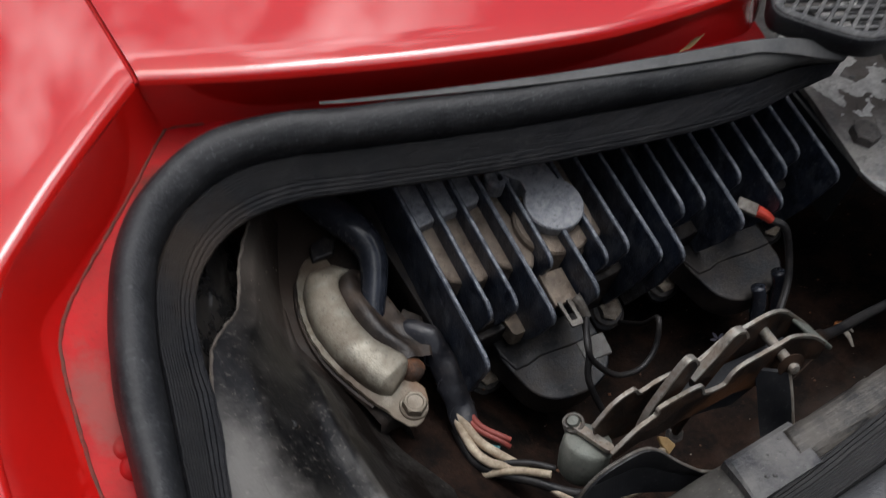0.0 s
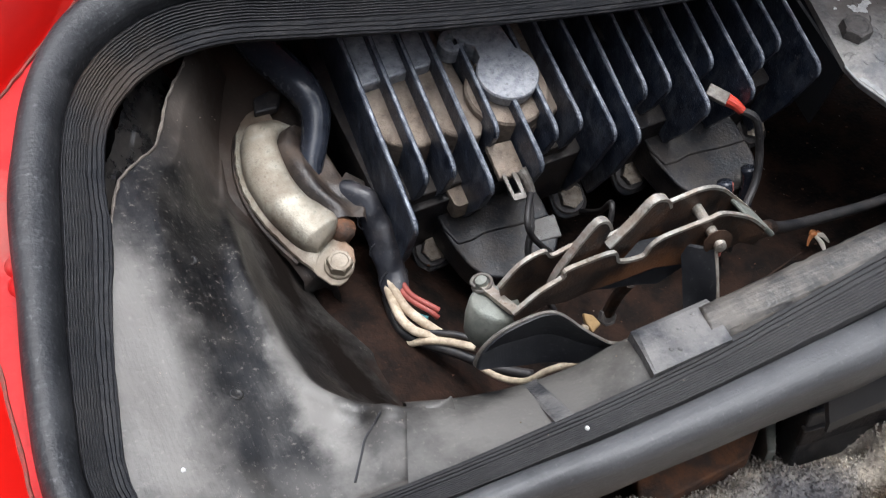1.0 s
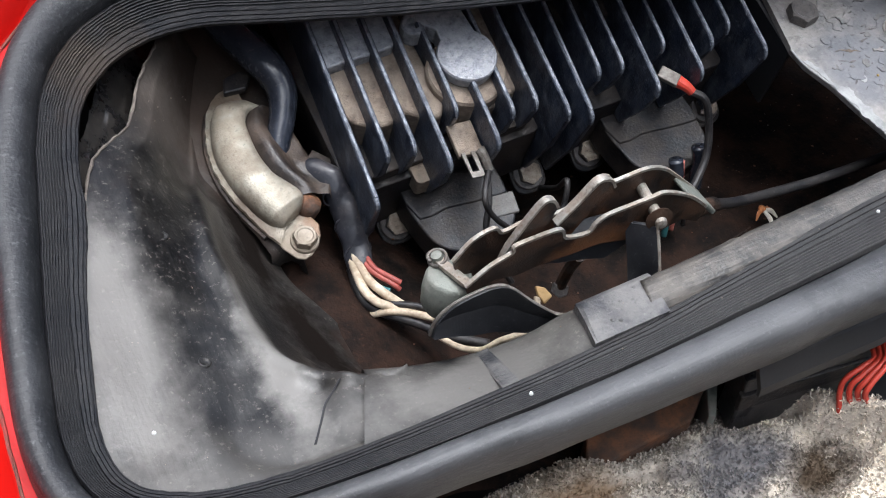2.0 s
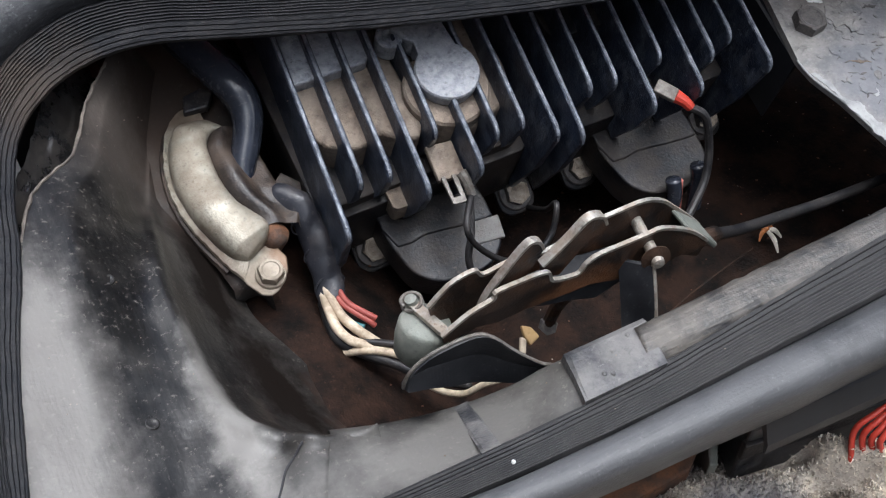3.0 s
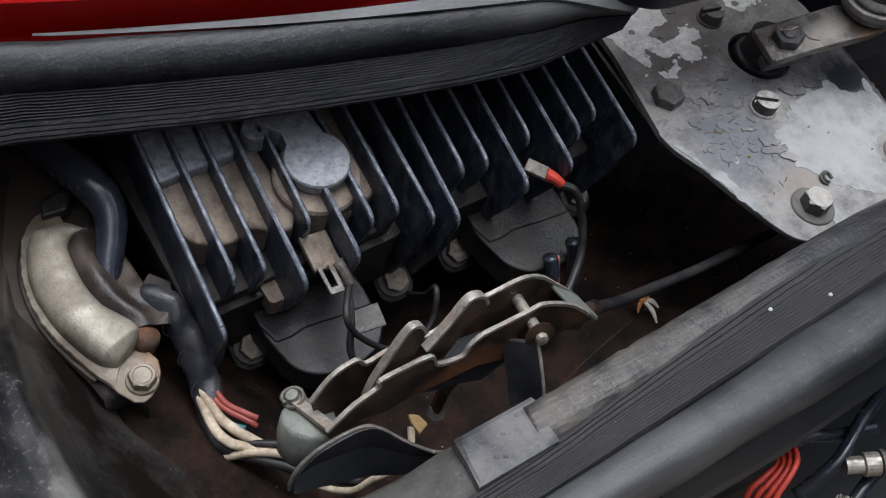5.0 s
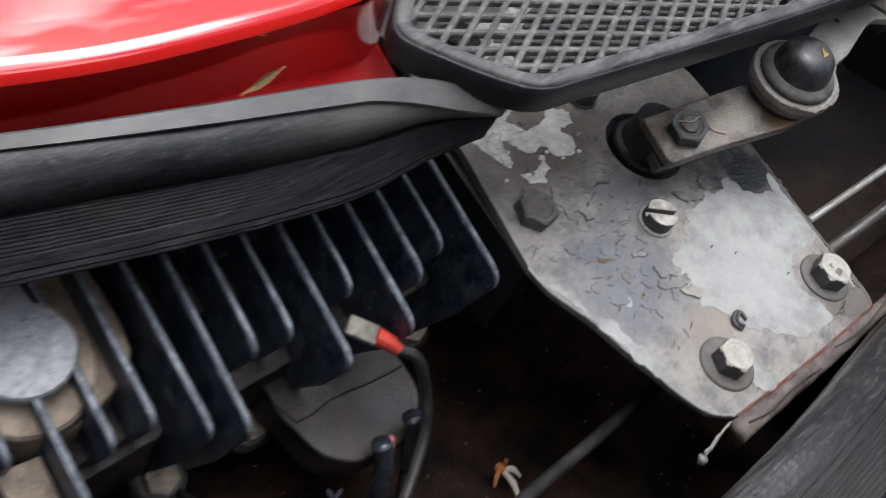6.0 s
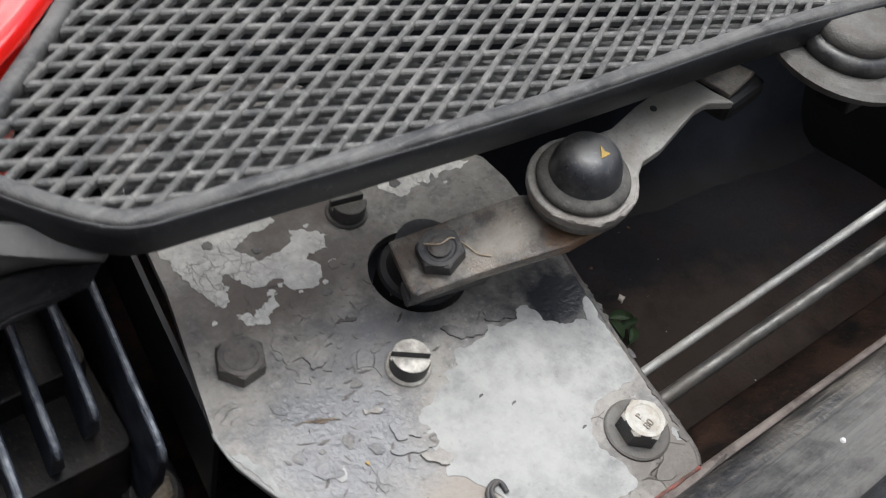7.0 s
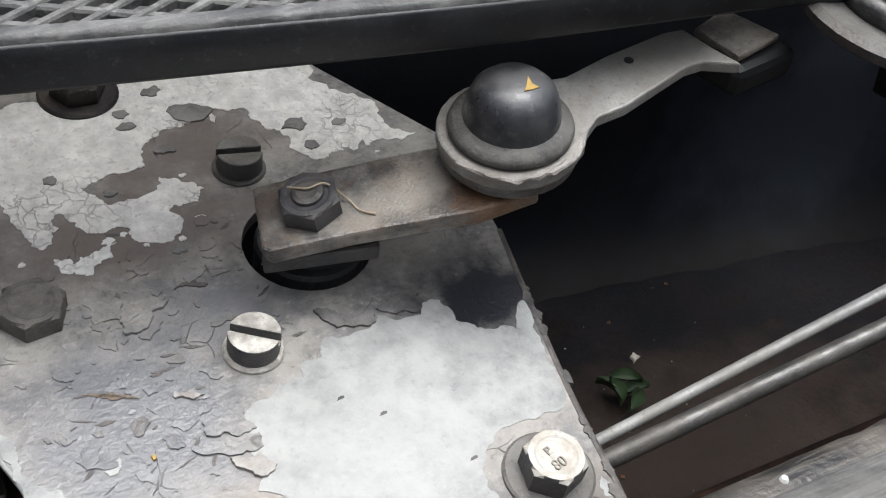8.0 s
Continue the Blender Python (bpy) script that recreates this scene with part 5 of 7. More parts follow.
part("top_lug", prism([(-0.008, -0.004), (0.004, -0.006), (0.010, 0.001), (0.006, 0.006), (-0.004, 0.005)], -0.002, 0.003, frame_of((0.1690, 0.3690, 0.6985), (1, 0.1, 0), (0, -0.24, 0.97)), 0.0012), HOUSING, clamp)
bracket = thing("hose_bracket", (0.19, 0.31, 0.66), "thin dusty sheet bracket behind the clamp", "bracket")
part("sheet", prism([(-0.012, -0.012), (0.010, -0.010), (0.013, 0.002), (0.006, 0.010), (0.001, 0.006), (-0.006, 0.007), (-0.013, 0.010)], -0.0015, 0, frame_of((0.1895, 0.322, 0.670), (1, 0, 0), (0.1, -0.3, 0.95)), 0.0004), RUBBER_BROWN, bracket)
hose = thing("bent_hose", (0.185, 0.36, 0.69), "black rubber hose bending down behind the clamp", "hose")
part("tube", tube([(0.158, 0.440, 0.735), (0.166, 0.420, 0.730), (0.1765, 0.390, 0.718), (0.186, 0.362, 0.711), (0.1885, 0.350, 0.703), (0.1845, 0.340, 0.696), (0.1780, 0.331, 0.689), (0.174, 0.324, 0.684)], (0.0100, 0.0100, 0.0098, 0.0090, 0.0080, 0.0070, 0.0066, 0.0060), 20), HOSE, hose, smooth=True)

sleeve = thing("wire_sleeve", (0.193, 0.29, 0.66), "black taped loom sleeve with loose coloured wires", "wire loom")
part("sleeve", crumple(tube([(0.1852, 0.3120, 0.681), (0.1900, 0.3055, 0.681), (0.1935, 0.2970, 0.675), (0.1948, 0.2850, 0.663), (0.1940, 0.273, 0.652), (0.1925, 0.264, 0.647)], (0.0052, 0.0072, 0.0076, 0.0072, 0.0070, 0.0062), 18, 10, 0.62), 0.0016, 95), TAPED, sleeve, smooth=True)
for k, (x, y, z, dx) in enumerate(((0.1936, 0.2950, 0.6738, 0.0060), (0.1947, 0.2830, 0.6613, -0.0050), (0.1938, 0.2720, 0.6513, 0.0055))):
    ring = [Vector((x + 0.0079 * math.cos(a), y + 0.0022 * math.sin(a + dx * 90), z + 0.0054 * math.sin(a))) for a in (2 * math.pi * j / 20 for j in range(21))]
    part("tape_edge", tube(ring, 0.0004, 5, 1), TAPED, sleeve)

wire_runs = [
    ("cream", CREAM, 0.0024, [(0.1910, 0.274, 0.652), (0.1916, 0.2568, 0.649), (0.1945, 0.2473, 0.648), (0.1985, 0.2404, 0.646), (0.206, 0.232, 0.640)]),
    ("cream", CREAM, 0.0024, [(0.1895, 0.272, 0.650), (0.1874, 0.2524, 0.648), (0.1898, 0.2425, 0.647), (0.1954, 0.2370, 0.645), (0.203, 0.230, 0.639)]),
    ("cream", CREAM, 0.0020, [(0.1860, 0.243, 0.637), (0.1925, 0.2362, 0.6435), (0.1980, 0.2325, 0.6450), (0.2035, 0.2285, 0.6450), (0.212, 0.220, 0.646)]),
    ("cream", CREAM, 0.0016, [(0.207, 0.223, 0.640), (0.214, 0.204, 0.642), (0.2215, 0.1905, 0.650), (0.2290, 0.1850, 0.6600), (0.2375, 0.1815, 0.6640), (0.2480, 0.1790, 0.6640), (0.262, 0.181, 0.655)]),
    ("salmon red", REDWIRE, 0.0015, [(0.1945, 0.2740, 0.651), (0.1950, 0.2600, 0.650), (0.2018, 0.2480, 0.648), (0.2045, 0.2450, 0.645)]),
    ("salmon red", REDWIRE, 0.0015, [(0.1965, 0.2740, 0.652), (0.1970, 0.2600, 0.651), (0.2026, 0.2500, 0.650), (0.2060, 0.2465, 0.648)]),
    ("teal", TEAL, 0.0012, [(0.1935, 0.2600, 0.645), (0.1955, 0.2515, 0.6455), (0.2000, 0.2465, 0.645)]),
    ("black", BLACKWIRE, 0.0026, [(0.1885, 0.2700, 0.643), (0.1862, 0.2501, 0.641), (0.1930, 0.2370, 0.641), (0.2042, 0.2246, 0.641), (0.216, 0.210, 0.640), (0.232, 0.200, 0.636)]),
    ("black", BLACKWIRE, 0.0017, [(0.1945, 0.2400, 0.645), (0.2074, 0.2308, 0.646), (0.216, 0.222, 0.645)]),
]
for colour, mt, r, pts in wire_runs:
    w = thing("loom_wire", pts[0], colour + " insulated wire running from the loom to the catch", "wire", "loom wires")
    part("insulation", tube(pts, r, 10), mt, w, smooth=True)

# ---- bonnet catch: two stamped plates with levers between them ----
catch = thing("bonnet_catch", (0.27, 0.18, 0.66), "stamped steel bonnet catch with worn bright edges", "catch")


def upright(y):
    """A pose whose x and y lie in the upright plane at that depth."""
    return frame_of((0, y, 0), (1, 0, 0), (0, -1, 0))


TOP_A = [(0.2036, 0.7302), (0.2129, 0.7392), (0.2233, 0.7415), (0.2275, 0.7368), (0.2387, 0.7380), (0.2560, 0.7350), (0.2656, 0.7380), (0.2726, 0.7415), (0.2842, 0.7412), (0.2997, 0.7412), (0.3100, 0.7365), (0.3183, 0.7280), (0.3290, 0.7160), (0.3350, 0.7085)]
LOW_A = [(0.330, 0.702), (0.318, 0.706), (0.300, 0.712), (0.275, 0.712), (0.255, 0.706), (0.235, 0.708), (0.218, 0.712), (0.206, 0.716)]
TOP_B = [(0.2021, 0.7300), (0.2134, 0.7371), (0.2232, 0.7400), (0.2246, 0.7436), (0.2338, 0.7440), (0.2468, 0.7428), (0.2500, 0.7360), (0.2610, 0.7330), (0.2645, 0.7372), (0.2700, 0.7398), (0.2800, 0.7398), (0.2928, 0.7396), (0.3007, 0.7390), (0.3158, 0.7292), (0.3270, 0.7170)]
LOW_B = [(0.3235, 0.7085), (0.3135, 0.7150), (0.3011, 0.7133), (0.2846, 0.7164), (0.2681, 0.7225), (0.2581, 0.7228), (0.2382, 0.7245), (0.2263, 0.7240), (0.2169, 0.7270), (0.2030, 0.7250)]
LEVER_1 = [(0.2195, 0.7290), (0.2236, 0.7397), (0.2334, 0.7536), (0.2385, 0.7592), (0.2415, 0.7600), (0.2445, 0.7578), (0.2462, 0.7535)]
LEVER_2 = [(0.2478, 0.7400), (0.2582, 0.7490), (0.2650, 0.7560), (0.2690, 0.7572), (0.2735, 0.7548), (0.2755, 0.7500)]


def stamped(name, y, half, top, lower, label):
    """A stamped plate standing upright, with its sheared upper edge worn bright."""
    top = [(p.x, p.y) for p in spline([(x, z, 0) for x, z in top], 4)]
    p = part(name, prism(top + lower, -half, half, upright(y), 0.0003), STEEL_DARK, catch, label)
    rings = []
    for i, (x, z) in enumerate(top):
        (xa, za), (xb, zb) = top[max(i - 1, 0)], top[min(i + 1, len(top) - 1)]
        t = Vector((xb - xa, 0, zb - za)).normalized()
        nn = Vector((-t.z, 0, t.x))
        q = Vector((x, y, z))
        w = half + 0.0002
        rings.append([q + Vector((0, -w, 0)) - nn * 0.0009, q + Vector((0, -w, 0)) + nn * 0.0004, q + Vector((0, w, 0)) + nn * 0.0004, q + Vector((0, w, 0)) - nn * 0.0009])
    part("worn_edge", loft(rings), STEEL, p, "bright worn sheared edge")
    return p


stamped("side_plate", 0.188, 0.0007, TOP_A, LOW_A, "oily brown side plate")
stamped("side_plate", 0.174, 0.0007, TOP_B, LOW_B, "oily brown side plate")
stamped("lever", 0.1780, 0.0014, LEVER_1, [(0.2408, 0.7438), (0.2320, 0.7290), (0.2250, 0.7220)], "locking lever with a polished edge")
stamped("lever", 0.1800, 0.0017, LEVER_2, [(0.2661, 0.7422), (0.2560, 0.7300), (0.2490, 0.7330)], "locking lever with a polished edge")
part("end_bridge", prism([(0.3170, 0.7280), (0.3290, 0.7162), (0.3350, 0.7090), (0.3330, 0.7070), (0.3275, 0.7140), (0.3160, 0.7262)], -0.0070, 0.0070, upright(0.181), 0.0012), BUSH, catch, "grey-green end bridge")
ax = frame_of((0.2985, 0.1895, 0.7305), (1, 0, 0), (-0.25, -0.95, 0.12))
pin = part("pivot_pin", lathe([(0, 0), (0.0025, 0), (0.0025, 0.022), (0.0021, 0.0225), (0.0021, 0.026), (0.0027, 0.0263), (0.0023, 0.0280), (0, 0.0284)], ax, 18), STEEL, catch, "bright pivot pin", smooth=False)
part("clip_washer", lathe([(0.002, 0.0), (0.0060, 0.0006), (0.0062, 0.0012), (0.002, 0.0020)], ax @ Matrix.Translation((0, 0, 0.0235)), 24), STEEL_DARK, pin)
bush = frame_of((0.2035, 0.1885, 0.7215), (0.3, 1, 0), (0.28, 0.05, 0.95))
part("bush", lathe([(0, -0.021), (0.0070, -0.021), (0.0096, -0.0175), (0.0108, -0.010), (0.0108, -0.003), (0.0098, -0.0008), (0, -0.0005)], bush, 32), BUSH, catch, "grey-green pivot bush", smooth=True)
part("bush_cap", prism(rounded(-0.0125, 0.0105, -0.0022, 0.0022, 0.002), 0.0, 0.0022, frame_of((0.2035, 0.1875, 0.7225), (0.25, -1, 0.1), (0.1, 0.1, 1)), 0.0006), STEEL, catch, "bright cap strip")
b = part("stop_bolt", lathe([(0, 0), (0.0036, 0), (0.0036, 0.002), (0.0026, 0.0025), (0.0024, 0.0055), (0, 0.006)], frame_of((0.2020, 0.1970, 0.7205), (1, 0, 0), (-0.2, 0.1, 0.97)), 16), BUSH, catch)
sm = frame_of((0.2020, 0.1970, 0.7205), (1, 0, 0), (-0.2, 0.1, 0.97))
part("spring", tube([sm @ Vector((0.0040 * math.cos(a), 0.0040 * math.sin(a), -0.0016 + 0.00042 * a)) for a in (0.7 * j for j in range(24))], 0.0008, 7, 2), SPADE, b, "short coil spring", smooth=True)
part("latch_body", prism([(0.240, 0.728), (0.270, 0.726), (0.290, 0.722), (0.312, 0.720), (0.306, 0.711), (0.290, 0.708), (0.276, 0.703), (0.264, 0.709), (0.250, 0.714), (0.240, 0.719)], -0.0045, 0.0045, upright(0.182), 0.001), RIM_SIDE, catch, "oily black latch body below the plates")
b = part("adjuster_nut", hex_head(frame_of((0.2730, 0.2030, 0.6540), (1, 0, 0), (-0.2, -0.75, 0.6)), 0.0075, 0.004), BOLT_DARK, catch, "small dull nut")
part("stem", tube([(0.273, 0.203, 0.654), (0.275, 0.200, 0.672), (0.272, 0.190, 0.694)], 0.0030, 10, 4), STEEL_DARK, b)
hook = thing("support_bracket", (0.21, 0.17, 0.68), "black painted bracket curving up from the front edge", "bracket")
strip = spline([(0.1849, 0.172, 0.7090), (0.1870, 0.1715, 0.7179), (0.1943, 0.171, 0.7251), (0.2046, 0.170, 0.7286), (0.2135, 0.169, 0.7293), (0.2191, 0.166, 0.7283), (0.2279, 0.160, 0.7193), (0.2372, 0.155, 0.7118), (0.2398, 0.149, 0.7185)], 7)
hem = spline([(0.1860, 0.1725, 0.7060), (0.1885, 0.1725, 0.7050), (0.1950, 0.172, 0.7030), (0.2050, 0.171, 0.6990), (0.2135, 0.170, 0.6970), (0.2195, 0.167, 0.6970), (0.2285, 0.161, 0.6980), (0.2375, 0.156, 0.7000), (0.2400, 0.150, 0.7080)], 7)
rings = []
for p, q in zip(strip, hem):
    mid_ = p.lerp(q, 0.5) + Vector((0, 0.003, 0))
    rings.append([p, mid_, q, q + Vector((0.0006, -0.0016, 0)), mid_ + Vector((0.0006, -0.0016, 0)), p + Vector((0.0006, -0.0016, 0))])
part("strip", loft(rings), RIM_SIDE, hook, smooth=False)
part("edge_bead", tube([p + Vector((0, 0, 0.0003)) for p in strip[::4]], 0.0008, 8, 4), SPADE, hook, "worn grey upper edge")
stay = thing("stay_bracket", (0.28, 0.155, 0.69), "dark painted sheet stay below the pivot pin", "bracket")
strip = spline([(0.2905, 0.166, 0.731), (0.2895, 0.161, 0.722), (0.2885, 0.155, 0.708), (0.2860, 0.149, 0.700), (0.279, 0.144, 0.7015)], 6)
rings = []
for i, p in enumerate(strip):
    rings.append([p + Vector((0.0012, -0.0008, 0)), p + Vector((-0.0075, 0.010, -0.003)), p + Vector((-0.0087, 0.0095, -0.0035)), p + Vector((-0.0004, -0.0016, 0))])
part("sheet", loft(rings), RIM_SIDE, stay)
part("edge_bead", tube([p + Vector((0.0004, -0.001, 0)) for p in strip[::3]], 0.0010, 8, 4), STEEL, stay, "worn bright edge")
cable = thing("release_cable", (0.42, 0.205, 0.65), "black release cable running from the catch to the plate", "cable")
part("sheath", tube([(0.338, 0.187, 0.697), (0.350, 0.1905, 0.690), (0.372, 0.196, 0.6755), (0.405, 0.2025, 0.660), (0.445, 0.207, 0.647), (0.50, 0.212, 0.635), (0.56, 0.22, 0.62)], 0.0028, 10), BLACKWIRE, cable, smooth=True)
part("end_ferrule", tube([(0.336, 0.1865, 0.6985), (0.344, 0.1885, 0.694), (0.350, 0.1905, 0.690)], 0.0040, 12), STEEL_DARK, cable)
clip = thing("wire_clip", (0.29, 0.18, 0.6), "small tan plastic wire clip under the catch", "clip")
part("jaw", prism([(-0.003, -0.0035), (0.003, -0.004), (0.0035, 0.0015), (0.001, 0.0055), (-0.0015, 0.002)], -0.0015, 0.0015, frame_of((0.2535, 0.1900, 0.6750), (1, 0.4, 0.3), (0, -0.5, 0.8)), 0.0008), LEAF_DRY, clip)
clip = thing("wire_clip", (0.30, 0.20, 0.6), "small tan plastic wire clip under the catch", "clip")
part("jaw", prism([(-0.0015, -0.004), (0.0015, -0.0035), (0.002, 0.003), (-0.001, 0.004)], -0.0012, 0.0012, frame_of((0.2480, 0.1860, 0.6760), (1, -0.6, 0.2), (0, -0.5, 0.8)), 0.0008), CREAM, clip)

# ---- painted mounting plate ----
PL = frame_of((0.5398, 0.2608, 0.6905), (1, 0, 0), (0.027, -0.2078, 0.9778))
plate = thing("mounting_plate", (0.54, 0.26, 0.66), "grey painted steel plate with flaking paint and bare patches", "steel plate")


def on_plate(x, y):
    """Plan position to plate coordinates."""
    return (x - 0.5398, (y - 0.2608) / 0.9782)


outline = [on_plate(*p) for p in ((0.480, 0.40), (0.4765, 0.36), (0.4705, 0.318), (0.4575, 0.2645), (0.4583, 0.252), (0.4645, 0.2340), (0.4690, 0.213), (0.4735, 0.195), (0.4790, 0.1815), (0.488, 0.1745), (0.52, 0.1728), (0.55, 0.1720), (0.592, 0.1720), (0.5960, 0.18), (0.5997, 0.2094), (0.6049, 0.239), (0.6115, 0.272), (0.6145, 0.305), (0.613, 0.318), (0.5811, 0.3712), (0.55, 0.40))]
HOLE, HOLE_R = (0.0145, 0.0245), 0.0188
hole_pts = [(HOLE[0] + HOLE_R * math.cos(a), HOLE[1] + HOLE_R * math.sin(a)) for a in (2 * math.pi * j / 40 for j in range(40))]


def holed(outline, hole, low, high, m):
    """A plate with one round hole through it."""
    bm = bmesh.new()
    loops = []
    for pts in (outline, hole):
        for z in (low, high):
            vs = [bm.verts.new(m @ Vector((x, y, z))) for x, y in pts]
            es = [bm.edges.new((vs[i], vs[(i + 1) % len(vs)])) for i in range(len(vs))]
            loops.append((vs, es))
    for k in (0, 1):
        bmesh.ops.triangle_fill(bm, edges=loops[k][1] + loops[k + 2][1], use_beauty=True)
    for a, b in ((0, 1), (2, 3)):
        va, vb = loops[a][0], loops[b][0]
        for i in range(len(va)):
            bm.faces.new((va[i], va[(i + 1) % len(va)], vb[(i + 1) % len(vb)], vb[i]))
    return bm


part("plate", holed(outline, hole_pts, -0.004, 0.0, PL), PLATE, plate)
part("bent_flange", prism([(0, 0), (0.002, 0.0), (0.020, 0.135), (0.018, 0.135)], -0.05, -0.0042, PL @ Matrix.Translation((-0.0815, 0.004, 0)), 0), DARK, plate)
rings = []
for i in range(61):
    x = 0.4845 + 0.375 * i / 60
    wob = 0.0007 * noise.noise(Vector((x * 210, 1, 0))) + 0.0005 * noise.noise(Vector((x * 620, 5, 0)))
    back = 0.1722 + 0.0012 * max(0.0, 1 - i / 6)
    front = 0.1650 + 0.0030 * step(0.56, 0.64, x) + wob
    zz = lambda y: 0.6905 - (0.027 * (x - 0.5398) - 0.2078 * (y - 0.2608)) / 0.9778 - 0.0006
    rings.append([Vector((x, back, zz(back) - 0.004)), Vector((x, back, zz(back))), Vector((x, (back + front) / 2, zz((back + front) / 2) + 0.0006 + wob * 0.5)), Vector((x, front + 0.0010, zz(front) + 0.0002)), Vector((x, front, zz(front) - 0.0010)), Vector((x, front + 0.0012, zz(front) - 0.009))])
rail = thing("front_rail", (0.6, 0.168, 0.66), "brown-grey scuffed sheet rail along the plate's front edge", "sheet rail", kind="structure")
part("flange", loft(rings), RAIL, rail, smooth=True)
for pts in ([(0.4905, 0.1690), (0.503, 0.1672), (0.524, 0.1678), (0.541, 0.1664)], [(0.556, 0.1690), (0.572, 0.1676), (0.590, 0.1684), (0.604, 0.1700)]):
    part("crack", crumple(tube([Vector((x, y, 0.6905 - (0.027 * (x - 0.5398) - 0.2078 * (y - 0.2608)) / 0.9778 + 0.0001)) for x, y in pts], 0.0005, 6, 6), 0.0006, 380), BLUISH_DARK, rail, "dark split in the sheet", smooth=True)
strand = thing("sealant_strand", (0.467, 0.171, 0.673), "pale dried strand of sealant at the plate's front corner", "sealant")
part("thread", crumple(tube([(0.4840, 0.1735, 0.6728), (0.4765, 0.1728, 0.6735), (0.4700, 0.1715, 0.6735), (0.4640, 0.1705, 0.6730)], (0.0005, 0.0006, 0.0008, 0.0009), 8, 5), 0.0009, 300), ARM_PALE, strand, smooth=True)
part("lump", crumple(lathe([(0, -0.0022), (0.0017, -0.0014), (0.0021, 0.0004), (0.0012, 0.0015), (0, 0.0018)], Matrix.Translation((0.4618, 0.1702, 0.6725)), 14), 0.0022, 260), ARM_PALE, strand, smooth=True)
part("rust_line", crumple(tube([PL @ Vector((x, y - 0.0004, -0.0010)) for x, y in outline[9:13]], 0.0011, 8, 8), 0.0006, 260), RUST_RED, plate, "flaking red-brown front edge")
part("worn_rim", tube([PL @ Vector((x, y, -0.0006)) for x, y in outline[3:10]], 0.0007, 8, 5), PRIMER, plate, "chipped pale plate edge")
part("worn_rim", tube([PL @ Vector((x + 0.0003, y, -0.0006)) for x, y in outline[12:17]], 0.0011, 8, 5), BOLT_DARK, plate, "dark plate edge")
PATCH = [(0.0660, -0.0150), (0.0575, -0.0252), (0.0489, -0.0221), (0.0425, -0.0165), (0.0415, -0.0083), (0.0363, -0.0077), (0.0343, -0.0114), (0.0227, -0.0078), (0.0184, -0.0112), (0.0061, -0.0101), (0.0026, -0.016), (-0.0031, -0.0159), (-0.0042, -0.0205), (-0.0171, -0.0233), (-0.0243, -0.0289), (-0.024, -0.0387), (-0.0262, -0.0478), (-0.0175, -0.0583), (-0.0150, -0.0661), (0.0, -0.078), (0.0144, -0.0844), (0.0286, -0.0836), (0.029, -0.075), (0.0256, -0.0666), (0.033, -0.0560), (0.047, -0.0535), (0.0590, -0.0500), (0.0605, -0.042), (0.0625, -0.030)]
part("bare_patch", prism(jagged(PATCH, 3, 0.17, 4), -0.001, 0.00025, PL), PRIMER, plate, "large pale bare patch")
FLAKES = [
    [(-0.0606, 0.108), (-0.0425, 0.1052), (-0.0275, 0.1009), (-0.0127, 0.0911), (-0.0199, 0.0745), (-0.0366, 0.0663), (-0.0402, 0.0649), (-0.0347, 0.0558), (-0.0175, 0.0631), (-0.0065, 0.0546), (-0.0094, 0.0491), (-0.019, 0.0484), (-0.017, 0.0417), (-0.0302, 0.0388), (-0.0358, 0.0465), (-0.0415, 0.046), (-0.0465, 0.0534), (-0.0473, 0.0561), (-0.0541, 0.0443), (-0.0599, 0.0542), (-0.0620, 0.0612), (-0.0620, 0.0707)],
    [(-0.0531, 0.0395), (-0.0446, 0.0378), (-0.036, 0.0407), (-0.0433, 0.034), (-0.0451, 0.0307), (-0.0511, 0.0333)],
    [(-0.010, 0.112), (0.0156, 0.112), (0.0381, 0.1117), (0.0458, 0.1048), (0.0600, 0.078), (0.0665, 0.0600), (0.0434, 0.0575), (0.0295, 0.0573), (0.0244, 0.073), (0.0180, 0.0850), (0.006, 0.090), (-0.006, 0.094)],
    [(-0.0306, 0.0967), (-0.0169, 0.1108), (0.0004, 0.1152), (0.0215, 0.1139), (0.0398, 0.1135), (0.0346, 0.1008), (0.0196, 0.0983), (0.006, 0.0823), (0.0033, 0.0904), (-0.0118, 0.0824), (-0.02, 0.0689), (-0.03, 0.0693), (-0.0364, 0.0817)],
    [(-0.0571, -0.0281), (-0.0533, -0.0272), (-0.0546, -0.0316), (-0.0568, -0.0316)],
]
for k, pts in enumerate(FLAKES):
    part("bare_patch", prism(jagged(pts, 4, 0.27, 10 + k), -0.001, 0.0002 + 0.00002 * k, PL), PRIMER_OLD if k < 4 else PRIMER, plate, "mottled pale bare patch")
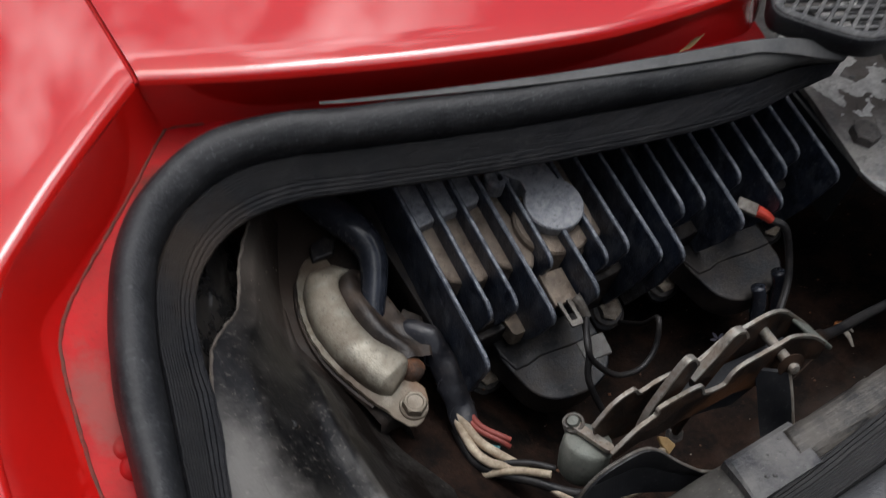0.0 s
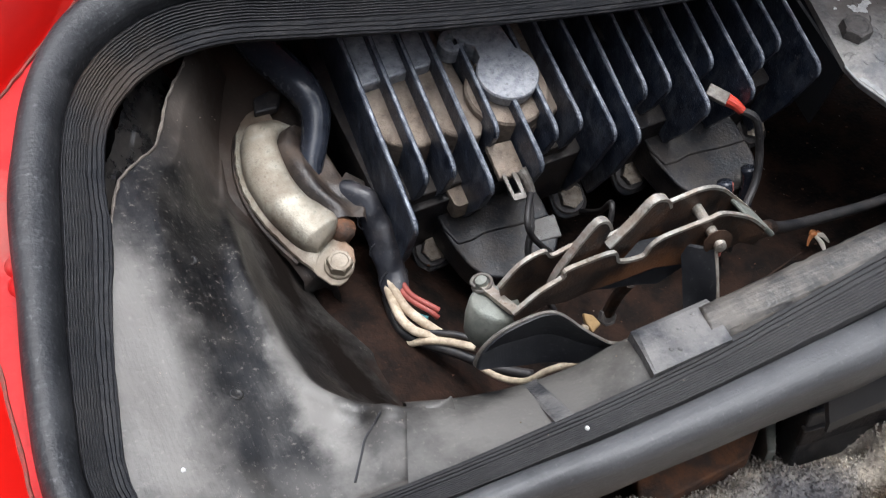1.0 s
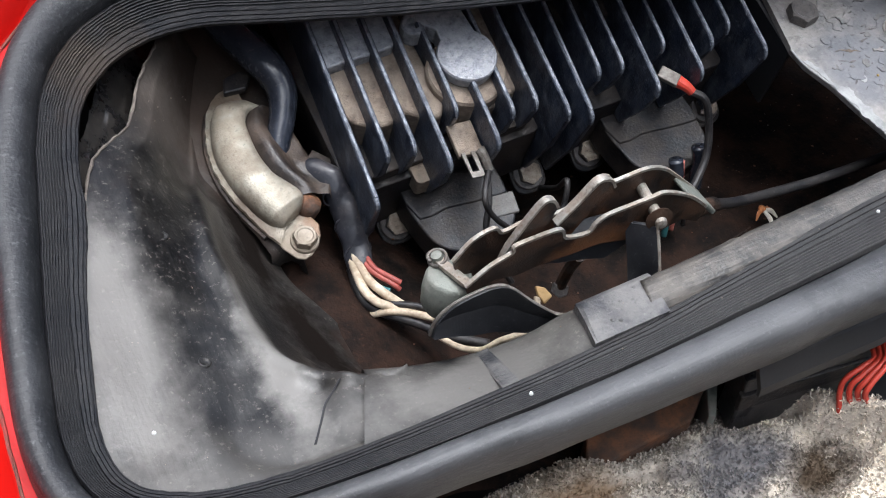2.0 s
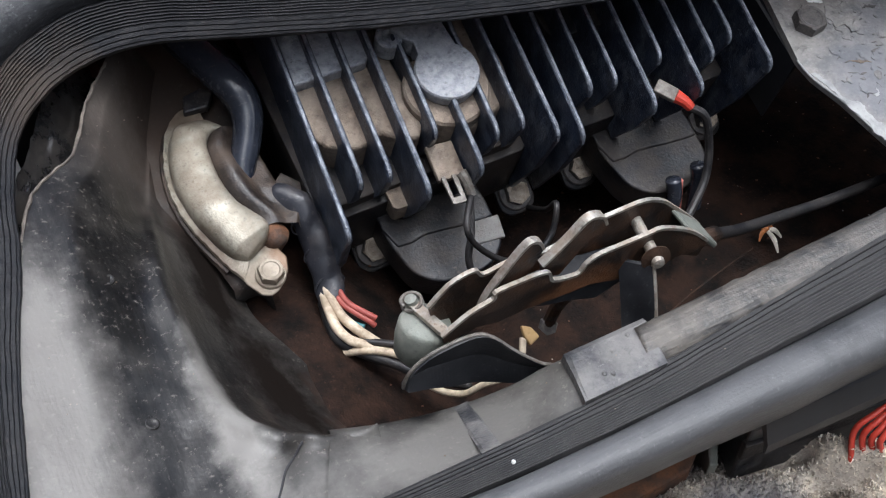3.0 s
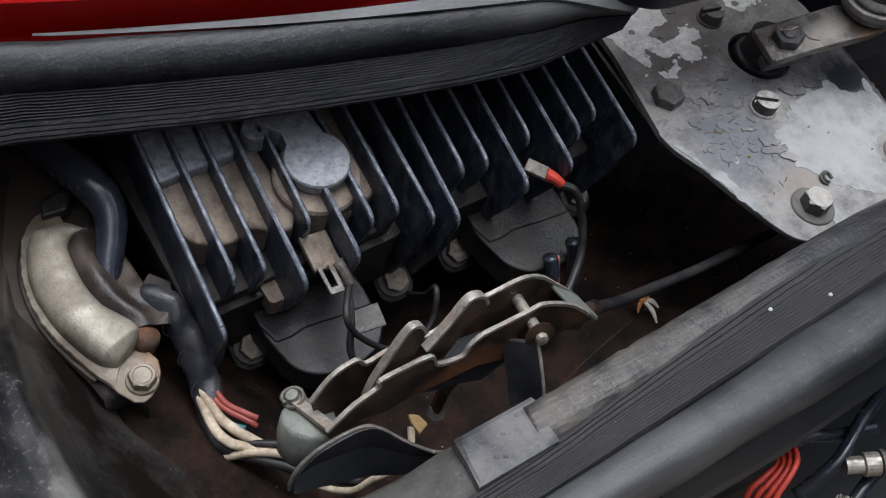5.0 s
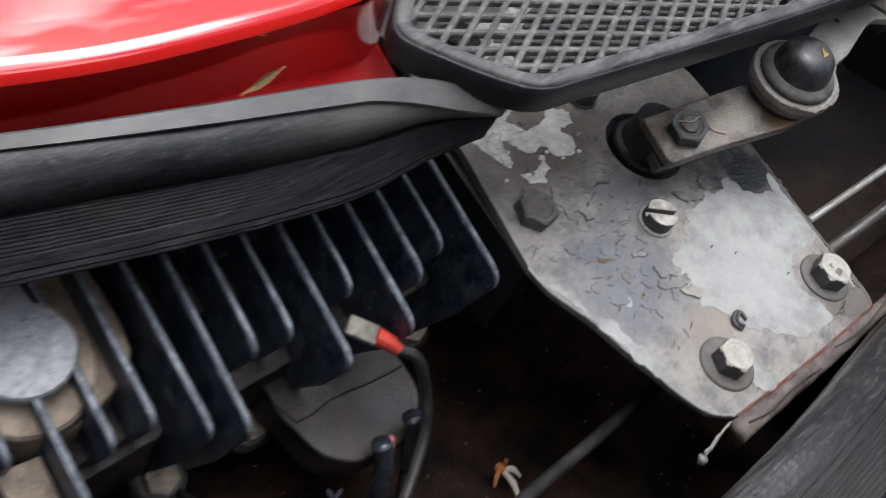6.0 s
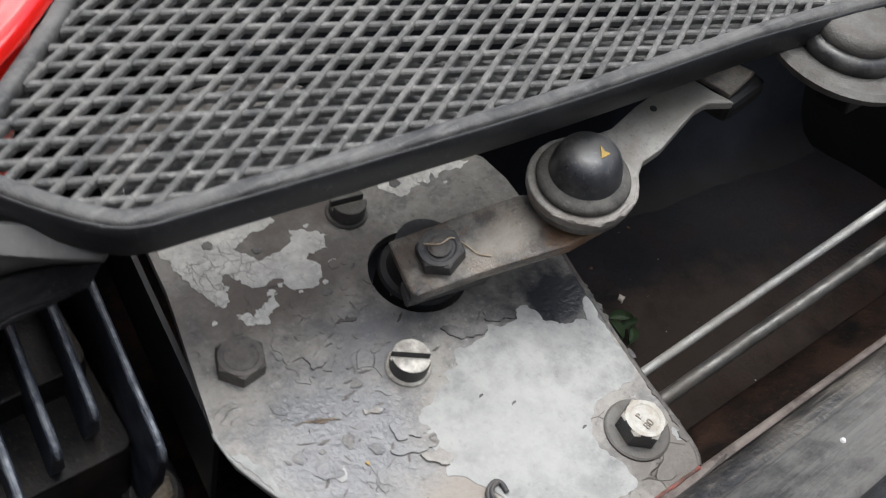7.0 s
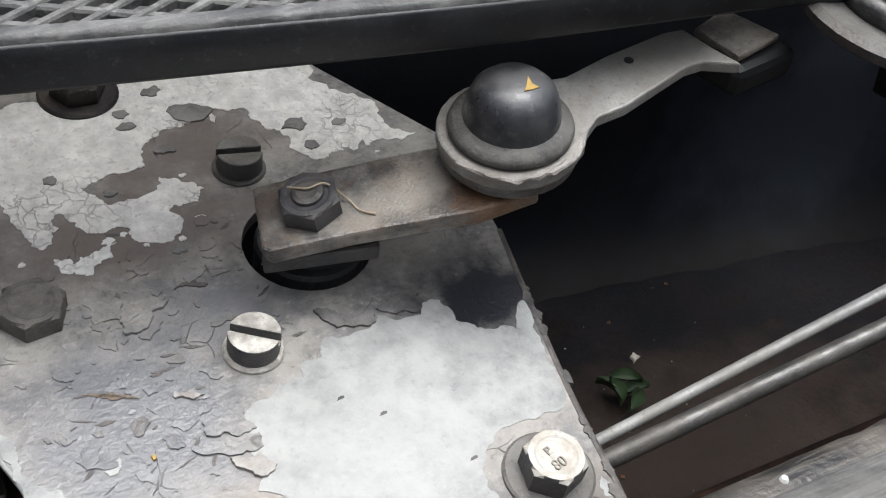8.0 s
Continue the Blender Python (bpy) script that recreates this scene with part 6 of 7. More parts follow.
# chips of old paint left on the bare patches
for k, (x, y, r) in enumerate(((-0.0083, 0.1025, 0.0035), (-0.0205, 0.0936, 0.0030), (-0.0205, 0.0879, 0.0026), (0.0121, 0.1088, 0.0036), (0.004, 0.1117, 0.0036), (-0.0005, 0.0888, 0.0062), (0.0303, 0.0744, 0.0044), (0.0316, 0.0636, 0.0030), (-0.0122, 0.0742, 0.0030), (0.0440, 0.0720, 0.0024), (-0.0475, 0.0700, 0.0026), (-0.0330, 0.0600, 0.0020))):
    pts = [(x + r * math.cos(a) * (1.3 if j % 2 else 0.8), y + 0.75 * r * math.sin(a)) for j, a in enumerate(2 * math.pi * i / 5 + k for i in range(5))]
    part("paint_chip", prism(jagged(pts, 2, 0.2, 40 + k), 0.0, 0.00065, PL), FLAKE, plate)
# islands of bare primer round the large patches
rng = random.Random(29)
for k in range(34):
    x, y = rng.choice(((-0.0100, 0.0560), (-0.0180, 0.0430), (-0.0320, 0.0400), (-0.0560, 0.0470), (-0.0130, 0.0870), (0.0210, 0.0790), (0.0350, 0.0600), (-0.0400, 0.0610), (0.0500, 0.0600)))
    x, y, r = x + rng.gauss(0, 0.0045), y + rng.gauss(0, 0.0035), rng.uniform(0.0005, 0.0019)
    pts = [(x + r * rng.uniform(0.5, 1.3) * math.cos(a), y + r * rng.uniform(0.4, 1.1) * math.sin(a)) for a in (2 * math.pi * j / 5 for j in range(5))]
    part("primer_island", prism(jagged(pts, 1, 0.25, 300 + k), -0.0004, 0.00034, PL), PRIMER_OLD, plate)
# ragged pale chips along the lower edges
EDGE_CHIPS = [
    [(-0.0816, -0.0060), (-0.0772, -0.0085), (-0.0745, -0.0160), (-0.0742, -0.0225), (-0.0700, -0.0300), (-0.0672, -0.0400), (-0.0640, -0.0480), (-0.0670, -0.0640), (-0.0700, -0.0560), (-0.0722, -0.0470), (-0.0752, -0.0290), (-0.0790, -0.0130)],
    [(-0.0330, -0.0705), (-0.0300, -0.0745), (-0.0250, -0.0770), (-0.0210, -0.0860), (-0.0290, -0.0905), (-0.0340, -0.0850), (-0.0300, -0.0800)],
]
for k, pts in enumerate(EDGE_CHIPS):
    part("bare_patch", prism(jagged(pts, 3, 0.2, 70 + k), -0.001, 0.00032, PL), PRIMER, plate, "ragged pale chipped edge")
# dark chips along the outer edge
rng = random.Random(17)
for k in range(13):
    u = rng.random()
    x, y = 0.0560 + 0.0120 * u + rng.uniform(-0.0012, 0.0004), -0.080 + 0.068 * u
    r = rng.uniform(0.0007, 0.0019)
    pts = [(x + r * rng.uniform(0.4, 1.1) * math.cos(a), y + 1.5 * r * rng.uniform(0.5, 1.2) * math.sin(a)) for a in (2 * math.pi * j / 6 for j in range(6))]
    part("paint_chip", prism(jagged(pts, 1, 0.2, 90 + k), -0.0005, 0.0005, PL), FLAKE_DARK, plate)
# scratches and dark nicks in the old paint
for k in range(58):
    x, y = rng.uniform(-0.064, 0.004), rng.uniform(-0.056, 0.046)
    if x > -0.024 and y < -0.012:
        continue
    long_, a0 = rng.uniform(0.0008, 0.0036), rng.gauss(0.25, 0.8)
    wide = rng.uniform(0.00018, 0.0007)
    pts = [(-long_, 0), (-long_ * 0.4, -wide), (long_ * 0.3, -wide * 0.6), (long_, wide * 0.4), (long_ * 0.2, wide), (-long_ * 0.5, wide * 0.5)]
    part("scratch", prism(jagged(pts, 1, 0.12, 120 + k), -0.0004, 0.00016, PL @ Matrix.Translation((x, y, 0)) @ Matrix.Rotation(a0, 4, "Z")), FLAKE_DARK, plate)
# lifted paint flakes and scratches
rng = random.Random(7)
for k in range(105):
    x, y = rng.uniform(-0.070, 0.020), rng.uniform(-0.040, 0.042)
    if x > -0.02 and y < -0.012:
        continue
    r = 0.0008 + 0.0040 * rng.random() ** 1.6
    if math.hypot(x - HOLE[0], y - HOLE[1]) < HOLE_R + 1.3 * r:
        continue
    a0 = rng.uniform(0, 6.3)
    pts = [(r * rng.uniform(0.5, 1.2) * math.cos(a0 + 2 * math.pi * j / 6), 0.6 * r * rng.uniform(0.5, 1.2) * math.sin(a0 + 2 * math.pi * j / 6)) for j in range(6)]
    turn = Matrix.Rotation(rng.uniform(0, 6.3), 4, "Z") @ Matrix.Rotation(radians(rng.uniform(-8, 8)), 4, "X")
    part("paint_flake", prism(jagged(pts, 2, 0.2, k), 0.0, 0.0003, PL @ Matrix.Translation((x, y, 0.0001)) @ turn), PLATE if k % 5 else FLAKE, plate)


# single larger scales, a brown scrape and odd specks
SCALES = (
    ("tan_scale", ARM_PALE, 0.0006, [(-0.0364, -0.0137), (-0.0321, -0.0145), (-0.0295, -0.0171), (-0.0326, -0.0176), (-0.0364, -0.0159)]),
    ("brown_scrape", CAST, 0.0003, [(-0.0567, -0.0071), (-0.0505, -0.0086), (-0.0446, -0.0128), (-0.0511, -0.0110)]),
    ("paint_scale", FLAKE, 0.0009, [(0.0063, -0.0005), (0.0095, -0.0009), (0.0135, -0.0048), (0.0222, -0.0060), (0.0210, -0.0099), (0.0139, -0.0092), (0.0079, -0.0049)]),
    ("paint_scale", PLATE, 0.0007, [(0.0230, -0.0055), (0.0247, -0.0017), (0.0343, -0.0004), (0.0377, -0.0034), (0.0336, -0.0106)]),
    ("paint_scale", PLATE, 0.0008, [(-0.0319, -0.0230), (-0.0220, -0.0254), (-0.0208, -0.0310), (-0.0253, -0.0320), (-0.0328, -0.0290)]),
    ("paint_scale", PLATE, 0.0010, [(-0.0371, -0.0304), (-0.0259, -0.0322), (-0.0207, -0.0324), (-0.0210, -0.0365), (-0.0296, -0.0362)]),
    ("tan_scale", ARM_PALE, 0.0007, [(-0.0296, -0.0370), (-0.0223, -0.0378), (-0.0199, -0.0427), (-0.0231, -0.0449), (-0.0274, -0.0410)]),
    ("paint_scale", PLATE, 0.0007, [(-0.0501, 0.0211), (-0.0459, 0.0282), (-0.0410, 0.0237), (-0.0424, 0.0129), (-0.0487, 0.0131)]),
    ("paint_scale", PLATE, 0.0009, [(-0.0427, 0.0125), (-0.0333, 0.0146), (-0.0290, 0.0153), (-0.0363, 0.0080), (-0.0424, 0.0075)]),
    ("paint_scale", FLAKE_DARK, 0.0006, [(-0.0265, 0.0187), (-0.0207, 0.0219), (-0.0172, 0.0178), (-0.0215, 0.0185)]),
    ("yellow_speck", LEAF_YELLOW, 0.0008, [(-0.0466, -0.0300), (-0.0456, -0.0298), (-0.0455, -0.0311), (-0.0463, -0.0312)]),
    ("white_chip", PRIMER, 0.0007, [(0.0545, -0.0745), (0.0558, -0.0783), (0.0540, -0.0812), (0.0524, -0.0795)]),

)
for k, (name, mt, high, pts) in enumerate(SCALES):
    part(name, prism(jagged(pts, 3, 0.2, 200 + k), -0.0004, high, PL @ Matrix.Rotation(radians((k % 3 - 1) * 0.5), 4, "X")), mt, plate)
for x, y in ((0.0104, -0.0381), (0.0262, -0.0583), (0.0402, -0.0824), (0.0020, -0.0300)):
    part("scratch", prism(jagged([(x - 0.0012, y - 0.0003), (x + 0.0010, y - 0.0001), (x + 0.0012, y + 0.0005), (x - 0.0006, y + 0.0004)], 1, 0.2, 9), -0.0002, 0.00045, PL), FLAKE_DARK, plate)


def shaded_sides(ob, sides):
    """Pale worn top of a head; shade painted on its sides as a darker material."""
    ob.data.materials.append(sides)
    up = PL.to_3x3() @ Vector((0, 0, 1))
    for f in ob.data.polygons:
        if f.normal.dot(up) < 0.55:
            f.material_index = 1
    return ob


def bolt_on_plate(x, y, across, height, mat_head, mat_washer, wash, label, spin=0.0, name="bolt"):
    m = PL @ Matrix.Translation((x, y, 0)) @ Matrix.Rotation(radians(spin), 4, "Z")
    b = part(name, hex_head(m @ Matrix.Translation((0, 0, 0.0014 if wash else 0)), across, height), mat_head, plate, label)
    if wash:
        part("washer", washer(m, wash), mat_washer, b)
    return b


bolt_on_plate(-0.0623, 0.0215, 0.0155, 0.006, BOLT_DARK, BOLT_DARK, 0.0, "dark painted hexagon bolt", 8)
white_bolt = shaded_sides(bolt_on_plate(0.0420, -0.0690, 0.0145, 0.0075, BOLT_WHITE, ARM_WORN, 0.0120, "pale worn hexagon bolt", 20), BLUISH_DARK)
shaded_sides(bolt_on_plate(-0.0375, -0.0715, 0.0135, 0.0075, BOLT_WHITE, ARM_WORN, 0.0120, "pale worn hexagon bolt", 5), BLUISH_DARK)
bolt_on_plate(-0.0305, 0.107, 0.015, 0.006, HOUSING, HOUSING, 0.0125, "black hexagon bolt", 0)
for x, y, mt, spin in ((-0.0132, -0.0076, SCREW, -34), (0.0062, 0.0600, ARM_WORN, -10)):
    m = PL @ Matrix.Translation((x, y, 0)) @ Matrix.Rotation(radians(spin), 4, "Z")
    s = part("slotted_screw", slotted(m @ Matrix.Translation((0, 0, 0.001)), 0.0070, 0.0065), mt, plate, "slotted cheese-head screw")
    shaded_sides(s, BLUISH_DARK)
    part("washer", washer(m, 0.0082, 0.0012), mt, s)
for text, x, y, size, turn in (("P", 0.0400, -0.0686, 0.0034, 15), ("80", 0.0398, -0.0730, 0.0040, 12)):
    data = bpy.data.curves.new("stamp", "FONT")
    data.body, data.size, data.extrude = text, size, 0.00025
    holder = bpy.data.objects.new("stamp", data)
    me = bpy.data.meshes.new_from_object(holder)
    bpy.data.objects.remove(holder)
    me.transform(PL @ Matrix.Translation((x, y, 0.0088)) @ Matrix.Rotation(radians(turn), 4, "Z"))
    me.materials.append(SCREW_DARK)
    mark = new("stamped_mark", me)
    mark.parent = white_bolt
hook_pts = [(-0.0178, -0.0645, 0.0008), (-0.0194, -0.0632, 0.0010), (-0.0196, -0.0606, 0.0012), (-0.0174, -0.0585, 0.0017), (-0.0146, -0.0580, 0.0018), (-0.0128, -0.0596, 0.0012), (-0.0130, -0.0628, 0.0008)]
wire_ = part("wire_hook", tube([PL @ Vector(p) for p in hook_pts], 0.0009, 8), BLUISH_DARK, plate, "small dark double wire hook lying on the plate", smooth=True)
part("second_turn", tube([PL @ Vector((x * 0.80 - 0.0030, y * 0.80 - 0.0126, z + 0.0012)) for x, y, z in hook_pts[:5]], 0.0007, 8), BLUISH_DARK, wire_, smooth=True)

# ---- crank arm and link ----
crank = thing("crank_arm", (0.56, 0.265, 0.69), "worn painted crank arm bolted to a spindle in the plate", "crank arm")
a1 = frame_of((0.54, 0.268, 0.717), (1, 0, 0.25), (-0.25, -0.2, 1))


arm = in_frame(a1, [(0.5385, 0.2828, 0.7197), (0.5335, 0.2620, 0.7140), (0.5350, 0.2600, 0.7139), (0.556, 0.2535, 0.7181), (0.5866, 0.2421, 0.7235), (0.602, 0.240, 0.727), (0.607, 0.252, 0.73), (0.5858, 0.2684, 0.7285), (0.5618, 0.2759, 0.724)])
part("arm", prism(arm, -0.0055, 0.0, a1, 0.0009), ARM, crank)
spin = PL @ Matrix.Translation((HOLE[0] + 0.0006, HOLE[1] - 0.0004, 0))
part("spindle", lathe([(0, -0.05), (0.0150, -0.05), (0.0160, -0.012), (0.0160, 0.0005), (0.0152, 0.0018), (0.0130, 0.0024), (0.0122, 0.0060), (0.0118, 0.0160), (0.0, 0.0160)], spin, 36), RIM_SIDE, crank, "black spindle boss in the hole")
part("clamp_jaw", prism([(-0.0165, -0.014), (0.015, -0.015), (0.016, -0.008), (-0.0155, -0.006)], -0.006, 0.0, frame_of((0.553, 0.2745, 0.7125), (1, -0.25, 0.15), (-0.1, -0.3, 1)), 0.001), BLUISH_DARK, crank)
m = a1 @ Matrix.Translation((0.0098, -0.001, 0.0))
b = part("clamp_bolt", hex_head(m @ Matrix.Rotation(radians(15), 4, "Z"), 0.0150, 0.0058), BLUISH_DARK, crank, "dark hexagon nut with threaded stud")
part("stud", lathe([(0, 0.004), (0.0042, 0.004), (0.0042, 0.0066), (0.003, 0.0072), (0.0, 0.0070)], m, 16), BOLT_DARK, b)
fibre = thing("loose_fibre", (0.55, 0.265, 0.72), "pale loose fibre caught on the crank arm nut", "fibre")
part("strand", tube([a1 @ Vector(p) for p in ((0.006, 0.003, 0.0070), (0.010, -0.001, 0.0078), (0.015, -0.001, 0.0066), (0.019, -0.004, 0.0008), (0.020, -0.009, 0.0006), (0.023, -0.0125, 0.0004))], 0.00028, 6), CREAM, fibre)
link = thing("link_rod", (0.62, 0.25, 0.72), "pale painted link rod with a domed rubber boot", "link rod")
a2 = frame_of((0.62, 0.25, 0.740), (1, 0, 0.1), (-0.1, -0.2, 1))
cx, cy = in_frame(a2, [(0.6005, 0.2535, 0.7388)])[0]
ring_pts = [(cx + 0.0197 * math.cos(radians(a)), cy + 0.0197 * math.sin(radians(a))) for a in range(40, 325, 15)]
neck = in_frame(a2, [(0.6075, 0.2365, 0.736), (0.6150, 0.2395, 0.738), (0.6187, 0.2440, 0.7387), (0.6240, 0.2475, 0.7395), (0.6335, 0.2480, 0.7410), (0.6580, 0.2545, 0.7448), (0.6640, 0.2545, 0.745), (0.6735, 0.2490, 0.7453), (0.6705, 0.2570, 0.7465), (0.6672, 0.2690, 0.7487), (0.6610, 0.2700, 0.748), (0.6400, 0.2680, 0.7455), (0.6245, 0.2650, 0.7435), (0.6170, 0.2665, 0.743)])
part("rod", prism(ring_pts + neck[1:], -0.004, 0.0, a2, 0.0007), ARM_PALE, link)
part("rod_hole", lathe([(0, 0), (0.0014, 0), (0.0014, 0.0002), (0, 0.0002)], a2 @ Matrix.Translation((*in_frame(a2, [(0.6445, 0.2635, 0.7445)])[0], 0.0001)), 12), DARK, link)
dome = a2 @ Matrix.Translation((cx, cy, 0.0005))
boot = part("rubber_boot", lathe([(0, 0.001), (0.0134, 0.001), (0.0132, 0.0032), (0.0129, 0.0040), (0.0126, 0.0062), (0.0121, 0.0088), (0.0109, 0.0120), (0.0087, 0.0142), (0.0050, 0.0153), (0, 0.0156)], dome, 44), GLOSS, link, "glossy black domed rubber boot", smooth=True)
part("boot_flange", lathe([(0.0125, 0.0), (0.0166, 0.0), (0.0168, 0.0010), (0.0163, 0.0022), (0.0152, 0.0030), (0.0140, 0.0036), (0.0128, 0.0040)], dome, 44), BOOT_DUST, boot, "dusty grey flange of the boot", smooth=True)
rim = [dome @ Vector((0.0194 * math.cos(radians(a)), 0.0194 * math.sin(radians(a)), -0.0008)) for a in range(195, 330, 9)]
part("chipped_rim", crumple(tube(rim, (0.0004, 0.0007) + (0.0008,) * (len(rim) - 4) + (0.0006, 0.0003), 7, 3), 0.0009, 330), ARM_PALE, link, "chipped white paint rim")
part("cup", lathe([(0, -0.012), (0.015, -0.012), (0.0185, -0.008), (0.0192, -0.004), (0, -0.004)], dome, 36), BOLT_DARK, link)
part("joint_block", prism(in_frame(a2, [(0.6755, 0.2500, 0.7460), (0.6700, 0.2700, 0.7495), (0.6940, 0.2740, 0.752), (0.6990, 0.2520, 0.748)]), -0.014, -0.003, a2 @ Matrix.Translation((0, 0, -0.002)), 0.003), DARK, link, "black joint block")
part("joint_tongue", prism(in_frame(a2, [(0.6760, 0.2530, 0.7465), (0.6715, 0.2690, 0.7492), (0.6860, 0.2735, 0.7510), (0.6935, 0.2560, 0.7490)]), -0.004, -0.0012, a2, 0.0008), ARM, link)
leaf = thing("yellow_leaf", (0.60, 0.25, 0.76), "tiny yellow leaf fragment on the rubber boot", "leaf")
part("blade", prism(jagged([(-0.0024, -0.0009), (0.0020, -0.0013), (0.0009, 0.0004), (0.0014, 0.0030), (-0.0004, 0.0010)], 1, 0.1, 3), 0, 0.0005, frame_of(dome @ Vector((0.0020, -0.0035, 0.0152)), (1, 0.1, 0.1), (0.0, -0.35, 0.95)), 0), LEAF_YELLOW, leaf)
# a second, larger pivot beyond the link
pivot = thing("pivot_housing", (0.73, 0.24, 0.72), "dull grey dusty round pivot housing with a black rubber ring", "pivot")
pm = frame_of((0.7270, 0.2420, 0.757), (1, 0, 0), (0, -0.2, 0.98))
part("dish", lathe([(0, -0.005), (0.030, -0.005), (0.0325, -0.003), (0.0335, 0.0), (0.031, 0.0015), (0.024, 0.0005), (0, 0.0005)], pm, 44), ARM_WORN, pivot, smooth=False)
part("rubber_ring", lathe([(0.012, 0), (0.0215, 0.0), (0.0220, 0.004), (0.019, 0.0062), (0.012, 0.0062)], pm, 40), GLOSS, pivot, smooth=True)
part("cap", lathe([(0, 0.003), (0.0165, 0.003), (0.017, 0.009), (0.014, 0.012), (0, 0.0125)], pm, 36), ARM_WORN, pivot, "dull domed cap", smooth=True)
part("support", block(0.735, 0.905, 0.236, 0.252, 0.722, 0.738, WORLD, 0.001), DARK, pivot, "dark support bar")

# ---- grille ----
GM = frame_of((0.5089, 0.2775, 0.7790), (1, 0, 0), (0, -0.2, 1))
grille = thing("vent_grille", (0.55, 0.33, 0.76), "grey plastic vent grille with diagonal mesh and scuffed rim", "grille")
G_OUT = [(0.4200, 0.3212), (0.4168, 0.3160), (0.4182, 0.3094), (0.4287, 0.2944), (0.4383, 0.2830), (0.4456, 0.2768), (0.4534, 0.2737), (0.4638, 0.2723), (0.4915, 0.2686), (0.5220, 0.2645), (0.5937, 0.2558), (0.6750, 0.2490), (0.8100, 0.238), (0.83, 0.31), (0.81, 0.52), (0.62, 0.50), (0.4620, 0.3583), (0.4267, 0.3277)]


def offset_loop(pts, d):
    """The outline moved inwards by d."""
    out = []
    k = len(pts)
    for i in range(k):
        p, a, b = (Vector(pts[j % k]) for j in (i, i - 1, i + 1))
        e1, e2 = (p - a).normalized(), (b - p).normalized()
        n1, n2 = Vector((-e1.y, e1.x)), Vector((-e2.y, e2.x))
        n = (n1 + n2).normalized()
        out.append(p + n * d / max(0.5, n.dot(n1)))
    return [tuple(v) for v in out]


g_loop = [((x - 0.5089), (y - 0.2775) / 0.9806) for x, y in G_OUT]
g_loop = [tuple(v.xy) for v in spline([(x, y, 0) for x, y in g_loop], 4, closed=True)]
for name, mt, tag, section in (("rim_side", RIM_SIDE, "black outer side of the rim", ((0.003, -0.0146), (0.0004, -0.0142), (-0.0004, -0.0128), (-0.0006, -0.0060), (-0.0003, -0.0022), (0.0003, -0.0014), (0.0012, -0.0020), (0.0030, -0.0075))),
                               ("rim", FRAME, "scuffed grey rim", ((0.0003, -0.0016), (0.0007, -0.0005), (0.0015, 0.0001), (0.0046, 0.0002), (0.0058, -0.0006), (0.0062, -0.0024), (0.0062, -0.0065), (0.0030, -0.0065)))):
    rings = [[GM @ Vector((x, y, z)) for x, y in offset_loop(g_loop, d)] for d, z in section]
    part(name, loft(rings + [rings[0]], True, False), mt, grille, tag, smooth=True)
inner_loop = offset_loop(g_loop, 0.0058)


def clip_line(p, d, loop):
    """Where the line p + t d runs inside the loop: its first stretch."""
    hits = []
    k = len(loop)
    for i in range(k):
        a, b = Vector(loop[i]), Vector(loop[(i + 1) % k])
        e = b - a
        den = d.x * e.y - d.y * e.x
        if abs(den) < 1e-9:
            continue
        w = a - p
        t = (w.x * e.y - w.y * e.x) / den
        u = (w.x * d.y - w.y * d.x) / den
        if 0 <= u < 1:
            hits.append(t)
    hits.sort()
    return (hits[0], hits[-1]) if len(hits) >= 2 else None


for angle, spacing, wide, z, phase in ((-23.8, 0.00766, 0.00125, -0.0022, 0.0), (28.5, 0.0063, 0.00115, -0.0018, 0.00105)):
    d = Vector((math.cos(radians(angle)), math.sin(radians(angle))))
    nrm = Vector((-d.y, d.x))
    for k in range(-40, 60):
        p = nrm * (k * spacing + phase)
        span = clip_line(p, d, inner_loop)
        if not span or span[1] - span[0] < 0.004:
            continue
        a, b = p + d * span[0], p + d * span[1]
        if a.x > 0.30 and b.x > 0.30:
            continue
        rings = []
        for q in (a, b):
            rings.append([GM @ Vector((*(q + nrm * s * wide), z + h)) for s, h in ((-1.05, -0.0026), (-1, -0.0006), (-0.6, 0), (0.6, 0), (1, -0.0006), (1.05, -0.0026))])
        part("mesh_bar", loft(rings), GRILLE, grille)
rng = random.Random(11)
ledge = [(x - 0.50, (y - 0.27) / 0.9806) for x, y in ((0.442, 0.276), (0.456, 0.271), (0.517, 0.2665), (0.61, 0.2565), (0.70, 0.248), (0.70, 0.263), (0.64, 0.272), (0.60, 0.281), (0.56, 0.287), (0.52, 0.297), (0.49, 0.300), (0.465, 0.300), (0.447, 0.292))]
part("mesh_ledge", prism(jagged(ledge, 3, 0.14, 6), -0.0096, -0.0080, GM), FRAME, grille, "grey dusty ledge below the mesh")
duct = thing("air_duct", (0.6, 0.36, 0.70), "black plastic duct under the grille", "duct")
part("floor", block(0.47, 0.80, 0.42, 0.45, 0.735, 0.739, WORLD), DARK, duct)
rows = []
for x, y in ((0.555, 0.414), (0.60, 0.398), (0.64, 0.385), (0.72, 0.3725), (0.80, 0.36), (0.85, 0.3525), (0.897, 0.345)):
    rows.append([Vector((x, y + dy, z)) for dy, z in ((0.008, 0.757), (0, 0.757), (0, 0.66), (-0.001, 0.615), (-0.004, 0.598), (-0.010, 0.586), (-0.020, 0.579), (-0.034, 0.574), (-0.045, 0.568))])
part("front_face", loft(rows, False), DUCT, duct, "black dusty duct face with painted bluish sheen, sweeping down to the floor", smooth=True)

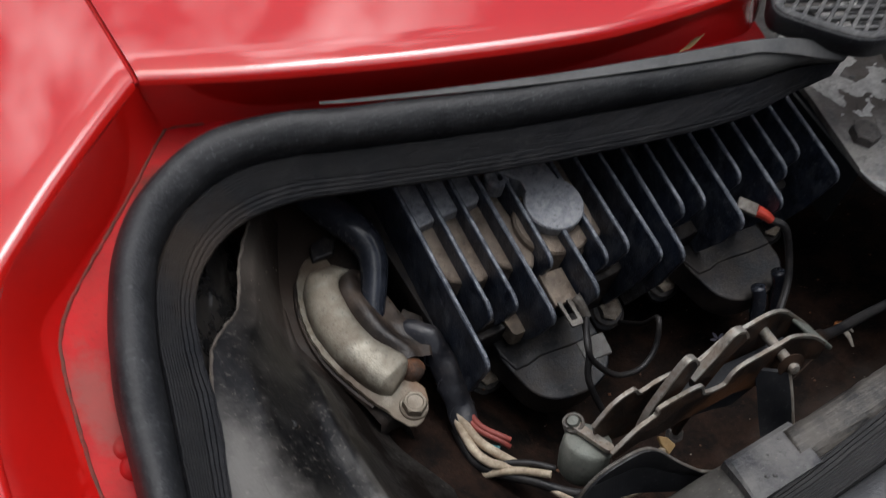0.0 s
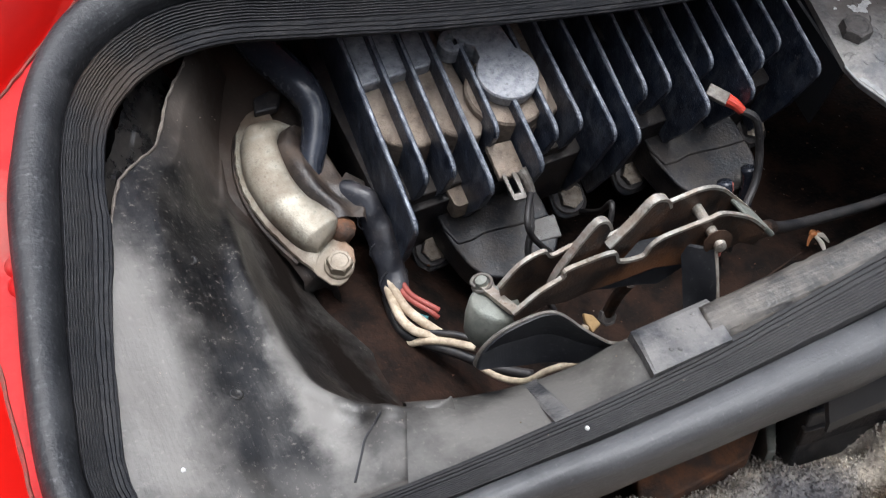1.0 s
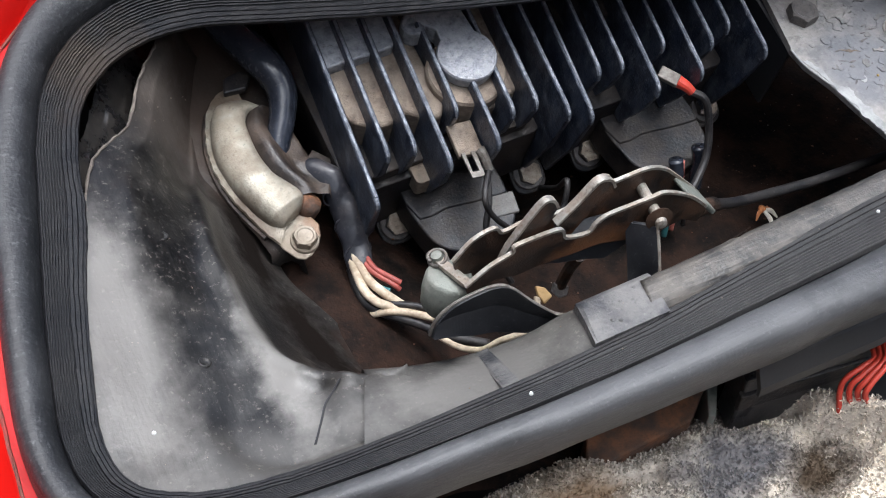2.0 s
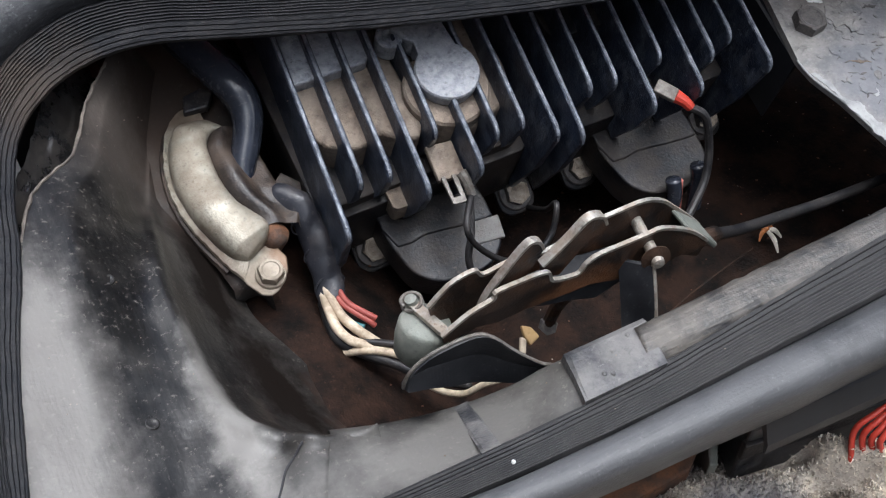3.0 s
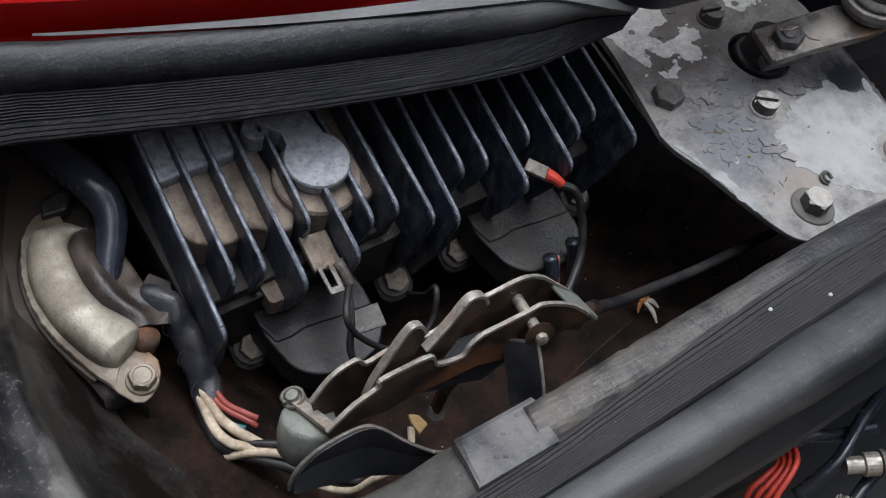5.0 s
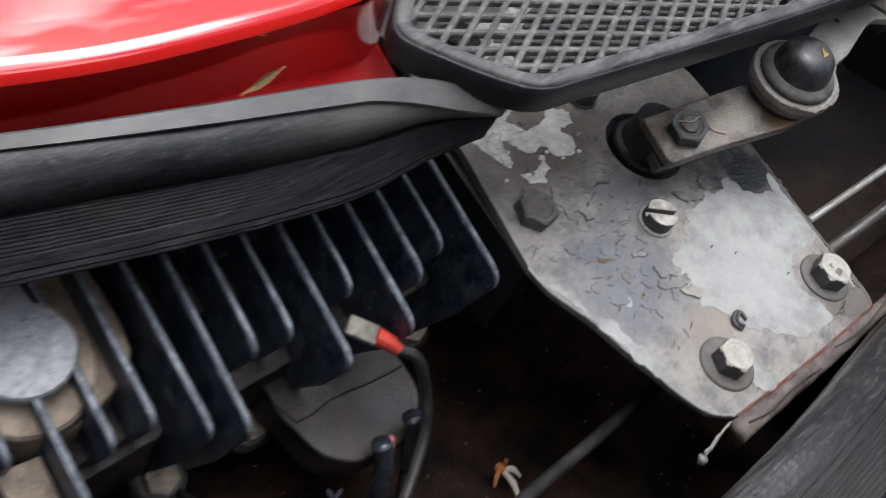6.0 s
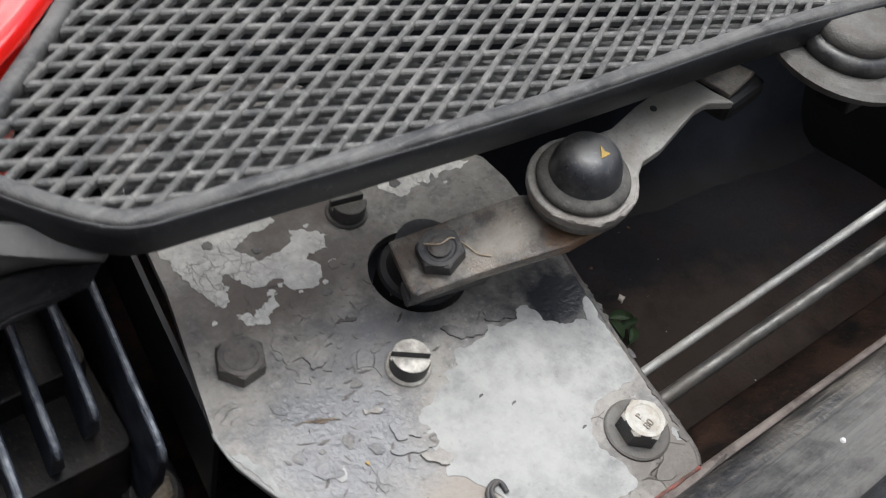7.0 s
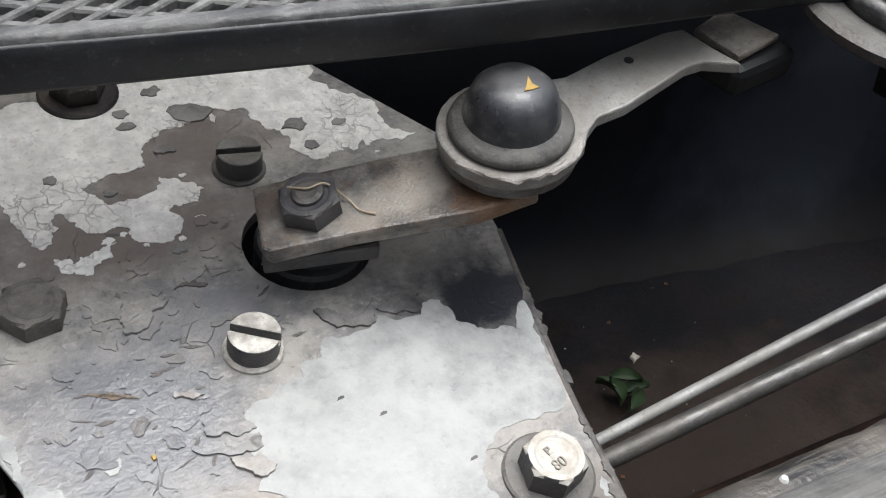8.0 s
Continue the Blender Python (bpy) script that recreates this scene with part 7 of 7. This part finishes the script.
# ---- rods and litter in the right-hand well ----
for pts, r in (([(0.575, 0.2122, 0.6407), (0.62, 0.2084, 0.6515), (0.72, 0.1998, 0.6755), (0.86, 0.1878, 0.709)], 0.0031), ([(0.585, 0.2450, 0.6016), (0.66, 0.2312, 0.6359), (0.76, 0.2128, 0.6816), (0.86, 0.1944, 0.7273)], 0.0021)):
    rod = thing("steel_rod", pts[0], "plain grey steel rod crossing the dark well", "rod", "rods in the well")
    part("bar", tube(pts, r, 14), ROD_PALE if r < 0.003 else STEEL_ROD, rod, smooth=True)
well = thing("well_sheet", (0.7, 0.2, 0.6), "dark sheet metal step in the well", "sheet metal", kind="structure")
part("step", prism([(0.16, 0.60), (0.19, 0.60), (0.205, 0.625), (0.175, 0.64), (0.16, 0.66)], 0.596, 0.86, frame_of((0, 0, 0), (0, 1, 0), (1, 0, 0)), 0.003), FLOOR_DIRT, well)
leaf = thing("green_leaf", (0.682, 0.281, 0.584), "small crumpled green leaf on the dirty floor", "leaf")
for k in range(5):
    lm = Matrix.Translation((0.682 + 0.005 * math.cos(k * 2.4), 0.281 + 0.006 * math.sin(k * 2.4), 0.586 + 0.001 * k)) @ Matrix.Rotation(k * 1.9, 4, "Z") @ Matrix.Rotation(0.5 * math.sin(k * 2.2), 4, "X")
    rows = [[lm @ Vector((0.0022 * i - 0.006, 0.0016 * j * math.sin(math.pi * (i + 0.4) / 6.6), 0.0008 * j * j - 0.0002 * (i - 3) ** 2)) for j in (-2, -1, 0, 1, 2)] for i in range(7)]
    part("blade", loft(rows, False), LEAF_GREEN, leaf, smooth=True)
straw = thing("dead_insect_husk", (0.4465, 0.233, 0.588), "pale dry winged seed husk on the floor", "seed husk")
for pts in ([(0.4465, 0.236, 0.592), (0.4465, 0.229, 0.591), (0.4445, 0.222, 0.588)], [(0.4465, 0.236, 0.592), (0.4505, 0.234, 0.592), (0.4535, 0.230, 0.588)], [(0.4465, 0.2365, 0.592), (0.4425, 0.2355, 0.592), (0.4395, 0.233, 0.589)]):
    part("wing", tube(pts, (0.0010, 0.0015, 0.0005), 8, 4, 0.4), WING if pts[2][0] != 0.4395 else ORANGE_DRY, straw)
part("head", lathe([(0, -0.002), (0.0024, -0.001), (0.0024, 0.001), (0, 0.002)], Matrix.Translation((0.4465, 0.2375, 0.592)), 10), ORANGE_DRY, straw, smooth=True)
flower = thing("fallen_flower", (0.3807, 0.2712, 0.586), "small withered lilac-grey flower on the dirty floor", "flower")
for k in range(5):
    lm = Matrix.Translation((0.3807, 0.2712, 0.5865)) @ Matrix.Rotation(2 * math.pi * k / 5 + 0.3, 4, "Z") @ Matrix.Rotation(-0.25, 4, "Y")
    rows = [[lm @ Vector((0.0008 + 0.0012 * i, 0.0011 * j * math.sin(math.pi * (i + 0.5) / 5), 0.0003 * j * j)) for j in (-1, 0, 1)] for i in range(5)]
    part("petal", loft(rows, False), LILAC, flower)
for x, y, r, mt, what in ((0.3855, 0.2592, 0.0022, WING, "curled pale petal on the dirty floor"), (0.3604, 0.2591, 0.0010, ORANGE, "tiny bright red paint fleck on the floor"), (0.4545, 0.2400, 0.0014, ORANGE_DRY, "tiny orange seed on the floor"), (0.6978, 0.2961, 0.0024, WING, "curled tan bit of leaf on the dirty floor"), (0.6560, 0.2700, 0.0030, ORANGE_DRY, "orange dry bit of leaf on the dirty floor")):
    f = thing("fleck", (x, y, 0.586), what, "fleck")
    part("chip", prism(jagged([(-r, -r * 0.6), (r, -r * 0.4), (r * 0.7, r), (-r * 0.5, r * 0.7)], 1, 0.2, 5), 0, r * 0.5, frame_of((x, y, 0.5860), (1, 0.3, 0.1), (0.1, -0.2, 1))), mt, f)
twig = thing("thin_straw", (0.39, 0.22, 0.586), "thin dry straw lying across the floor", "straw")
part("stem", tube([(0.4354, 0.2325, 0.586), (0.3936, 0.2239, 0.587), (0.3595, 0.214, 0.590)], 0.00045, 6), STEEL_DARK, twig)
leaf = thing("dry_leaf", (0.375, 0.330, 0.769), "curled dry leaf stuck to the red recess wall", "leaf")
part("blade", loft([[Vector((0.3650 + 0.0036 * i, 0.3285 + 0.0004 * i - 0.0006 * j * j, 0.7715 + 0.0006 * i + 0.0013 * j * (2.2 - abs(i - 2.5)))) for j in (-1, 0, 1)] for i in range(6)], False), LEAF_DRY, leaf)
for x, y, z in ((0.3793, 0.1265, 0.7335), (0.1985, 0.115, 0.7345), (0.068, 0.163, 0.7345), (0.585, 0.131, 0.7345), (0.407, 0.119, 0.7330)):
    g = thing("white_grit", (x, y, z), "tiny white grit on the dusty surface", "grit", "specks of grit")
    part("grain", lathe([(0, -0.0006), (0.0009, 0), (0.0006, 0.0007), (0, 0.0009)], Matrix.Translation((x, y, z)), 8), SPECK, g)

# ---- loose dirt: grains too small and many to count ----
def grains(name, label, places, count, spread, seed, material, big):
    """Small uneven grains strewn over the given places."""
    rng = random.Random(seed)
    bm = bmesh.new()
    for _ in range(count):
        c = rng.choice(places) + Vector((rng.uniform(-spread, spread), rng.uniform(-spread, spread), 0.0002))
        r = big * rng.uniform(0.25, 1.0) ** 2
        v = [bm.verts.new(c + Vector((r * rng.uniform(0.5, 1.2) * math.cos(a), r * rng.uniform(0.5, 1.2) * math.sin(a), 0))) for a in (0.3, 1.9, 3.4, 5.0)]
        top = bm.verts.new(c + Vector((0, 0, r * rng.uniform(0.4, 0.9))))
        for j in range(4):
            bm.faces.new((v[j], v[(j + 1) % 4], top))
    ob = part(name, bm, material)
    return tagged(ob, label, "dirt", kind="stuff")


strip_points = [Vector((0.17 + 0.009 * k, 0.117 + 0.02 * ((k * 7) % 11) / 11, 0.7332)) for k in range(60)]
grains("floor_grit", "fine pale grit strewn over the dirty floor", floor_points, 260, 0.01, 21, WING, 0.0007)
grains("floor_crumbs", "dark brown crumbs of rust and dirt on the floor", floor_points, 320, 0.01, 22, RUST, 0.0014)
grains("liner_specks", "fine pale specks on the black lining", spots, 110, 0.0015, 23, CAST, 0.0005)
grains("seal_specks", "fine pale specks on the front rubber seal", strip_points, 70, 0.004, 24, CAST, 0.0005)
module_points = [MOD @ Vector((0.205 + 0.0035 * k, 0.045 + 0.08 * ((k * 5) % 13) / 13, -0.0125)) for k in range(32)]
grains("module_crumbs", "tan dust crumbs between the cooling fins", module_points, 160, 0.003, 25, CAST, 0.0010)

# ---- in front of the seal: towel, box, rusty block and red wires ----
box_ = thing("black_plastic_box", (0.36, 0.11, 0.62), "black plastic box under the seal's front edge", "plastic box")
part("case", prism([(0.318, 0.112), (0.392, 0.100), (0.402, 0.119), (0.324, 0.128)], 0.615, 0.662, WORLD, 0.0015), GLOSS, box_)
part("lid_ledge", prism([(0.316, 0.110), (0.393, 0.098), (0.394, 0.102), (0.317, 0.114)], 0.640, 0.652, WORLD, 0.0008), HOUSING, box_)
rusty = thing("rusty_block", (0.27, 0.125, 0.62), "rust-brown steel block under the seal's front edge", "steel block")
part("block", prism([(0.238, 0.118), (0.298, 0.119), (0.317, 0.1325), (0.2512, 0.139)], 0.56, 0.632, WORLD, 0.0015), RUST, rusty)
post = thing("grey_post", (0.309, 0.12, 0.60), "short dusty grey post between block and box", "post")
part("shaft", prism([(0.3062, 0.1165), (0.3098, 0.1150), (0.3231, 0.1317), (0.3171, 0.1330)], 0.56, 0.634, WORLD, 0.001), BUSH, post)
for k in range(4):
    off = 0.004 * k
    w = thing("red_wire", (0.375, 0.095, 0.66), "orange-red insulated wire in a loose loop", "wire", "red wires")
    part("insulation", tube([(0.396 + off * 0.4, 0.116, 0.640), (0.3875 + off * 0.5, 0.1070 - off * 0.3, 0.656 + off * 0.3), (0.3810 + off * 0.2, 0.0965 - off * 0.5, 0.660 + off * 0.6), (0.3720 - off * 0.3, 0.0950 - off * 0.8, 0.660), (0.3620 + off * 0.4, 0.0945 - off * 0.9, 0.653), (0.3600 + off * 1.2, 0.0870 - off * 0.8, 0.636), (0.364 + off, 0.080, 0.600)], 0.0014, 10), ORANGE, w, smooth=True)
fitting = thing("chrome_fitting", (0.43, 0.078, 0.63), "small bright metal fitting among black cables", "pipe fitting")
fm = frame_of((0.4315, 0.0784, 0.640), (0, 0, 1), (0.8, -0.5, 0.1))
part("barrel", lathe([(0, -0.012), (0.0042, -0.012), (0.0042, -0.004), (0.0056, -0.0035), (0.0056, 0.0035), (0.0042, 0.004), (0.0038, 0.010), (0, 0.011)], fm, 20), STEEL, fitting, smooth=False)
part("collar", lathe([(0.003, 0.0038), (0.0066, 0.0040), (0.0066, 0.0062), (0.003, 0.0064)], fm, 20), BOLT_DARK, fitting)
for pts in ([(0.395, 0.112, 0.63), (0.412, 0.104, 0.645), (0.430, 0.098, 0.640), (0.455, 0.092, 0.635)], [(0.400, 0.090, 0.625), (0.420, 0.088, 0.640), (0.445, 0.096, 0.645), (0.480, 0.104, 0.64)], [(0.41, 0.07, 0.62), (0.43, 0.075, 0.628), (0.452, 0.078, 0.630), (0.49, 0.086, 0.632)]):
    w = thing("black_cable", pts[0], "black cable looping in the dark below the seal", "cable", "black cables")
    part("sheath", tube(pts, 0.0032, 10), HOSE, w, smooth=True)
rail = thing("lower_rail", (0.40, 0.093, 0.69), "black folded sheet rail under the seal's front edge", "rail", kind="structure")
rings = []
for i in range(25):
    x = 0.300 + 0.30 * i / 24
    y = 0.0990 - 0.004 * min(1.0, max(0.0, (x - 0.28) / 0.08))
    rings.append([Vector((x, y + dy, z)) for dy, z in ((0.010, 0.712), (0.0, 0.702), (-0.0040, 0.694), (-0.0048, 0.690), (-0.0060, 0.6905), (-0.0056, 0.696), (-0.001, 0.706), (0.008, 0.716))])
part("fold", loft(rings), DARK, rail)
towel = thing("old_towel", (0.30, 0.07, 0.58), "crumpled grey and tan terry towel with dark stains", "towel")
rng = random.Random(3)


HEM = [(0.14, 0.128), (0.234, 0.1285), (0.25, 0.1215), (0.275, 0.1195), (0.30, 0.1215), (0.312, 0.1205), (0.322, 0.119), (0.335, 0.1195), (0.350, 0.1140), (0.358, 0.1060), (0.365, 0.0960), (0.371, 0.0860), (0.380, 0.0700), (0.44, 0.030)]
CREASES = [((0.316, 0.1140), (0.350, 0.1030), 0.024, 0.0042), ((0.243, 0.1085), (0.270, 0.1045), 0.010, 0.0030), ((0.270, 0.1045), (0.284, 0.0940), 0.008, 0.0030), ((0.344, 0.0910), (0.362, 0.0790), 0.008, 0.0030), ((0.331, 0.0690), (0.350, 0.0720), 0.010, 0.0036), ((0.300, 0.1010), (0.318, 0.0850), 0.006, 0.0050), ((0.20, 0.098), (0.235, 0.085), 0.009, 0.0040), ((0.28, 0.072), (0.305, 0.055), 0.008, 0.0035)]


def towel_z(x, y):
    """Height of the crumpled cloth: a rolled hem, soft swells, pinched creases and a fold laid over at one corner."""
    hem = next(a[1] + (b[1] - a[1]) * (x - a[0]) / (b[0] - a[0]) for a, b in zip(HEM, HEM[1:]) if x <= b[0])
    v = Vector((x * 16, y * 16, 1.3))
    z = 0.624 + 0.012 * noise.noise(v) + 0.007 * noise.noise(v * 2.2) + 0.0026 * noise.noise(v * 5)
    z += 0.009 * math.exp(-((y - hem + 0.011) / 0.010) ** 2) + (0.007 if x > 0.322 else 0.0) * step(0.322, 0.334, x)
    z += 0.020 * step(0.340, 0.372, x) * step(0.03, 0.07, y)
    over = max(0.0, y - hem + 0.006)
    z -= 70 * over * over
    p = Vector((x, y))
    for a, b, deep, wide in CREASES:
        a, b = Vector(a), Vector(b)
        u = max(0.0, min(1.0, (p - a).dot(b - a) / (b - a).length_squared))
        z -= deep * math.exp(-((p - a - (b - a) * u).length / wide) ** 2)
    return max(0.50, z + 0.010 * step(0.0, 0.004, 0.0600 + 0.35 * (x - 0.345) - y) * step(0.325, 0.335, x))


rows = [[Vector((0.15 + 0.28 * i / 90, -0.06 + 0.195 * j / 70, towel_z(0.15 + 0.28 * i / 90, -0.06 + 0.195 * j / 70) + 0.0006 * rng.random())) for j in range(71)] for i in range(91)]
part("cloth", loft(rows, False), TOWEL, towel, smooth=True)
bm = bmesh.new()
for k in range(42000):
    x, y = rng.uniform(0.16, 0.425), rng.uniform(-0.02, 0.134)
    p = Vector((x, y, towel_z(x, y)))
    a = rng.uniform(0, 6.3)
    s = Vector((math.cos(a), math.sin(a), 0)) * 0.00045
    t = Vector((rng.uniform(-1, 1) * 0.0016, rng.uniform(-1, 1) * 0.0016, rng.uniform(0.0008, 0.0022)))
    v = [bm.verts.new(q) for q in (p - s, p + s, p + t + s * 0.8, p + t - s * 0.8, p + t * 0.8 + Vector((t.y, -t.x, -0.0008)))]
    bm.faces.new((v[0], v[1], v[2], v[3]))
    bm.faces.new((v[3], v[2], v[4]))
me = bpy.data.meshes.new("terry_nap")
bm.to_mesh(me)
bm.free()
me.materials.append(TOWEL_NAP)
pile = new("terry_nap", me)
pile.parent = towel
pile.matrix_parent_inverse = Matrix.Translation(towel.location).inverted()
tagged(pile, kind="stuff")

# ---- unseen plain walls, added round the car to limit sky light and reflections ----
for name, x0, x1, y0, y1, height in (("wall_north", -4.2, 5.2, 5.0, 5.2, 2.6), ("wall_south", -4.2, 5.2, -4.2, -4.0, 3.6), ("wall_east", 5.2, 5.4, -4.2, 5.2, 3.6), ("wall_west", -3.2, -3.0, -4.2, 5.2, 5.4)):
    tagged(part(name, block(x0, x1, y0, y1, 0.0, height, WORLD, 0.01), WALL_GREY), "unseen plain grey wall, added to limit sky light and reflections", "wall", kind="structure")

# ---- the ground below the car ----
bm = bmesh.new()
vs = [bm.verts.new(p) for p in ((-60, -60, 0), (60, -60, 0), (60, 60, 0), (-60, 60, 0))]
bm.faces.new(vs)
tagged(part("ground", bm, ASPHALT), "plain grey asphalt below the car", "ground", kind="structure")
